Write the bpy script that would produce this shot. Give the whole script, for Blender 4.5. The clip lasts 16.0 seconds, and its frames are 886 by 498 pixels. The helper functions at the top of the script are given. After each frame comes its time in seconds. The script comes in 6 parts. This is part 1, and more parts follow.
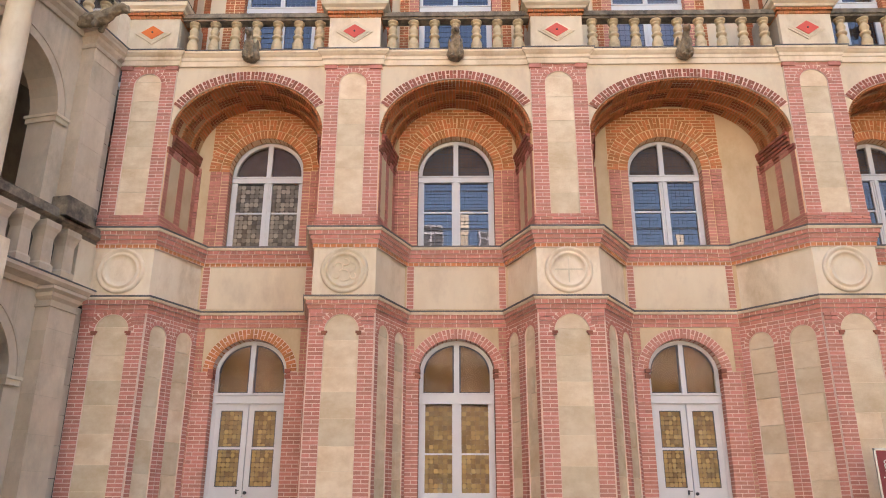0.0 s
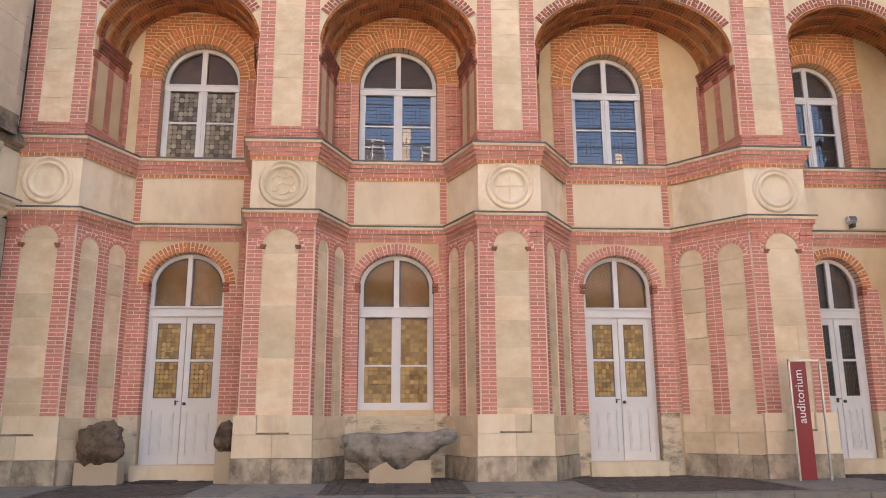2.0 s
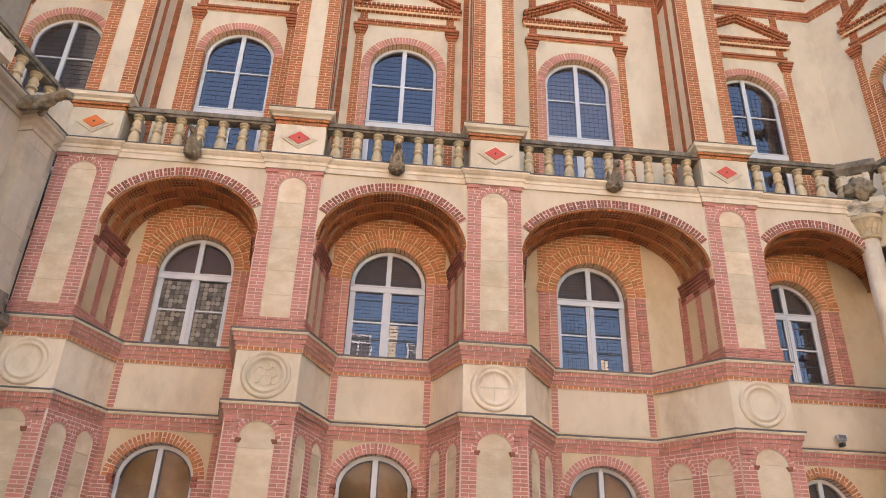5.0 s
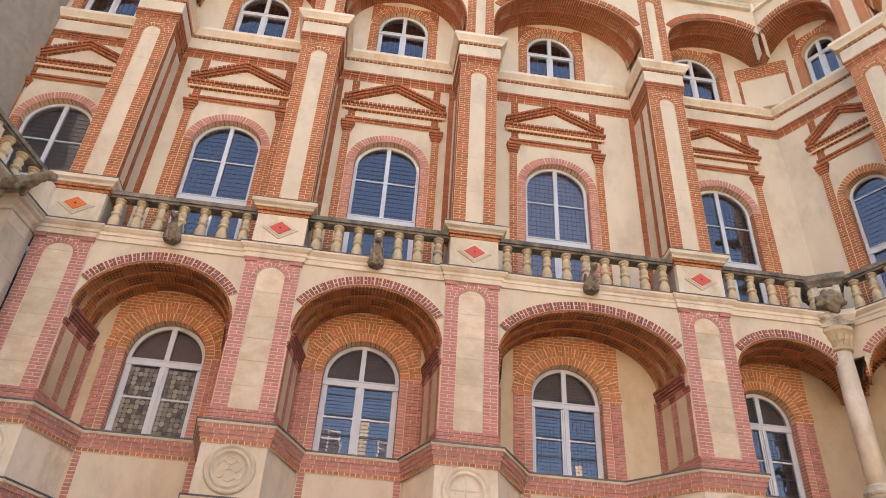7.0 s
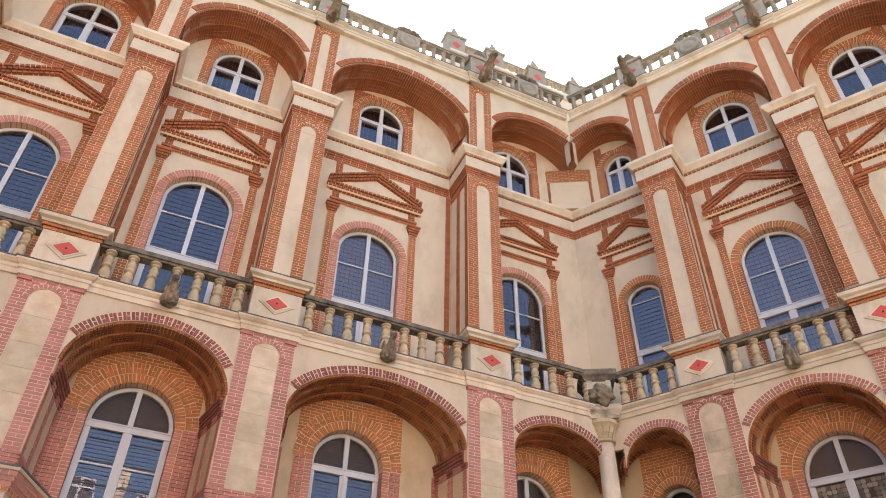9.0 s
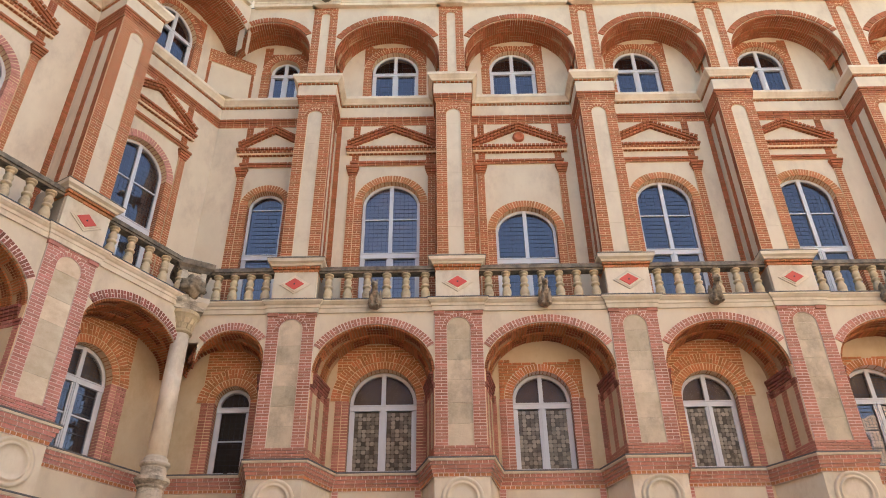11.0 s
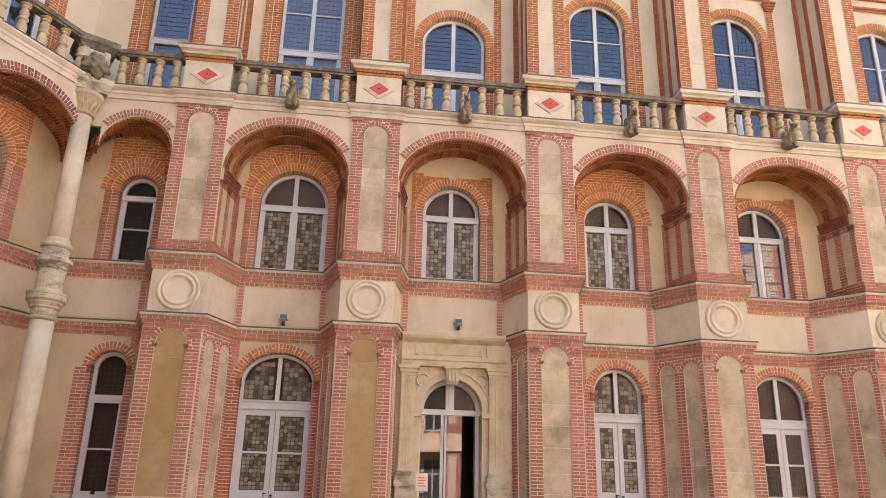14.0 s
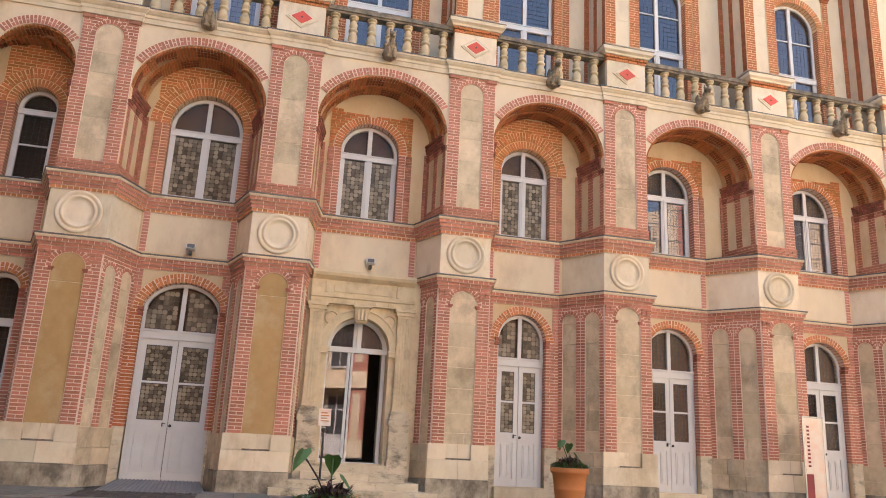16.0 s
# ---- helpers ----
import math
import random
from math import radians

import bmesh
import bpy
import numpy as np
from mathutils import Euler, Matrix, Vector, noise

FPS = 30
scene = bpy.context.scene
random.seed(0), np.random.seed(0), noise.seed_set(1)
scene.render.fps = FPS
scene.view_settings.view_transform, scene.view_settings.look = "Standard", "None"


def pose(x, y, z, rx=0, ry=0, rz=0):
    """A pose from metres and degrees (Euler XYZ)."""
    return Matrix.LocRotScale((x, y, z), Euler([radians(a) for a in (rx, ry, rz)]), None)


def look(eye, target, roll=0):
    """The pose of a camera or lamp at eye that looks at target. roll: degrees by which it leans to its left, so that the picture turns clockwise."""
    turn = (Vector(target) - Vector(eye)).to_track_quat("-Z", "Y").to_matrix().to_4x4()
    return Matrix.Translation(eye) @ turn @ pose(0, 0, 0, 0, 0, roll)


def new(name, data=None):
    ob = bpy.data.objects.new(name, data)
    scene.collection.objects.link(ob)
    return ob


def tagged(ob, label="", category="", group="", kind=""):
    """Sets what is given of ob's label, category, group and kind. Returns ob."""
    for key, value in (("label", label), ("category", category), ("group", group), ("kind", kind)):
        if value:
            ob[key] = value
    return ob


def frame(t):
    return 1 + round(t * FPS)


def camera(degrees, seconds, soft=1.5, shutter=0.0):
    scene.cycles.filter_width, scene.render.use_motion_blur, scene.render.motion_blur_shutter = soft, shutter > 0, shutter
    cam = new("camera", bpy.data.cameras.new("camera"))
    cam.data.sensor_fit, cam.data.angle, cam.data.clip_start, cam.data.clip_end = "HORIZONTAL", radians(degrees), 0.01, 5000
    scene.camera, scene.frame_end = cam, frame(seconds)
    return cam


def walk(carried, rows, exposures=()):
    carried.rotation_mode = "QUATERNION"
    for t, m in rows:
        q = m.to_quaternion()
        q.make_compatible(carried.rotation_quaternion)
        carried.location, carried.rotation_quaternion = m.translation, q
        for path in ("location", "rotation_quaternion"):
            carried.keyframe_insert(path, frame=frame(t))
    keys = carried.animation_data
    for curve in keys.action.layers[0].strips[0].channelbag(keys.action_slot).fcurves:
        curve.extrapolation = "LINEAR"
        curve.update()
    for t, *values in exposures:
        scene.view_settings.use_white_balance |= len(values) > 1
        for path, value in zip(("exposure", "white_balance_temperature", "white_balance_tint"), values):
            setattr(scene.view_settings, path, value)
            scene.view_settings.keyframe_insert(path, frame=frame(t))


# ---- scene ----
# ================= camera =================
cam = camera(60.9, 16.0, soft=1.0)
EYE = 1.08
walk(cam, [(t, pose(0, 0, EYE, rx, ry, rz)) for t, rx, ry, rz in (
    (0.0, 108.93, -0.14, 0.97),
    (0.5, 108.35, 0.31, -1.81),
    (1.0, 107.64, 0.47, -3.06),
    (1.5, 104.70, 0.66, -3.39),
    (2.0, 102.50, 0.28, -3.56),
    (2.5, 102.48, 0.17, -3.85),
    (3.0, 107.50, 0.21, -3.87),
    (3.5, 111.44, -0.52, -4.17),
    (4.0, 113.69, -1.29, -4.56),
    (4.2, 114.41, -1.26, -4.68),
    (6.3, 122.55, -2.74, -6.73),
    (6.5, 123.20, -2.60, -6.66),
    (7.0, 124.94, -2.89, -8.08),
    (7.5, 125.51, -2.74, -11.41),
    (8.0, 126.99, -1.70, -13.95),
    (8.5, 129.12, -0.14, -18.83),
    (9.0, 130.14, -0.83, -24.77),
    (9.5, 129.36, -1.04, -30.49),
    (10.0, 127.03, 0.38, -42.18),
    (10.2, 126.23, 0.49, -45.74),
    (12.3, 119.03, 0.05, -69.63),
    (12.5, 117.91, -0.58, -69.40),
    (13.0, 114.08, -1.25, -67.11),
    (13.5, 111.53, -0.73, -66.20),
    (14.0, 108.77, -1.29, -66.19),
    (14.5, 106.56, -1.19, -67.19),
    (15.0, 104.11, -1.67, -67.85),
    (15.5, 103.39, -2.44, -69.94),
    (16.0, 104.57, -2.80, -73.39),
)], [(0.0, 2.24, 6420, 5), (3.5, 2.19, 6420, 5), (6.5, 2.08, 6420, 6), (9.0, 1.92, 6400, 8), (10.0, 1.85, 6400, 7), (12.5, 1.98, 6470, 4), (14.0, 2.14, 6470, 4), (16.0, 2.19, 6460, 3)])

# ================= light =================
SUN_EL, SUN_DIR = 50.0, (0.5, 0.866)
world = bpy.data.worlds.new("sky")
scene.world = world
world.use_nodes = True
wn = world.node_tree.nodes
wl_ = world.node_tree.links
sky = wn.new("ShaderNodeTexSky")
sky.sky_type = 'NISHITA'
sky.sun_disc = False
sky.sun_elevation = radians(SUN_EL)
sky.sun_rotation = math.atan2(SUN_DIR[0], SUN_DIR[1])
sky.air_density, sky.dust_density = 1.2, 2.5
wn["Background"].inputs["Strength"].default_value = 0.12
wl_.new(sky.outputs[0], wn["Background"].inputs["Color"])
sun = new("sun", bpy.data.lights.new("sun", 'SUN'))
sun.data.energy, sun.data.angle, sun.data.color = 5.0, radians(0.55), (1.0, 0.93, 0.82)
ce = math.cos(radians(SUN_EL))
sun.matrix_world = look((SUN_DIR[0] * ce * 60, SUN_DIR[1] * ce * 60, math.sin(radians(SUN_EL)) * 60), (0, 0, 0))


# ================= materials =================
def mat(name, a, b, scale=6.0, rough=0.8, bump=0.15, fine=60.0, pieces=0.0, c=None, cscale=1.3, camt=(0.55, 0.72), metal=0.0, stretch=1.0):
    """A surface whose colour wanders between a and b, with grain, a second stain colour c and a random shade for each piece."""
    m = bpy.data.materials.new(name)
    m.use_nodes = True
    nt = m.node_tree
    N, L = nt.nodes, nt.links
    bs = N["Principled BSDF"]
    bs.inputs["Roughness"].default_value = rough
    bs.inputs["Metallic"].default_value = metal
    geo = N.new("ShaderNodeNewGeometry")
    mp = N.new("ShaderNodeMapping")
    mp.inputs["Scale"].default_value = (1, 1, 1 / stretch)
    L.new(geo.outputs["Position"], mp.inputs[0])
    n1 = N.new("ShaderNodeTexNoise")
    n1.inputs["Scale"].default_value = scale
    n1.inputs["Detail"].default_value = 6
    n1.inputs["Roughness"].default_value = 0.65
    L.new(mp.outputs[0], n1.inputs["Vector"])
    r1 = N.new("ShaderNodeMapRange")
    r1.inputs[1].default_value, r1.inputs[2].default_value = 0.3, 0.7
    L.new(n1.outputs["Fac"], r1.inputs[0])
    mx = N.new("ShaderNodeMix")
    mx.data_type = 'RGBA'
    mx.inputs[6].default_value, mx.inputs[7].default_value = (*a, 1), (*b, 1)
    L.new(r1.outputs[0], mx.inputs[0])
    col = mx.outputs[2]
    if c is not None:
        n3 = N.new("ShaderNodeTexNoise")
        n3.inputs["Scale"].default_value = cscale
        n3.inputs["Detail"].default_value = 8
        n3.inputs["Roughness"].default_value = 0.7
        L.new(mp.outputs[0], n3.inputs["Vector"])
        r3 = N.new("ShaderNodeMapRange")
        r3.inputs[1].default_value, r3.inputs[2].default_value = camt
        L.new(n3.outputs["Fac"], r3.inputs[0])
        m3 = N.new("ShaderNodeMix")
        m3.data_type = 'RGBA'
        m3.inputs[7].default_value = (*c, 1)
        L.new(r3.outputs[0], m3.inputs[0])
        L.new(col, m3.inputs[6])
        col = m3.outputs[2]
    if pieces:
        oi = N.new("ShaderNodeObjectInfo")
        add = N.new("ShaderNodeMath")
        add.operation = 'ADD'
        L.new(oi.outputs["Random"], add.inputs[0])
        L.new(geo.outputs["Random Per Island"], add.inputs[1])
        fr = N.new("ShaderNodeMath")
        fr.operation = 'FRACT'
        L.new(add.outputs[0], fr.inputs[0])
        rr = N.new("ShaderNodeMapRange")
        rr.inputs[3].default_value, rr.inputs[4].default_value = 1 - pieces, 1 + pieces
        L.new(fr.outputs[0], rr.inputs[0])
        hs = N.new("ShaderNodeHueSaturation")
        L.new(rr.outputs[0], hs.inputs["Value"])
        r2 = N.new("ShaderNodeMapRange")
        r2.inputs[3].default_value, r2.inputs[4].default_value = 0.5 + pieces * 0.035, 0.5 - pieces * 0.035
        L.new(fr.outputs[0], r2.inputs[0])
        L.new(r2.outputs[0], hs.inputs["Hue"])
        L.new(col, hs.inputs["Color"])
        col = hs.outputs[0]
    L.new(col, bs.inputs["Base Color"])
    if bump:
        n2 = N.new("ShaderNodeTexNoise")
        n2.inputs["Scale"].default_value = fine
        n2.inputs["Detail"].default_value = 4
        L.new(geo.outputs["Position"], n2.inputs["Vector"])
        bp = N.new("ShaderNodeBump")
        bp.inputs["Strength"].default_value = bump
        bp.inputs["Distance"].default_value = 0.01
        L.new(n2.outputs["Fac"], bp.inputs["Height"])
        L.new(bp.outputs[0], bs.inputs["Normal"])
    return m


STONE = mat("limestone", (0.82, 0.71, 0.55), (0.71, 0.585, 0.42), 3, 0.85, 0.35, 50, 0.11, (0.46, 0.34, 0.20), 1.2, (0.50, 0.80), stretch=1.8)
STONE_PANEL = mat("bedded limestone", (0.80, 0.68, 0.51), (0.68, 0.54, 0.37), 4, 0.87, 0.45, 45, 0.13, (0.58, 0.43, 0.26), 1.6, (0.44, 0.74), stretch=0.7)
# Damp stains, with the shade of the plinths' side faces darkened in.
STONE_DAMP_SHADED = mat("damp stained limestone with painted shade", (0.58, 0.50, 0.39), (0.42, 0.35, 0.26), 5, 0.9, 0.6, 40, 0.1, (0.16, 0.135, 0.105), 2.6, (0.40, 0.64), stretch=1.3)
STONE_BEAST = mat("brown weathered stone", (0.38, 0.29, 0.19), (0.24, 0.18, 0.115), 9, 0.9, 0.6, 50, 0.1, (0.12, 0.10, 0.075), 7, (0.48, 0.68))
STONE_WET = mat("stained limestone", (0.70, 0.61, 0.47), (0.58, 0.48, 0.35), 4, 0.88, 0.5, 40, 0.08, (0.20, 0.165, 0.12), 1.9, (0.5, 0.66), stretch=0.5)
STONE_BAL = mat("yellowed limestone", (0.66, 0.53, 0.34), (0.55, 0.42, 0.25), 8, 0.85, 0.3, 50, 0.1, (0.32, 0.24, 0.15), 5, (0.52, 0.75))
STONE_EAST = mat("weathered bedded limestone", (0.70, 0.575, 0.41), (0.56, 0.44, 0.29), 4, 0.88, 0.5, 45, 0.13, (0.30, 0.23, 0.155), 1.5, (0.46, 0.74), stretch=1.2)
STONE_PORTAL = mat("cream carved limestone", (0.73, 0.61, 0.42), (0.63, 0.51, 0.33), 5, 0.85, 0.3, 50, 0.08, (0.42, 0.32, 0.2), 2.2, (0.52, 0.78))
STONE_LOGGIA = mat("weathered cream limestone", (0.66, 0.55, 0.42), (0.54, 0.44, 0.325), 3, 0.85, 0.35, 45, 0.08, (0.34, 0.275, 0.20), 0.9, (0.5, 0.78), stretch=1.6)
STONE_GREY = mat("grey limestone", (0.46, 0.40, 0.31), (0.36, 0.30, 0.23), 3, 0.85, 0.3, 45, 0.06, (0.22, 0.19, 0.16), 1.1, (0.55, 0.8))
LICHEN = mat("blackened stone", (0.34, 0.28, 0.20), (0.20, 0.16, 0.12), 7, 0.9, 0.5, 60, 0.08, (0.07, 0.06, 0.05), 4, (0.42, 0.68))
OCHRE = mat("stained ochre render", (0.50, 0.33, 0.15), (0.42, 0.26, 0.11), 3, 0.9, 0.2, 60, 0.05, (0.56, 0.44, 0.28), 1.1, (0.5, 0.75))
PLASTER = mat("ochre plaster", (0.70, 0.56, 0.37), (0.63, 0.48, 0.30), 2.2, 0.9, 0.2, 70, 0.0, (0.52, 0.36, 0.19), 1.0, (0.48, 0.75), stretch=1.5)
PLASTER_HI = mat("pale plaster", (0.77, 0.645, 0.475), (0.70, 0.57, 0.415), 2.2, 0.9, 0.2, 70, 0.0, (0.52, 0.40, 0.29), 1.0, (0.5, 0.8), stretch=1.8)
BRICK = mat("rose brick", (0.60, 0.275, 0.22), (0.50, 0.205, 0.16), 14, 0.85, 0.4, 90, 0.14, (0.44, 0.17, 0.115), 1.6, (0.48, 0.78))
# Copy of the rose brick with the east facade's warmer light in its colour.
BRICK_B = mat("weathered rose brick in warmer light", (0.56, 0.25, 0.17), (0.47, 0.185, 0.12), 14, 0.85, 0.4, 90, 0.15, (0.33, 0.13, 0.08), 1.1, (0.42, 0.72))
BRICK_RED = mat("red brick", (0.49, 0.172, 0.068), (0.385, 0.118, 0.046), 14, 0.85, 0.4, 90, 0.16, (0.27, 0.085, 0.045), 2, (0.52, 0.75))
BRICK_OR = mat("orange brick", (0.58, 0.235, 0.09), (0.46, 0.165, 0.06), 14, 0.85, 0.4, 90, 0.2, (0.40, 0.14, 0.06), 3, (0.55, 0.75))
BRICK_ARCH = mat("brown-red brick", (0.36, 0.13, 0.085), (0.26, 0.085, 0.055), 14, 0.85, 0.4, 90, 0.25, (0.20, 0.06, 0.04), 3, (0.55, 0.75))
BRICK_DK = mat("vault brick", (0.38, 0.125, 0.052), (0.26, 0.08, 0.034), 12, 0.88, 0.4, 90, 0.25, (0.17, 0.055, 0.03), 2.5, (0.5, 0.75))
MORTAR = mat("pale mortar", (0.84, 0.66, 0.57), (0.74, 0.55, 0.46), 9, 0.95, 0.2, 90)
MORTAR_DK = mat("lime mortar", (0.84, 0.61, 0.38), (0.72, 0.49, 0.29), 9, 0.95, 0.2, 90)
# Lime mortar darkened so that the vaults' shade is in its colour.
MORTAR_VAULT = mat("shade-darkened lime mortar", (0.56, 0.37, 0.21), (0.42, 0.26, 0.14), 9, 0.95, 0.2, 90)
LEAD = mat("lead sheet", (0.10, 0.095, 0.095), (0.16, 0.15, 0.15), 5, 0.6, 0.1, 40)
PAINT = mat("grey-white paint", (0.71, 0.70, 0.71), (0.64, 0.63, 0.635), 3, 0.45, 0.04, 30)
IRON = mat("black iron", (0.03, 0.03, 0.03), (0.05, 0.05, 0.05), 9, 0.5, 0.1, 60)
CAME = mat("lead came", (0.055, 0.055, 0.06), (0.09, 0.09, 0.10), 9, 0.5, 0.0)
BLIND = mat("tan blind cloth", (0.30, 0.195, 0.10), (0.22, 0.14, 0.07), 9, 0.9, 0.2, 120, 0.0, (0.36, 0.25, 0.13), 5, (0.5, 0.7))
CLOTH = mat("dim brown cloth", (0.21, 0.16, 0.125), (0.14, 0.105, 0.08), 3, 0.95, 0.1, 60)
CURTAIN = mat("white curtain", (0.6, 0.58, 0.55), (0.5, 0.48, 0.46), 4, 0.9, 0.1, 80)
# Near-black colour stands in for unlit rooms behind the glass.
ROOM = mat("room darkness colour", (0.10, 0.08, 0.065), (0.07, 0.055, 0.045), 2, 0.9, 0.0)
PAVE = mat("worn paving", (0.20, 0.175, 0.15), (0.14, 0.12, 0.105), 4, 0.85, 0.4, 40, 0.12, (0.09, 0.08, 0.07), 1.2, (0.5, 0.8))
SETT = mat("dark setts", (0.12, 0.095, 0.08), (0.075, 0.06, 0.052), 8, 0.85, 0.5, 50, 0.25)
KERB = mat("kerb stone", (0.25, 0.225, 0.195), (0.17, 0.155, 0.135), 5, 0.85, 0.4, 50, 0.1, (0.12, 0.11, 0.10), 2.5, (0.55, 0.75))
TILE_RED = mat("coral glazed tile", (0.72, 0.10, 0.05), (0.62, 0.08, 0.045), 5, 0.35, 0.05, 40, 0.08)
TILE_OR = mat("orange glazed tile", (0.80, 0.19, 0.02), (0.70, 0.15, 0.02), 5, 0.35, 0.05, 40)
TERRA = mat("terracotta", (0.60, 0.24, 0.08), (0.50, 0.18, 0.06), 4, 0.8, 0.2, 50, 0.0, (0.62, 0.33, 0.17), 2, (0.55, 0.8))
SOIL = mat("soil", (0.05, 0.035, 0.025), (0.03, 0.02, 0.015), 20, 0.95, 0.6, 60)
LEAF = mat("green leaf", (0.06, 0.14, 0.035), (0.035, 0.09, 0.025), 10, 0.5, 0.1, 40, 0.3)
LEAF_DK = mat("purple leaf", (0.05, 0.02, 0.025), (0.03, 0.015, 0.02), 10, 0.5, 0.1, 40, 0.3)
FLOWER = mat("yellow flower", (0.75, 0.42, 0.03), (0.7, 0.3, 0.02), 10, 0.6, 0.0)
MAROON = mat("maroon sign panel", (0.25, 0.018, 0.03), (0.21, 0.015, 0.026), 2, 0.35, 0.02, 30)
STEEL = mat("brushed steel", (0.55, 0.54, 0.53), (0.48, 0.47, 0.46), 9, 0.35, 0.03, 60, metal=0.9)
WHITE = mat("white lettering", (0.8, 0.78, 0.76), (0.76, 0.74, 0.72), 2, 0.5, 0.0)
NOTICE = mat("printed notice", (0.80, 0.55, 0.42), (0.80, 0.72, 0.64), 4, 0.5, 0.0)
RUST = mat("rusty grating", (0.06, 0.035, 0.028), (0.035, 0.024, 0.02), 9, 0.7, 0.3, 60)
ROCK = mat("dark carved stone", (0.20, 0.145, 0.10), (0.10, 0.07, 0.048), 6, 0.9, 0.8, 25, 0.0, (0.05, 0.036, 0.026), 3, (0.5, 0.68))
ROCK_GREY = mat("weathered grey stone", (0.36, 0.32, 0.28), (0.20, 0.175, 0.15), 5, 0.9, 0.8, 25, 0.0, (0.07, 0.06, 0.055), 3, (0.5, 0.7))
RAMP = mat("ribbed metal ramp", (0.33, 0.32, 0.33), (0.27, 0.26, 0.27), 6, 0.5, 0.1, 60, metal=0.5)
SLATE = mat("slate roof", (0.07, 0.075, 0.085), (0.05, 0.053, 0.06), 8, 0.6, 0.2, 40)
PLINTH = mat("beige display block", (0.50, 0.42, 0.31), (0.46, 0.38, 0.28), 3, 0.8, 0.1, 60)


def glass_mat(name, ior, tint, rough=0.015, wav=0.0, wscale=9.0):
    m = bpy.data.materials.new(name)
    m.use_nodes = True
    N, L = m.node_tree.nodes, m.node_tree.links
    for n in list(N):
        N.remove(n)
    out = N.new("ShaderNodeOutputMaterial")
    tr = N.new("ShaderNodeBsdfTransparent")
    tr.inputs[0].default_value = (*tint, 1)
    gl = N.new("ShaderNodeBsdfGlossy")
    gl.inputs["Roughness"].default_value = rough
    gl.inputs["Color"].default_value = (1, 0.88, 0.97, 1)
    fr = N.new("ShaderNodeFresnel")
    fr.inputs[0].default_value = ior
    mx = N.new("ShaderNodeMixShader")
    L.new(fr.outputs[0], mx.inputs[0])
    L.new(tr.outputs[0], mx.inputs[1])
    L.new(gl.outputs[0], mx.inputs[2])
    L.new(mx.outputs[0], out.inputs[0])
    if wav:
        geo = N.new("ShaderNodeNewGeometry")
        no = N.new("ShaderNodeTexNoise")
        no.inputs["Scale"].default_value = wscale
        no.inputs["Detail"].default_value = 1
        L.new(geo.outputs["Position"], no.inputs["Vector"])
        bp = N.new("ShaderNodeBump")
        bp.inputs["Strength"].default_value = wav
        bp.inputs["Distance"].default_value = 0.02
        L.new(no.outputs["Fac"], bp.inputs["Height"])
        L.new(bp.outputs[0], gl.inputs["Normal"])
        L.new(bp.outputs[0], fr.inputs["Normal"])
    return m


def cive_mat(name, lo, hi, power, ior):
    """Small old panes, each of its own shade."""
    m = bpy.data.materials.new(name)
    m.use_nodes = True
    N, L = m.node_tree.nodes, m.node_tree.links
    bs = N["Principled BSDF"]
    geo = N.new("ShaderNodeNewGeometry")
    pw = N.new("ShaderNodeMath")
    pw.operation = 'POWER'
    pw.inputs[1].default_value = power
    L.new(geo.outputs["Random Per Island"], pw.inputs[0])
    no = N.new("ShaderNodeTexNoise")
    no.inputs["Scale"].default_value = 5
    L.new(geo.outputs["Position"], no.inputs["Vector"])
    mu = N.new("ShaderNodeMath")
    mu.operation = 'MULTIPLY_ADD'
    mu.inputs[1].default_value = 0.9
    L.new(no.outputs["Fac"], mu.inputs[0])
    L.new(pw.outputs[0], mu.inputs[2])
    sb = N.new("ShaderNodeMath")
    sb.operation = 'SUBTRACT'
    sb.inputs[1].default_value = 0.42
    sb.use_clamp = True
    L.new(mu.outputs[0], sb.inputs[0])
    mx = N.new("ShaderNodeMix")
    mx.data_type = 'RGBA'
    mx.inputs[6].default_value, mx.inputs[7].default_value = (*lo, 1), (*hi, 1)
    L.new(sb.outputs[0], mx.inputs[0])
    L.new(mx.outputs[2], bs.inputs["Base Color"])
    bs.inputs["Roughness"].default_value = 0.08
    bs.inputs["IOR"].default_value = ior
    return m


# Pale and dark patches paint broken reflections of buildings onto the panes.
CIVE = cive_mat("old panes with painted reflections", (0.085, 0.068, 0.052), (0.38, 0.315, 0.24), 1.3, 1.3)
CIVE_TAN = cive_mat("amber old panes", (0.17, 0.095, 0.028), (0.44, 0.285, 0.095), 1.5, 1.45)
GLASS = glass_mat("window glass", 2.25, (0.5, 0.48, 0.5), 0.015, 0.03, 2.5)
GLASS_CLEAR = glass_mat("clear door glass", 1.75, (0.75, 0.75, 0.72), 0.0, 0.0, 2.0)
GLASS_DULL = glass_mat("dull old glass", 1.28, (0.78, 0.71, 0.64), 0.05, 0.04, 9.0)
GLASS_OLD = glass_mat("old bottle glass", 1.42, (0.82, 0.76, 0.62), 0.06, 0.04, 9.0)


# ================= small builders =================
def T(x, y, z):
    return np.array([[1, 0, 0, x], [0, 1, 0, y], [0, 0, 1, z], [0, 0, 0, 1.0]])


def RY(a):
    c, s = math.cos(a), math.sin(a)
    return np.array([[c, 0, s, 0], [0, 1, 0, 0], [-s, 0, c, 0], [0, 0, 0, 1.0]])


def RZ(a):
    c, s = math.cos(a), math.sin(a)
    return np.array([[c, -s, 0, 0], [s, c, 0, 0], [0, 0, 1, 0], [0, 0, 0, 1.0]])


def RX(a):
    c, s = math.cos(a), math.sin(a)
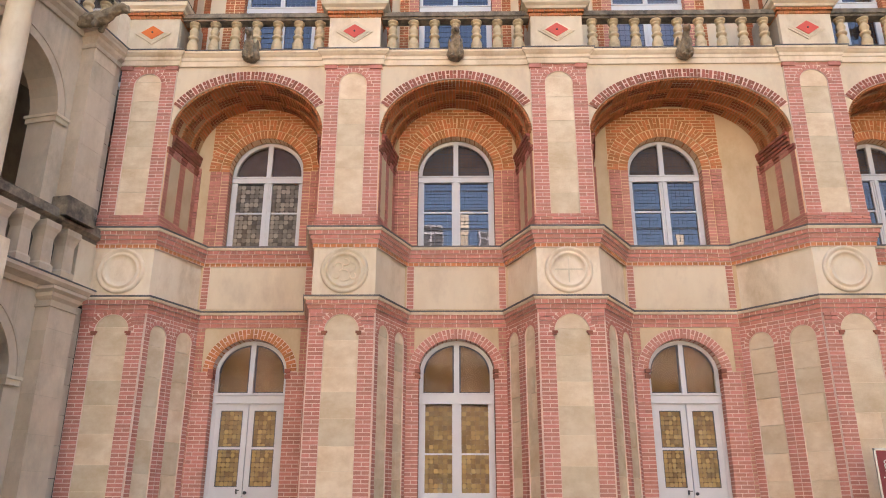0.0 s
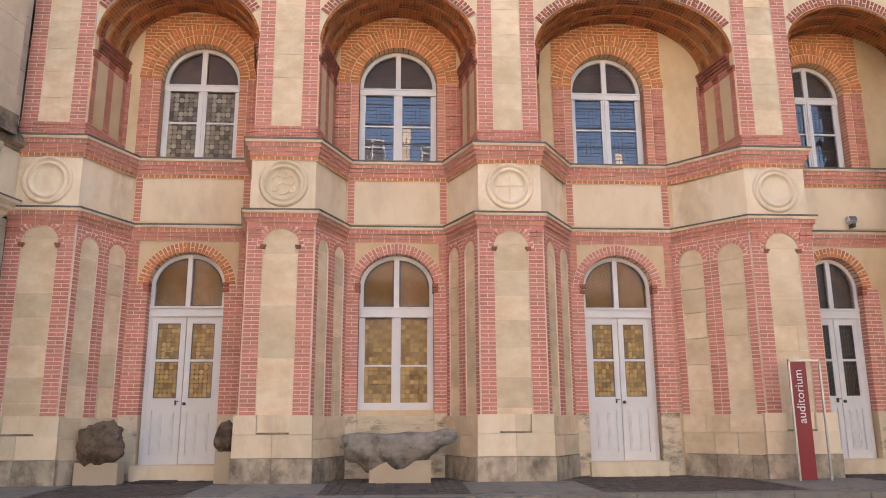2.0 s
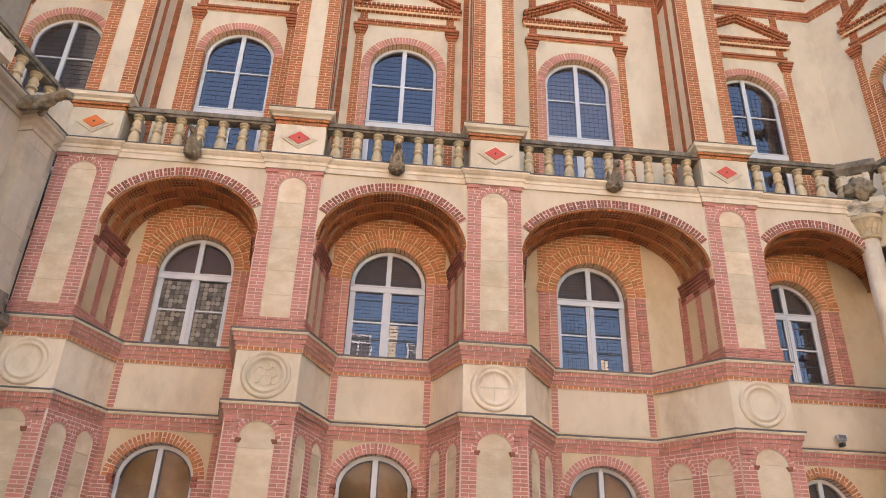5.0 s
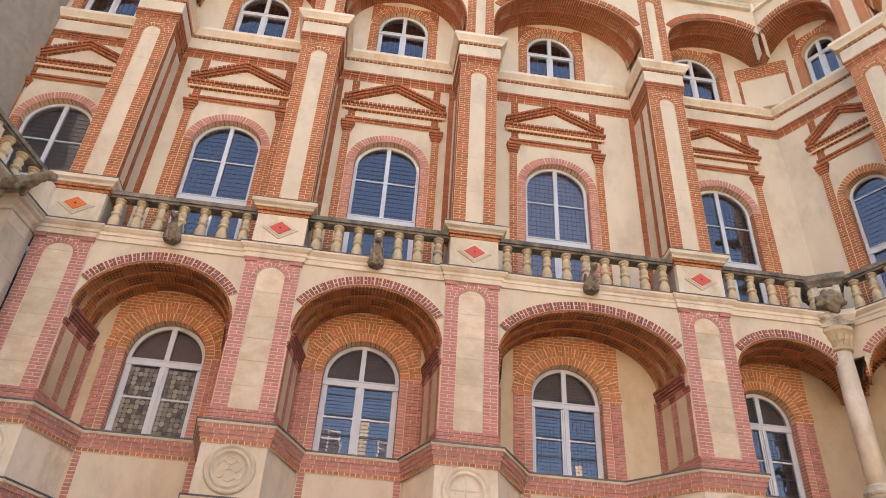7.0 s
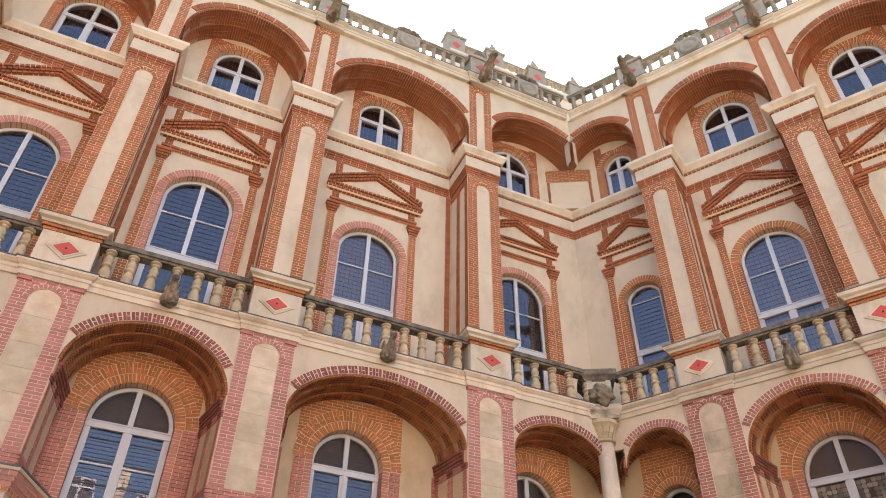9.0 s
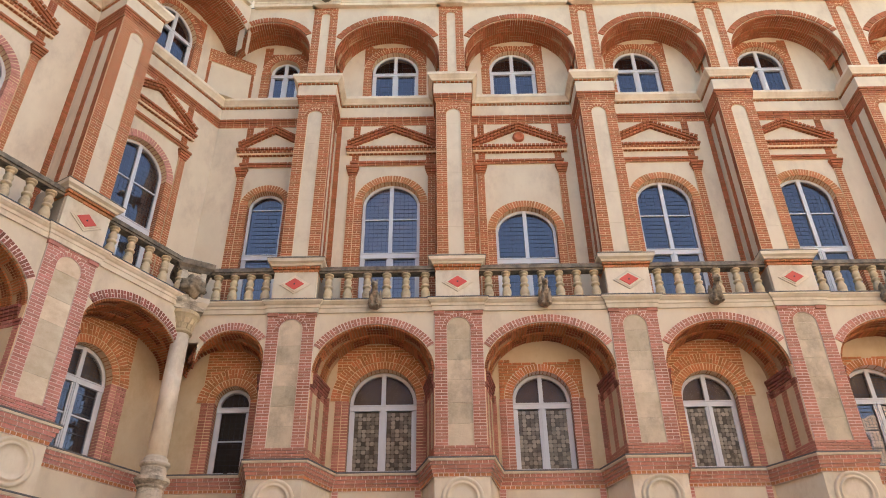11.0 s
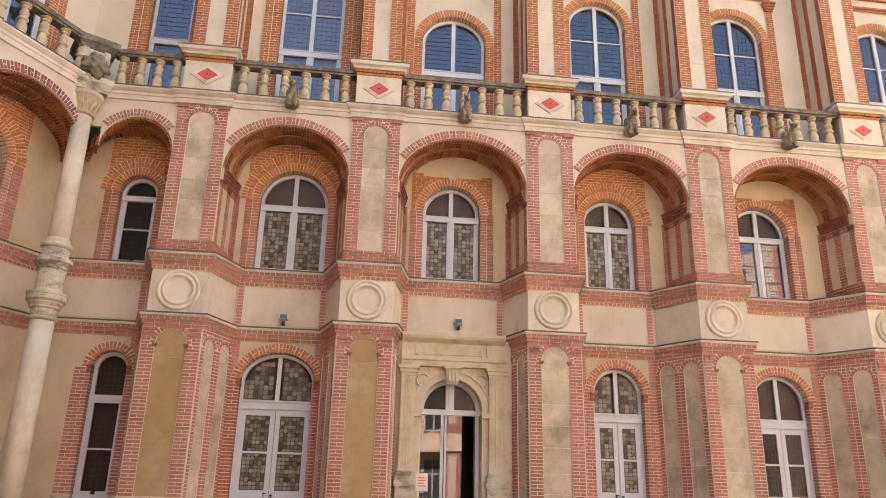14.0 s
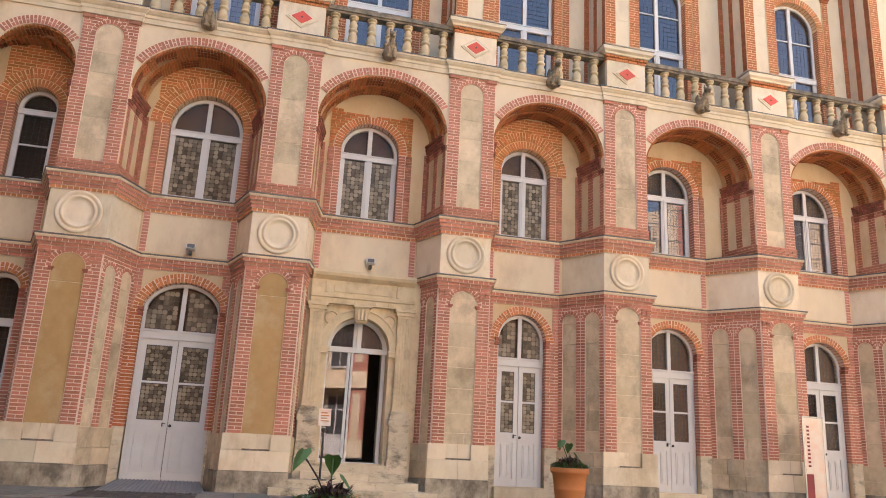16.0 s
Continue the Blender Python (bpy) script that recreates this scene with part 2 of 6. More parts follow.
    return np.array([[1, 0, 0, 0], [0, c, -s, 0], [0, s, c, 0], [0, 0, 0, 1.0]])


def SC(x, y, z):
    return np.diag([x, y, z, 1.0])


CUBE = np.array([[x, y, z, 1] for x in (-.5, .5) for y in (-.5, .5) for z in (-.5, .5)], float)
CUBE_F = np.array([[0, 1, 5, 4], [4, 5, 7, 6], [2, 3, 1, 0], [1, 3, 7, 5], [2, 0, 4, 6], [6, 7, 3, 2]])
I4 = np.eye(4)


class Geo:
    """Collects plain geometry; M takes its own coordinates (along, inwards, up) to the world."""

    def __init__(self, M=I4):
        self.M, self.v, self.f, self.n = M, [], [], 0

    def add(self, pts, faces, M=None):
        p = np.asarray(pts, float)
        if p.shape[1] == 3:
            p = np.c_[p, np.ones(len(p))]
        q = p @ (self.M if M is None else M).T
        self.v.append(q[:, :3])
        self.f.extend([[i + self.n for i in f] for f in faces])
        self.n += len(p)

    def box(self, x0, x1, y0, y1, z0, z1, M=None):
        A = (self.M if M is None else M) @ T((x0 + x1) / 2, (y0 + y1) / 2, (z0 + z1) / 2) @ SC(x1 - x0, y1 - y0, z1 - z0)
        self.add(CUBE, CUBE_F.tolist(), A)

    def unit(self, A):
        self.add(CUBE, CUBE_F.tolist(), self.M @ A)

    def units(self, mats):
        if not mats:
            return
        W = np.einsum('ij,njk->nik', self.M, np.array(mats))
        q = np.einsum('nij,kj->nki', W, CUBE)[:, :, :3].reshape(-1, 3)
        f = (CUBE_F[None, :5] + 8 * np.arange(len(mats))[:, None, None] + self.n).reshape(-1, 4)
        self.v.append(q)
        self.f.extend(f.tolist())
        self.n += len(q)

    def prism(self, poly, z0, z1, cap=True):
        n = len(poly)
        pts = [(x, y, z0) for x, y in poly] + [(x, y, z1) for x, y in poly]
        fs = [[i, (i + 1) % n, n + (i + 1) % n, n + i] for i in range(n)]
        if cap:
            fs += [list(range(n))[::-1], list(range(n, 2 * n))]
        self.add(pts, fs)

    def lathe(self, prof, c=(0, 0), seg=14, M=None):
        pts, fs = [], []
        for r, z in prof:
            for k in range(seg):
                a = 2 * math.pi * k / seg
                pts.append((c[0] + r * math.cos(a), c[1] + r * math.sin(a), z))
        for i in range(len(prof) - 1):
            for k in range(seg):
                k2 = (k + 1) % seg
                fs.append([i * seg + k, i * seg + k2, (i + 1) * seg + k2, (i + 1) * seg + k])
        fs.append(list(range(seg))[::-1])
        fs.append([(len(prof) - 1) * seg + k for k in range(seg)])
        self.add(pts, fs, M)

    def disc_prof(self, prof, cx, cz, seg=28):
        """Rings (radius, depth) round an axis that points out of the wall."""
        pts, fs = [], []
        for r, d in prof:
            for k in range(seg):
                a = 2 * math.pi * k / seg
                pts.append((cx + r * math.cos(a), d, cz + r * math.sin(a)))
        for i in range(len(prof) - 1):
            for k in range(seg):
                k2 = (k + 1) % seg
                fs.append([i * seg + k, i * seg + k2, (i + 1) * seg + k2, (i + 1) * seg + k])
        fs.append([(len(prof) - 1) * seg + k for k in range(seg)])
        self.add(pts, fs)

    def arched(self, u0, u1, z0, z1, c, hw, zb, zs, rise, y=0.0, th=0.3, n=20):
        """A slab with an arched opening right through it."""
        if hw <= 0:
            self.box(u0, u1, y, y + th, z0, z1)
            return
        arc = [(c - hw * math.cos(math.pi * i / n), zs + rise * math.sin(math.pi * i / n)) for i in range(n + 1)]
        P, F = [], []

        def quad(*q):
            b = len(P)
            P.extend(q)
            F.append([b, b + 1, b + 2, b + 3])

        for yy in (y, y + th):
            if c - hw > u0:
                quad((u0, yy, z0), (c - hw, yy, z0), (c - hw, yy, z1), (u0, yy, z1))
            if u1 > c + hw:
                quad((c + hw, yy, z0), (u1, yy, z0), (u1, yy, z1), (c + hw, yy, z1))
            if zb > z0 + 1e-4:
                quad((c - hw, yy, z0), (c + hw, yy, z0), (c + hw, yy, zb), (c - hw, yy, zb))
            for (a, b), (e, g) in zip(arc, arc[1:]):
                if e > u0 and a < u1:
                    quad((a, yy, b), (e, yy, g), (e, yy, z1), (a, yy, z1))
        Y = y + th
        for (a, b), (e, g) in zip([(c - hw, max(zb, z0))] + arc, arc + [(c + hw, max(zb, z0))]):
            if e >= u0 and a <= u1:
                quad((a, y, b), (a, Y, b), (e, Y, g), (e, y, g))
        if zb > z0 + 1e-4:
            quad((c - hw, y, zb), (c + hw, y, zb), (c + hw, Y, zb), (c - hw, Y, zb))
        for a, b, e, g in ((u0, z0, u0, z1), (u0, z1, u1, z1), (u1, z1, u1, z0)):
            quad((a, y, b), (a, Y, b), (e, Y, g), (e, y, g))
        self.add(P, F)

    def ring(self, c, zs, hw, rise, t, y0, y1, n=24, a0=0.0, a1=math.pi):
        """An arched band of thickness t outside the curve, from depth y0 to y1."""
        pts, fs = [], []
        for i in range(n + 1):
            a = a0 + (a1 - a0) * i / n
            for k, y in ((0, y0), (t, y0), (t, y1), (0, y1)):
                pts.append((c - (hw + k) * math.cos(a), y, zs + (rise + k) * math.sin(a)))
        for i in range(n):
            for k in range(4):
                fs.append([4 * i + k, 4 * i + 4 + k, 4 * i + 4 + (k + 1) % 4, 4 * i + (k + 1) % 4])
        fs += [[0, 1, 2, 3], [4 * n + 3, 4 * n + 2, 4 * n + 1, 4 * n]]
        self.add(pts, fs)

    def sweep(self, line, prof):
        """A moulding along a plan line; prof: (out, z) from bottom to top."""
        off = [offset(line, o) for o, z in prof]
        n, m = len(line), len(prof)
        pts = [(off[j][i][0], off[j][i][1], prof[j][1]) for i in range(n) for j in range(m)]
        fs = [[i * m + j, (i + 1) * m + j, (i + 1) * m + j + 1, i * m + j + 1] for i in range(n - 1) for j in range(m - 1)]
        fs += [list(range(m)), [(n - 1) * m + j for j in range(m)][::-1]]
        self.add(pts, fs)

    def mesh(self, name, M=None):
        me = bpy.data.meshes.new(name)
        v = np.concatenate(self.v) if self.v else np.zeros((0, 3))
        me.from_pydata(v.tolist(), [], self.f)
        return me


def offset(line, o):
    """The plan line moved out of the wall (towards negative depth) by o, with mitred corners."""
    res = []
    for i, p in enumerate(line):
        ns = []
        for a, b in ((i - 1, i), (i, i + 1)):
            if a >= 0 and b < len(line):
                dx, dy = line[b][0] - line[a][0], line[b][1] - line[a][1]
                L = math.hypot(dx, dy)
                ns.append((dy / L, -dx / L))
        if len(ns) == 1:
            nx, ny = ns[0]
            k = 1.0
        else:
            nx, ny = ns[0][0] + ns[1][0], ns[0][1] + ns[1][1]
            L = math.hypot(nx, ny)
            nx, ny = nx / L, ny / L
            k = 1 / max(0.35, nx * ns[0][0] + ny * ns[0][1])
        res.append((p[0] + nx * o * k, p[1] + ny * o * k))
    return res


def thing(name, at, label="", category="", group="", kind=""):
    ob = new(name)
    ob.empty_display_size = 0.2
    ob.location = at
    return tagged(ob, label, category, group, kind)


def part(name, g, material, parent=None, label="", kind="", smooth=False):
    me = g if isinstance(g, bpy.types.Mesh) else g.mesh(name)
    if not me.materials:
        me.materials.append(material)
    if smooth:
        me.polygons.foreach_set("use_smooth", [True] * len(me.polygons))
    ob = new(name, me)
    if parent is not None:
        ob.parent = parent
        if parent.parent is None:
            ob.matrix_parent_inverse = Matrix.Translation(-parent.location)
    if label or kind:
        tagged(ob, label, kind=kind)
    return ob


unit_meshes = {}


def pieces(name, mats, M, material, parent, single):
    """Boxes as parts of their own on one shared mesh, or joined into one part."""
    if not mats:
        return
    if not single:
        g = Geo(M)
        g.units(mats)
        part(name + "work" if name == "brick" else name, g, material, parent, kind="stuff")
        return
    key = (name, material.name)
    if key not in unit_meshes:
        g = Geo()
        g.add(CUBE, CUBE_F.tolist()[:5])
        unit_meshes[key] = g.mesh(name)
        unit_meshes[key].materials.append(material)
    inv = Matrix.Translation(-parent.location)
    for A in mats:
        ob = new(name, unit_meshes[key])
        ob.parent = parent
        ob.matrix_parent_inverse = inv
        ob.matrix_basis = Matrix((M @ A).tolist())


JOINT, COURSE, BLEN = 0.0145, 0.069, 0.222


def courses(u0, u1, z0, z1, proud, hole=None, deep=0.05, dirt=0.003):
    """Bricks in running bond on a rectangle; hole: (centre, half width, spring, rise, ring)."""
    out = []
    n = max(1, round((z1 - z0) / COURSE))
    h = (z1 - z0) / n
    for i in range(n):
        zc = z0 + (i + .5) * h
        spans = [(u0, u1)]
        if hole:
            c, hw, zs, rise, rg = hole
            if zc < zs:
                e = hw
            elif zc < zs + rise + rg:
                e = (hw + rg) * math.sqrt(max(0, 1 - ((zc - zs) / (rise + rg)) ** 2))
            else:
                e = 0
            if e > 0:
                spans = [(u0, c - e), (c + e, u1)]
        for a, b in spans:
            w = b - a
            if w < 0.03:
                continue
            cuts = [a]
            x = a + (BLEN if i % 2 else BLEN / 2)
            if w < BLEN * 1.3:
                if w > BLEN * .75 and i % 2:
                    cuts.append(a + w * .5)
            else:
                while x < b - 0.05:
                    cuts.append(x)
                    x += BLEN
            cuts.append(b)
            for p, q in zip(cuts, cuts[1:]):
                k = random.uniform(-dirt, dirt)
                out.append(T((p + q) / 2, deep / 2 - proud + k, zc) @ SC(q - p - JOINT, deep, h - JOINT))
    return out


def voussoirs(c, zs, hw, rise, t, proud, deep=0.05, a0=0.0, a1=math.pi, w=0.072, rows=1, gap=JOINT):
    out = []
    N = 200
    pts = [(c - (hw + t / 2) * math.cos(a0 + (a1 - a0) * i / N), zs + (rise + t / 2) * math.sin(a0 + (a1 - a0) * i / N)) for i in range(N + 1)]
    s = [0]
    for p, q in zip(pts, pts[1:]):
        s.append(s[-1] + math.hypot(q[0] - p[0], q[1] - p[1]))
    n = max(3, round(s[-1] / w))
    for k in range(n):
        d = s[-1] * (k + .5) / n
        i = min(N - 1, max(0, int(np.searchsorted(s, d)) - 1))
        p, q = pts[i], pts[i + 1]
        ang = math.atan2(q[1] - p[1], q[0] - p[0])
        nx, nz = -math.sin(ang), math.cos(ang)
        for r in range(rows if k % 2 else 1):
            lo, hi = (r / 2, r / 2 + .5) if rows == 2 and k % 2 else (0, 1)
            m = (lo + hi) / 2 - .5
            out.append(T(p[0] + nx * t * m, deep / 2 - proud + random.uniform(-.002, .002), p[1] + nz * t * m) @ RY(-ang)
                       @ SC(s[-1] / n - gap, deep, t * (hi - lo) - gap))
    return out


def along(line, out, z0, z1, length, M=I4, gap=JOINT, deep=0.06):
    """A course of bricks that follows a plan line."""
    off = offset(line, out)
    res = []
    for (x0, y0), (x1, y1) in zip(off, off[1:]):
        L = math.hypot(x1 - x0, y1 - y0)
        n = max(1, round(L / length))
        ang = math.atan2(y1 - y0, x1 - x0)
        for k in range(n):
            f = (k + .5) / n
            nx, ny = -math.sin(ang), math.cos(ang)
            res.append(T(x0 + (x1 - x0) * f + nx * deep / 2, y0 + (y1 - y0) * f + ny * deep / 2, (z0 + z1) / 2) @ RZ(ang)
                       @ SC(L / n - gap, deep, z1 - z0 - gap))
    return res


def face(M, p, q):
    """The frame of an upright face that runs from p to q on plan, and its length."""
    ang = math.atan2(q[1] - p[1], q[0] - p[0])
    return M @ T(p[0], p[1], 0) @ RZ(ang), math.hypot(q[0] - p[0], q[1] - p[1])


def stones(u0, u1, z0, z1, y, proud, h=0.42, w=0.6, seed=0):
    """Ashlar blocks of uneven size in courses."""
    rnd = random.Random(seed)
    out = []
    z = z0
    while z < z1 - 1e-3:
        hh = h * rnd.uniform(0.85, 1.15)
        if z + hh > z1 - 0.12:
            hh = z1 - z
        x = u0
        while x < u1 - 1e-3:
            ww = w * rnd.uniform(0.7, 1.3)
            if x + ww > u1 - 0.18:
                ww = u1 - x
            k = rnd.uniform(-.002, .002)
            out.append(T(x + ww / 2, y - proud + 0.03 + k, z + hh / 2) @ SC(ww - .009, .06, hh - .009))
            x += ww
        z += hh
    return out


# ================= the plan of the two facades =================
# Each facade has its own axes: s along it to the right, d into the wall, z up.
MA = T(0, 12.9, 0)
MB = T(11.3, 11.0, 0) @ RZ(-math.atan2(0.856, 0.517))
Z_C1, Z_BAND, Z_C2, Z_UP, Z_BALC, Z_FLOOR2, Z_C3, Z_F3, Z_TOP = 4.31, 4.68, 5.53, 5.92, 9.34, 9.66, 15.98, 17.02, 20.05
A = dict(M=MA, D=1.15, brick=BRICK, panel=STONE_PANEL, piers=[-6.05, -2.0, 2.02, 6.95], low=True, name="north", bays=[
    dict(l=0, r=1, wl=-4.95, wr=-2.79, c=-3.87, g=0.69, u=0.75, gf="door"),
    dict(l=1, r=2, wl=-0.95, wr=0.97, c=0.01, g=0.70, u=0.77, gf="window"),
    dict(l=2, r=3, wl=3.31, wr=5.36, c=4.25, g=0.67, u=0.74, gf="door"),
    dict(l=3, r=None, wl=7.78, wr=10.63, c=8.55, g=0.55, u=0.66, gf="door")])
A["upper"] = dict(l=None, r=0, wl=-9.1, wr=-6.6, c=-7.82, g=0.7, u=0.75, gf=None, L3=-9.1)
B = dict(M=MB, D=1.0, brick=BRICK_B, panel=STONE_EAST, piers=[0.03, 3.85, 7.86, 11.72, 15.77, 19.85], low=True, name="east", bays=[
    dict(l=None, r=0, wl=-2.96, wr=-0.85, c=-1.35, c2=-1.25, h2=0.48, g=0.36, u=0.40, gf="slit"),
    dict(l=0, r=1, wl=1.06, wr=2.98, c=2.09, c2=2.13, h2=0.77, g=0.78, u=0.77, gf="door"),
    dict(l=1, r=2, wl=4.66, wr=6.94, c=5.74, c2=5.71, h2=0.80, g=0.62, u=0.67, gf="portal"),
    dict(l=2, r=3, wl=8.68, wr=10.48, c=9.57, c2=9.5, h2=0.75, g=0.58, u=0.63, gf="door"),
    dict(l=3, r=4, wl=12.55, wr=14.42, c=13.43, c2=13.32, h2=0.78, g=0.66, u=0.70, gf="door"),
    dict(l=4, r=5, wl=16.7, wr=18.7, c=17.7, c2=17.6, h2=0.78, g=0.66, u=0.70, gf="door")])
HP, HP1, HP2, HP3 = 0.57, 0.545, 0.47, 0.37


def world_at(M, s, d, z):
    return tuple((M @ np.array([s, d, z, 1.0]))[:3])


def plan_line(F, half, front, inner, upper=False):
    """The facade's plan line with its buttresses; inner gives the wall corners of a bay."""
    D, pts = F["D"], []
    for b in ([F["upper"]] if upper and "upper" in F else []) + F["bays"]:
        wl, wr = inner(b)
        if b["l"] is None:
            pts += [(wl, D), (wr, D)]
        else:
            if not pts:
                c = F["piers"][b["l"]]
                pts += [(c - half, front)]
            c = F["piers"][b["l"]]
            if pts[-1] != (c - half, front):
                pts.append((c - half, front))
            pts += [(c + half, front), (wl, D), (wr, D)]
    last = F["bays"][-1]
    if last["r"] is not None:
        c = F["piers"][last["r"]]
        pts += [(c - half, front), (c + half, front)]
    return pts


def front_line(F, half, out, left, right):
    """The straight front of a ledge that steps out a little at each buttress."""
    pts = [(left, 0.0)]
    for c in F["piers"]:
        if c - half > left:
            pts += [(c - half, 0.0), (c - half + .001, -out)]
        else:
            pts = [(left, -out)]
        pts += [(c + half - .001, -out)]
        if c + half < right - .01:
            pts += [(c + half, 0.0)]
    if pts[-1][0] < right - .01:
        pts.append((right, 0.0))
    return pts


def straight(b):
    return b["wl"], b["wr"]


def inner_of(F, half, side):
    def f(b):
        l = F["piers"][b["l"]] + half + side if b["l"] is not None else b["wl"]
        r = F["piers"][b["r"]] - half - side if b["r"] is not None else b["wr"]
        return l, r
    return f


# ================= buttresses =================
def buttress(F, i):
    M, D, c = F["M"], F["D"], F["piers"][i]
    wl = next((b["wr"] for b in F["bays"] if b["r"] == i), None)
    wr = next((b["wl"] for b in F["bays"] if b["l"] == i), None)
    wl = c - HP - 0.02 if wl is None else wl
    wr = c + HP + 0.02 if wr is None else wr
    near = not (F is B and i >= 5)
    top = thing("buttress", world_at(M, c, 0.4, 0), "cream stone and rose brick buttress with a round medallion", "buttress", "buttresses of the courtyard")
    fl, fr = c - HP, c + HP
    sm, bw = 3.99, 0.30
    g = Geo(M)
    g.prism([(wl, D + .1), (fl, 0), (fr, 0), (wr, D + .1)], 0, Z_C1 + .02)
    part("core", g, STONE, top)
    # plinth of dressed blocks
    pieces("plinth_block", [T(c - .33, .1, .21) @ SC(.655, .38, .415), T(c + .33, .1, .21) @ SC(.655, .38, .415)], M, STONE_DAMP_SHADED, top, True)
    P = []
    for k in (-1, 1):
        P += [T(c + k * .325, .105, .61) @ SC(.645, .37, .37), T(c + k * .455, .105, .955) @ SC(.375, .37, .305)]
    pieces("plinth_block", P, M, STONE, top, True)
    pieces("plinth_block", [T(c - .135, .16, .97) @ SC(.262, .34, .28), T(c + .135, .16, .97) @ SC(.262, .34, .28)], M, STONE, top, True)
    # a dirty lip whose black colour also draws the notch's shadow line
    g = Geo(M)
    g.box(c - .262, c + .262, -.068, .0, .797, .828)
    part("notch_ledge", g, LICHEN, top, "dirty ledge darkened as a shadow line")
    for p, q in (((fr, 0), (wr, D)), ((wl, D), (fl, 0))):
        if math.hypot(p[0] - q[0], p[1] - q[1]) > D + .02:
            S, L = face(M, p, q)
            # side faces: the stained stone also carries their shade
            pieces("plinth_block", stones(.0, L, 0, .40, 0, .07, .4, .6, i), S, STONE_DAMP_SHADED, top, True)
            pieces("plinth_block", stones(.0, L, .40, 1.08, 0, .06, .34, .5, i + 3), S, F["panel"], top, True)
    # ground floor front: stone panel between brick quoins
    pieces("panel_stone", stones(c - .31, c + .31, 1.05 if F is B and i < 2 else .8, 4.30, 0, .008, 3.0 if F is B and i < 2 else .46, .62, i * 7 + (F is B)), M, OCHRE if F is B and i < 2 else F["panel"], top, True)
    mo = Geo(M)
    mo.arched(fl, fr, 1.1, Z_C1, c, bw, 1.1, sm, bw, -.029, .035)
    br = courses(fl, fr, 1.1, Z_C1, .034, (c, bw, sm, bw, .10)) + voussoirs(c, sm, bw, bw, .10, .036, w=.075)
    pieces("brick", br, M, F["brick"], top, near)
    for k in (-1, 1):
        g = Geo(M)
        g.box(c + k * .30 - .05, c + k * .30 + .05, -.055, 0, sm - .035, sm)
        g.box(c + k * .31 - .04, c + k * .31 + .04, -.045, 0, sm - .07, sm - .035)
        # dark brick colour stands in for the small shadow notches at the springing
        part("impost", g, BRICK_ARCH, top)
        pieces("brick", [T(c + k * (HP - .125 + .004 * r) + (q - .5) * .118, -.018 - .007 * r, Z_C1 - .175 + .069 * r) @ SC(.106, .05 + .012 * r, .057) for r in range(3) for q in (0, 1)], M, F["brick"], top, False)
    side = []
    for p, q in (((fr, 0), (wr, D)), ((wl, D), (fl, 0))):
        if math.hypot(p[0] - q[0], p[1] - q[1]) < D + .02:
            continue
        S, L = face(M, p, q)
        ms = Geo(S)
        for a, b in ((0, L / 2), (L / 2, L)):
            hw = (b - a) * .30
            m = (a + b) / 2
            ms.arched(a, b, 1.08, Z_C1, m, hw, 1.08, Z_C1 - .1 - hw - .06, hw, -.022, .025)
            sb = courses(a, b, 1.08, Z_C1, .027, (m, hw, Z_C1 - .16 - hw, hw, .09)) + voussoirs(m, Z_C1 - .16 - hw, hw, hw, .09, .028, w=.075)
            pieces("brick", sb, S, F["brick"], top, False)
        part("mortar", ms, MORTAR, top)
        pieces("panel_stone", stones(0, L, 1.08, Z_C1 - .02, 0, .004, .5, .7, i * 3 + 5), S, F["panel"], top, False)
    # medallion block
    g = Geo(M)
    g.prism([(wl, D + .1), (c - .565, 0.0), (c + .565, 0.0), (wr, D + .1)], Z_C1 + .02, Z_C2 + .05)
    part("medallion_block", g, STONE, top)
    g = Geo(M)
    g.disc_prof([(.435, .0), (.43, -.03), (.405, -.05), (.375, -.045), (.36, -.02), (.335, -.016), (.325, -.045), (.30, -.052), (.28, -.03), (.272, -.008), (.2, -.012), (.02, -.014)], c, 5.11)
    part("medallion", g, STONE, top, "round carved stone medallion", smooth=True)
    if F is A and i in (1, 2):
        g = Geo(M)
        if i == 2:
            g.box(c - .25, c + .25, -.022, -.008, 5.10, 5.125)
            g.box(c - .012, c + .012, -.022, -.008, 4.87, 5.10)
            g.box(c - .012, c + .012, -.022, -.008, 5.125, 5.36)
        else:
            for q, (dx, dz, r) in enumerate(((-.11, .06, .09), (.1, .05, .1), (0, -.1, .11), (.02, .15, .07), (-.14, -.1, .06), (.16, -.11, .06))):
                g.ring(c + dx, 5.11 + dz, r - .02, r - .02, .022, -.034, -.008, 12, .4 * q, .4 * q + 4.4)
        part("carving", g, STONE, top, "shallow carved relief")
    # upper floor front
    fl, fr = c - HP1, c + HP1
    g = Geo(M)
    g.prism([(fl - .2, D + .1), (fl, 0.012), (fr, 0.012), (fr + .2, D + .1)], Z_C2 + .05, Z_BALC + .02)
    part("upper_core", g, STONE, top)
    bw, sm, zb = .265, 8.915, 6.18
    pieces("panel_stone", stones(c - .28, c + .28, zb - .03, 9.2, .012, .008, .5, .6, i * 5 + 11 + (F is B)), M, F["panel"], top, True)
    mo.arched(fl, fr, Z_UP, Z_BALC, c, bw, zb, sm, bw, -.019, .035)
    br = courses(fl, fr, zb, Z_BALC, .024, (c, bw, sm, bw, .10)) + voussoirs(c, sm, bw, bw, .10, .026, w=.075)
    pieces("brick", br, M, F["brick"], top, near)
    pieces("brick", courses(fl - .03, fr + .03, Z_UP, zb, .04), M, F["brick"], top, False)
    for k in (-1, 1):
        g = Geo(M)
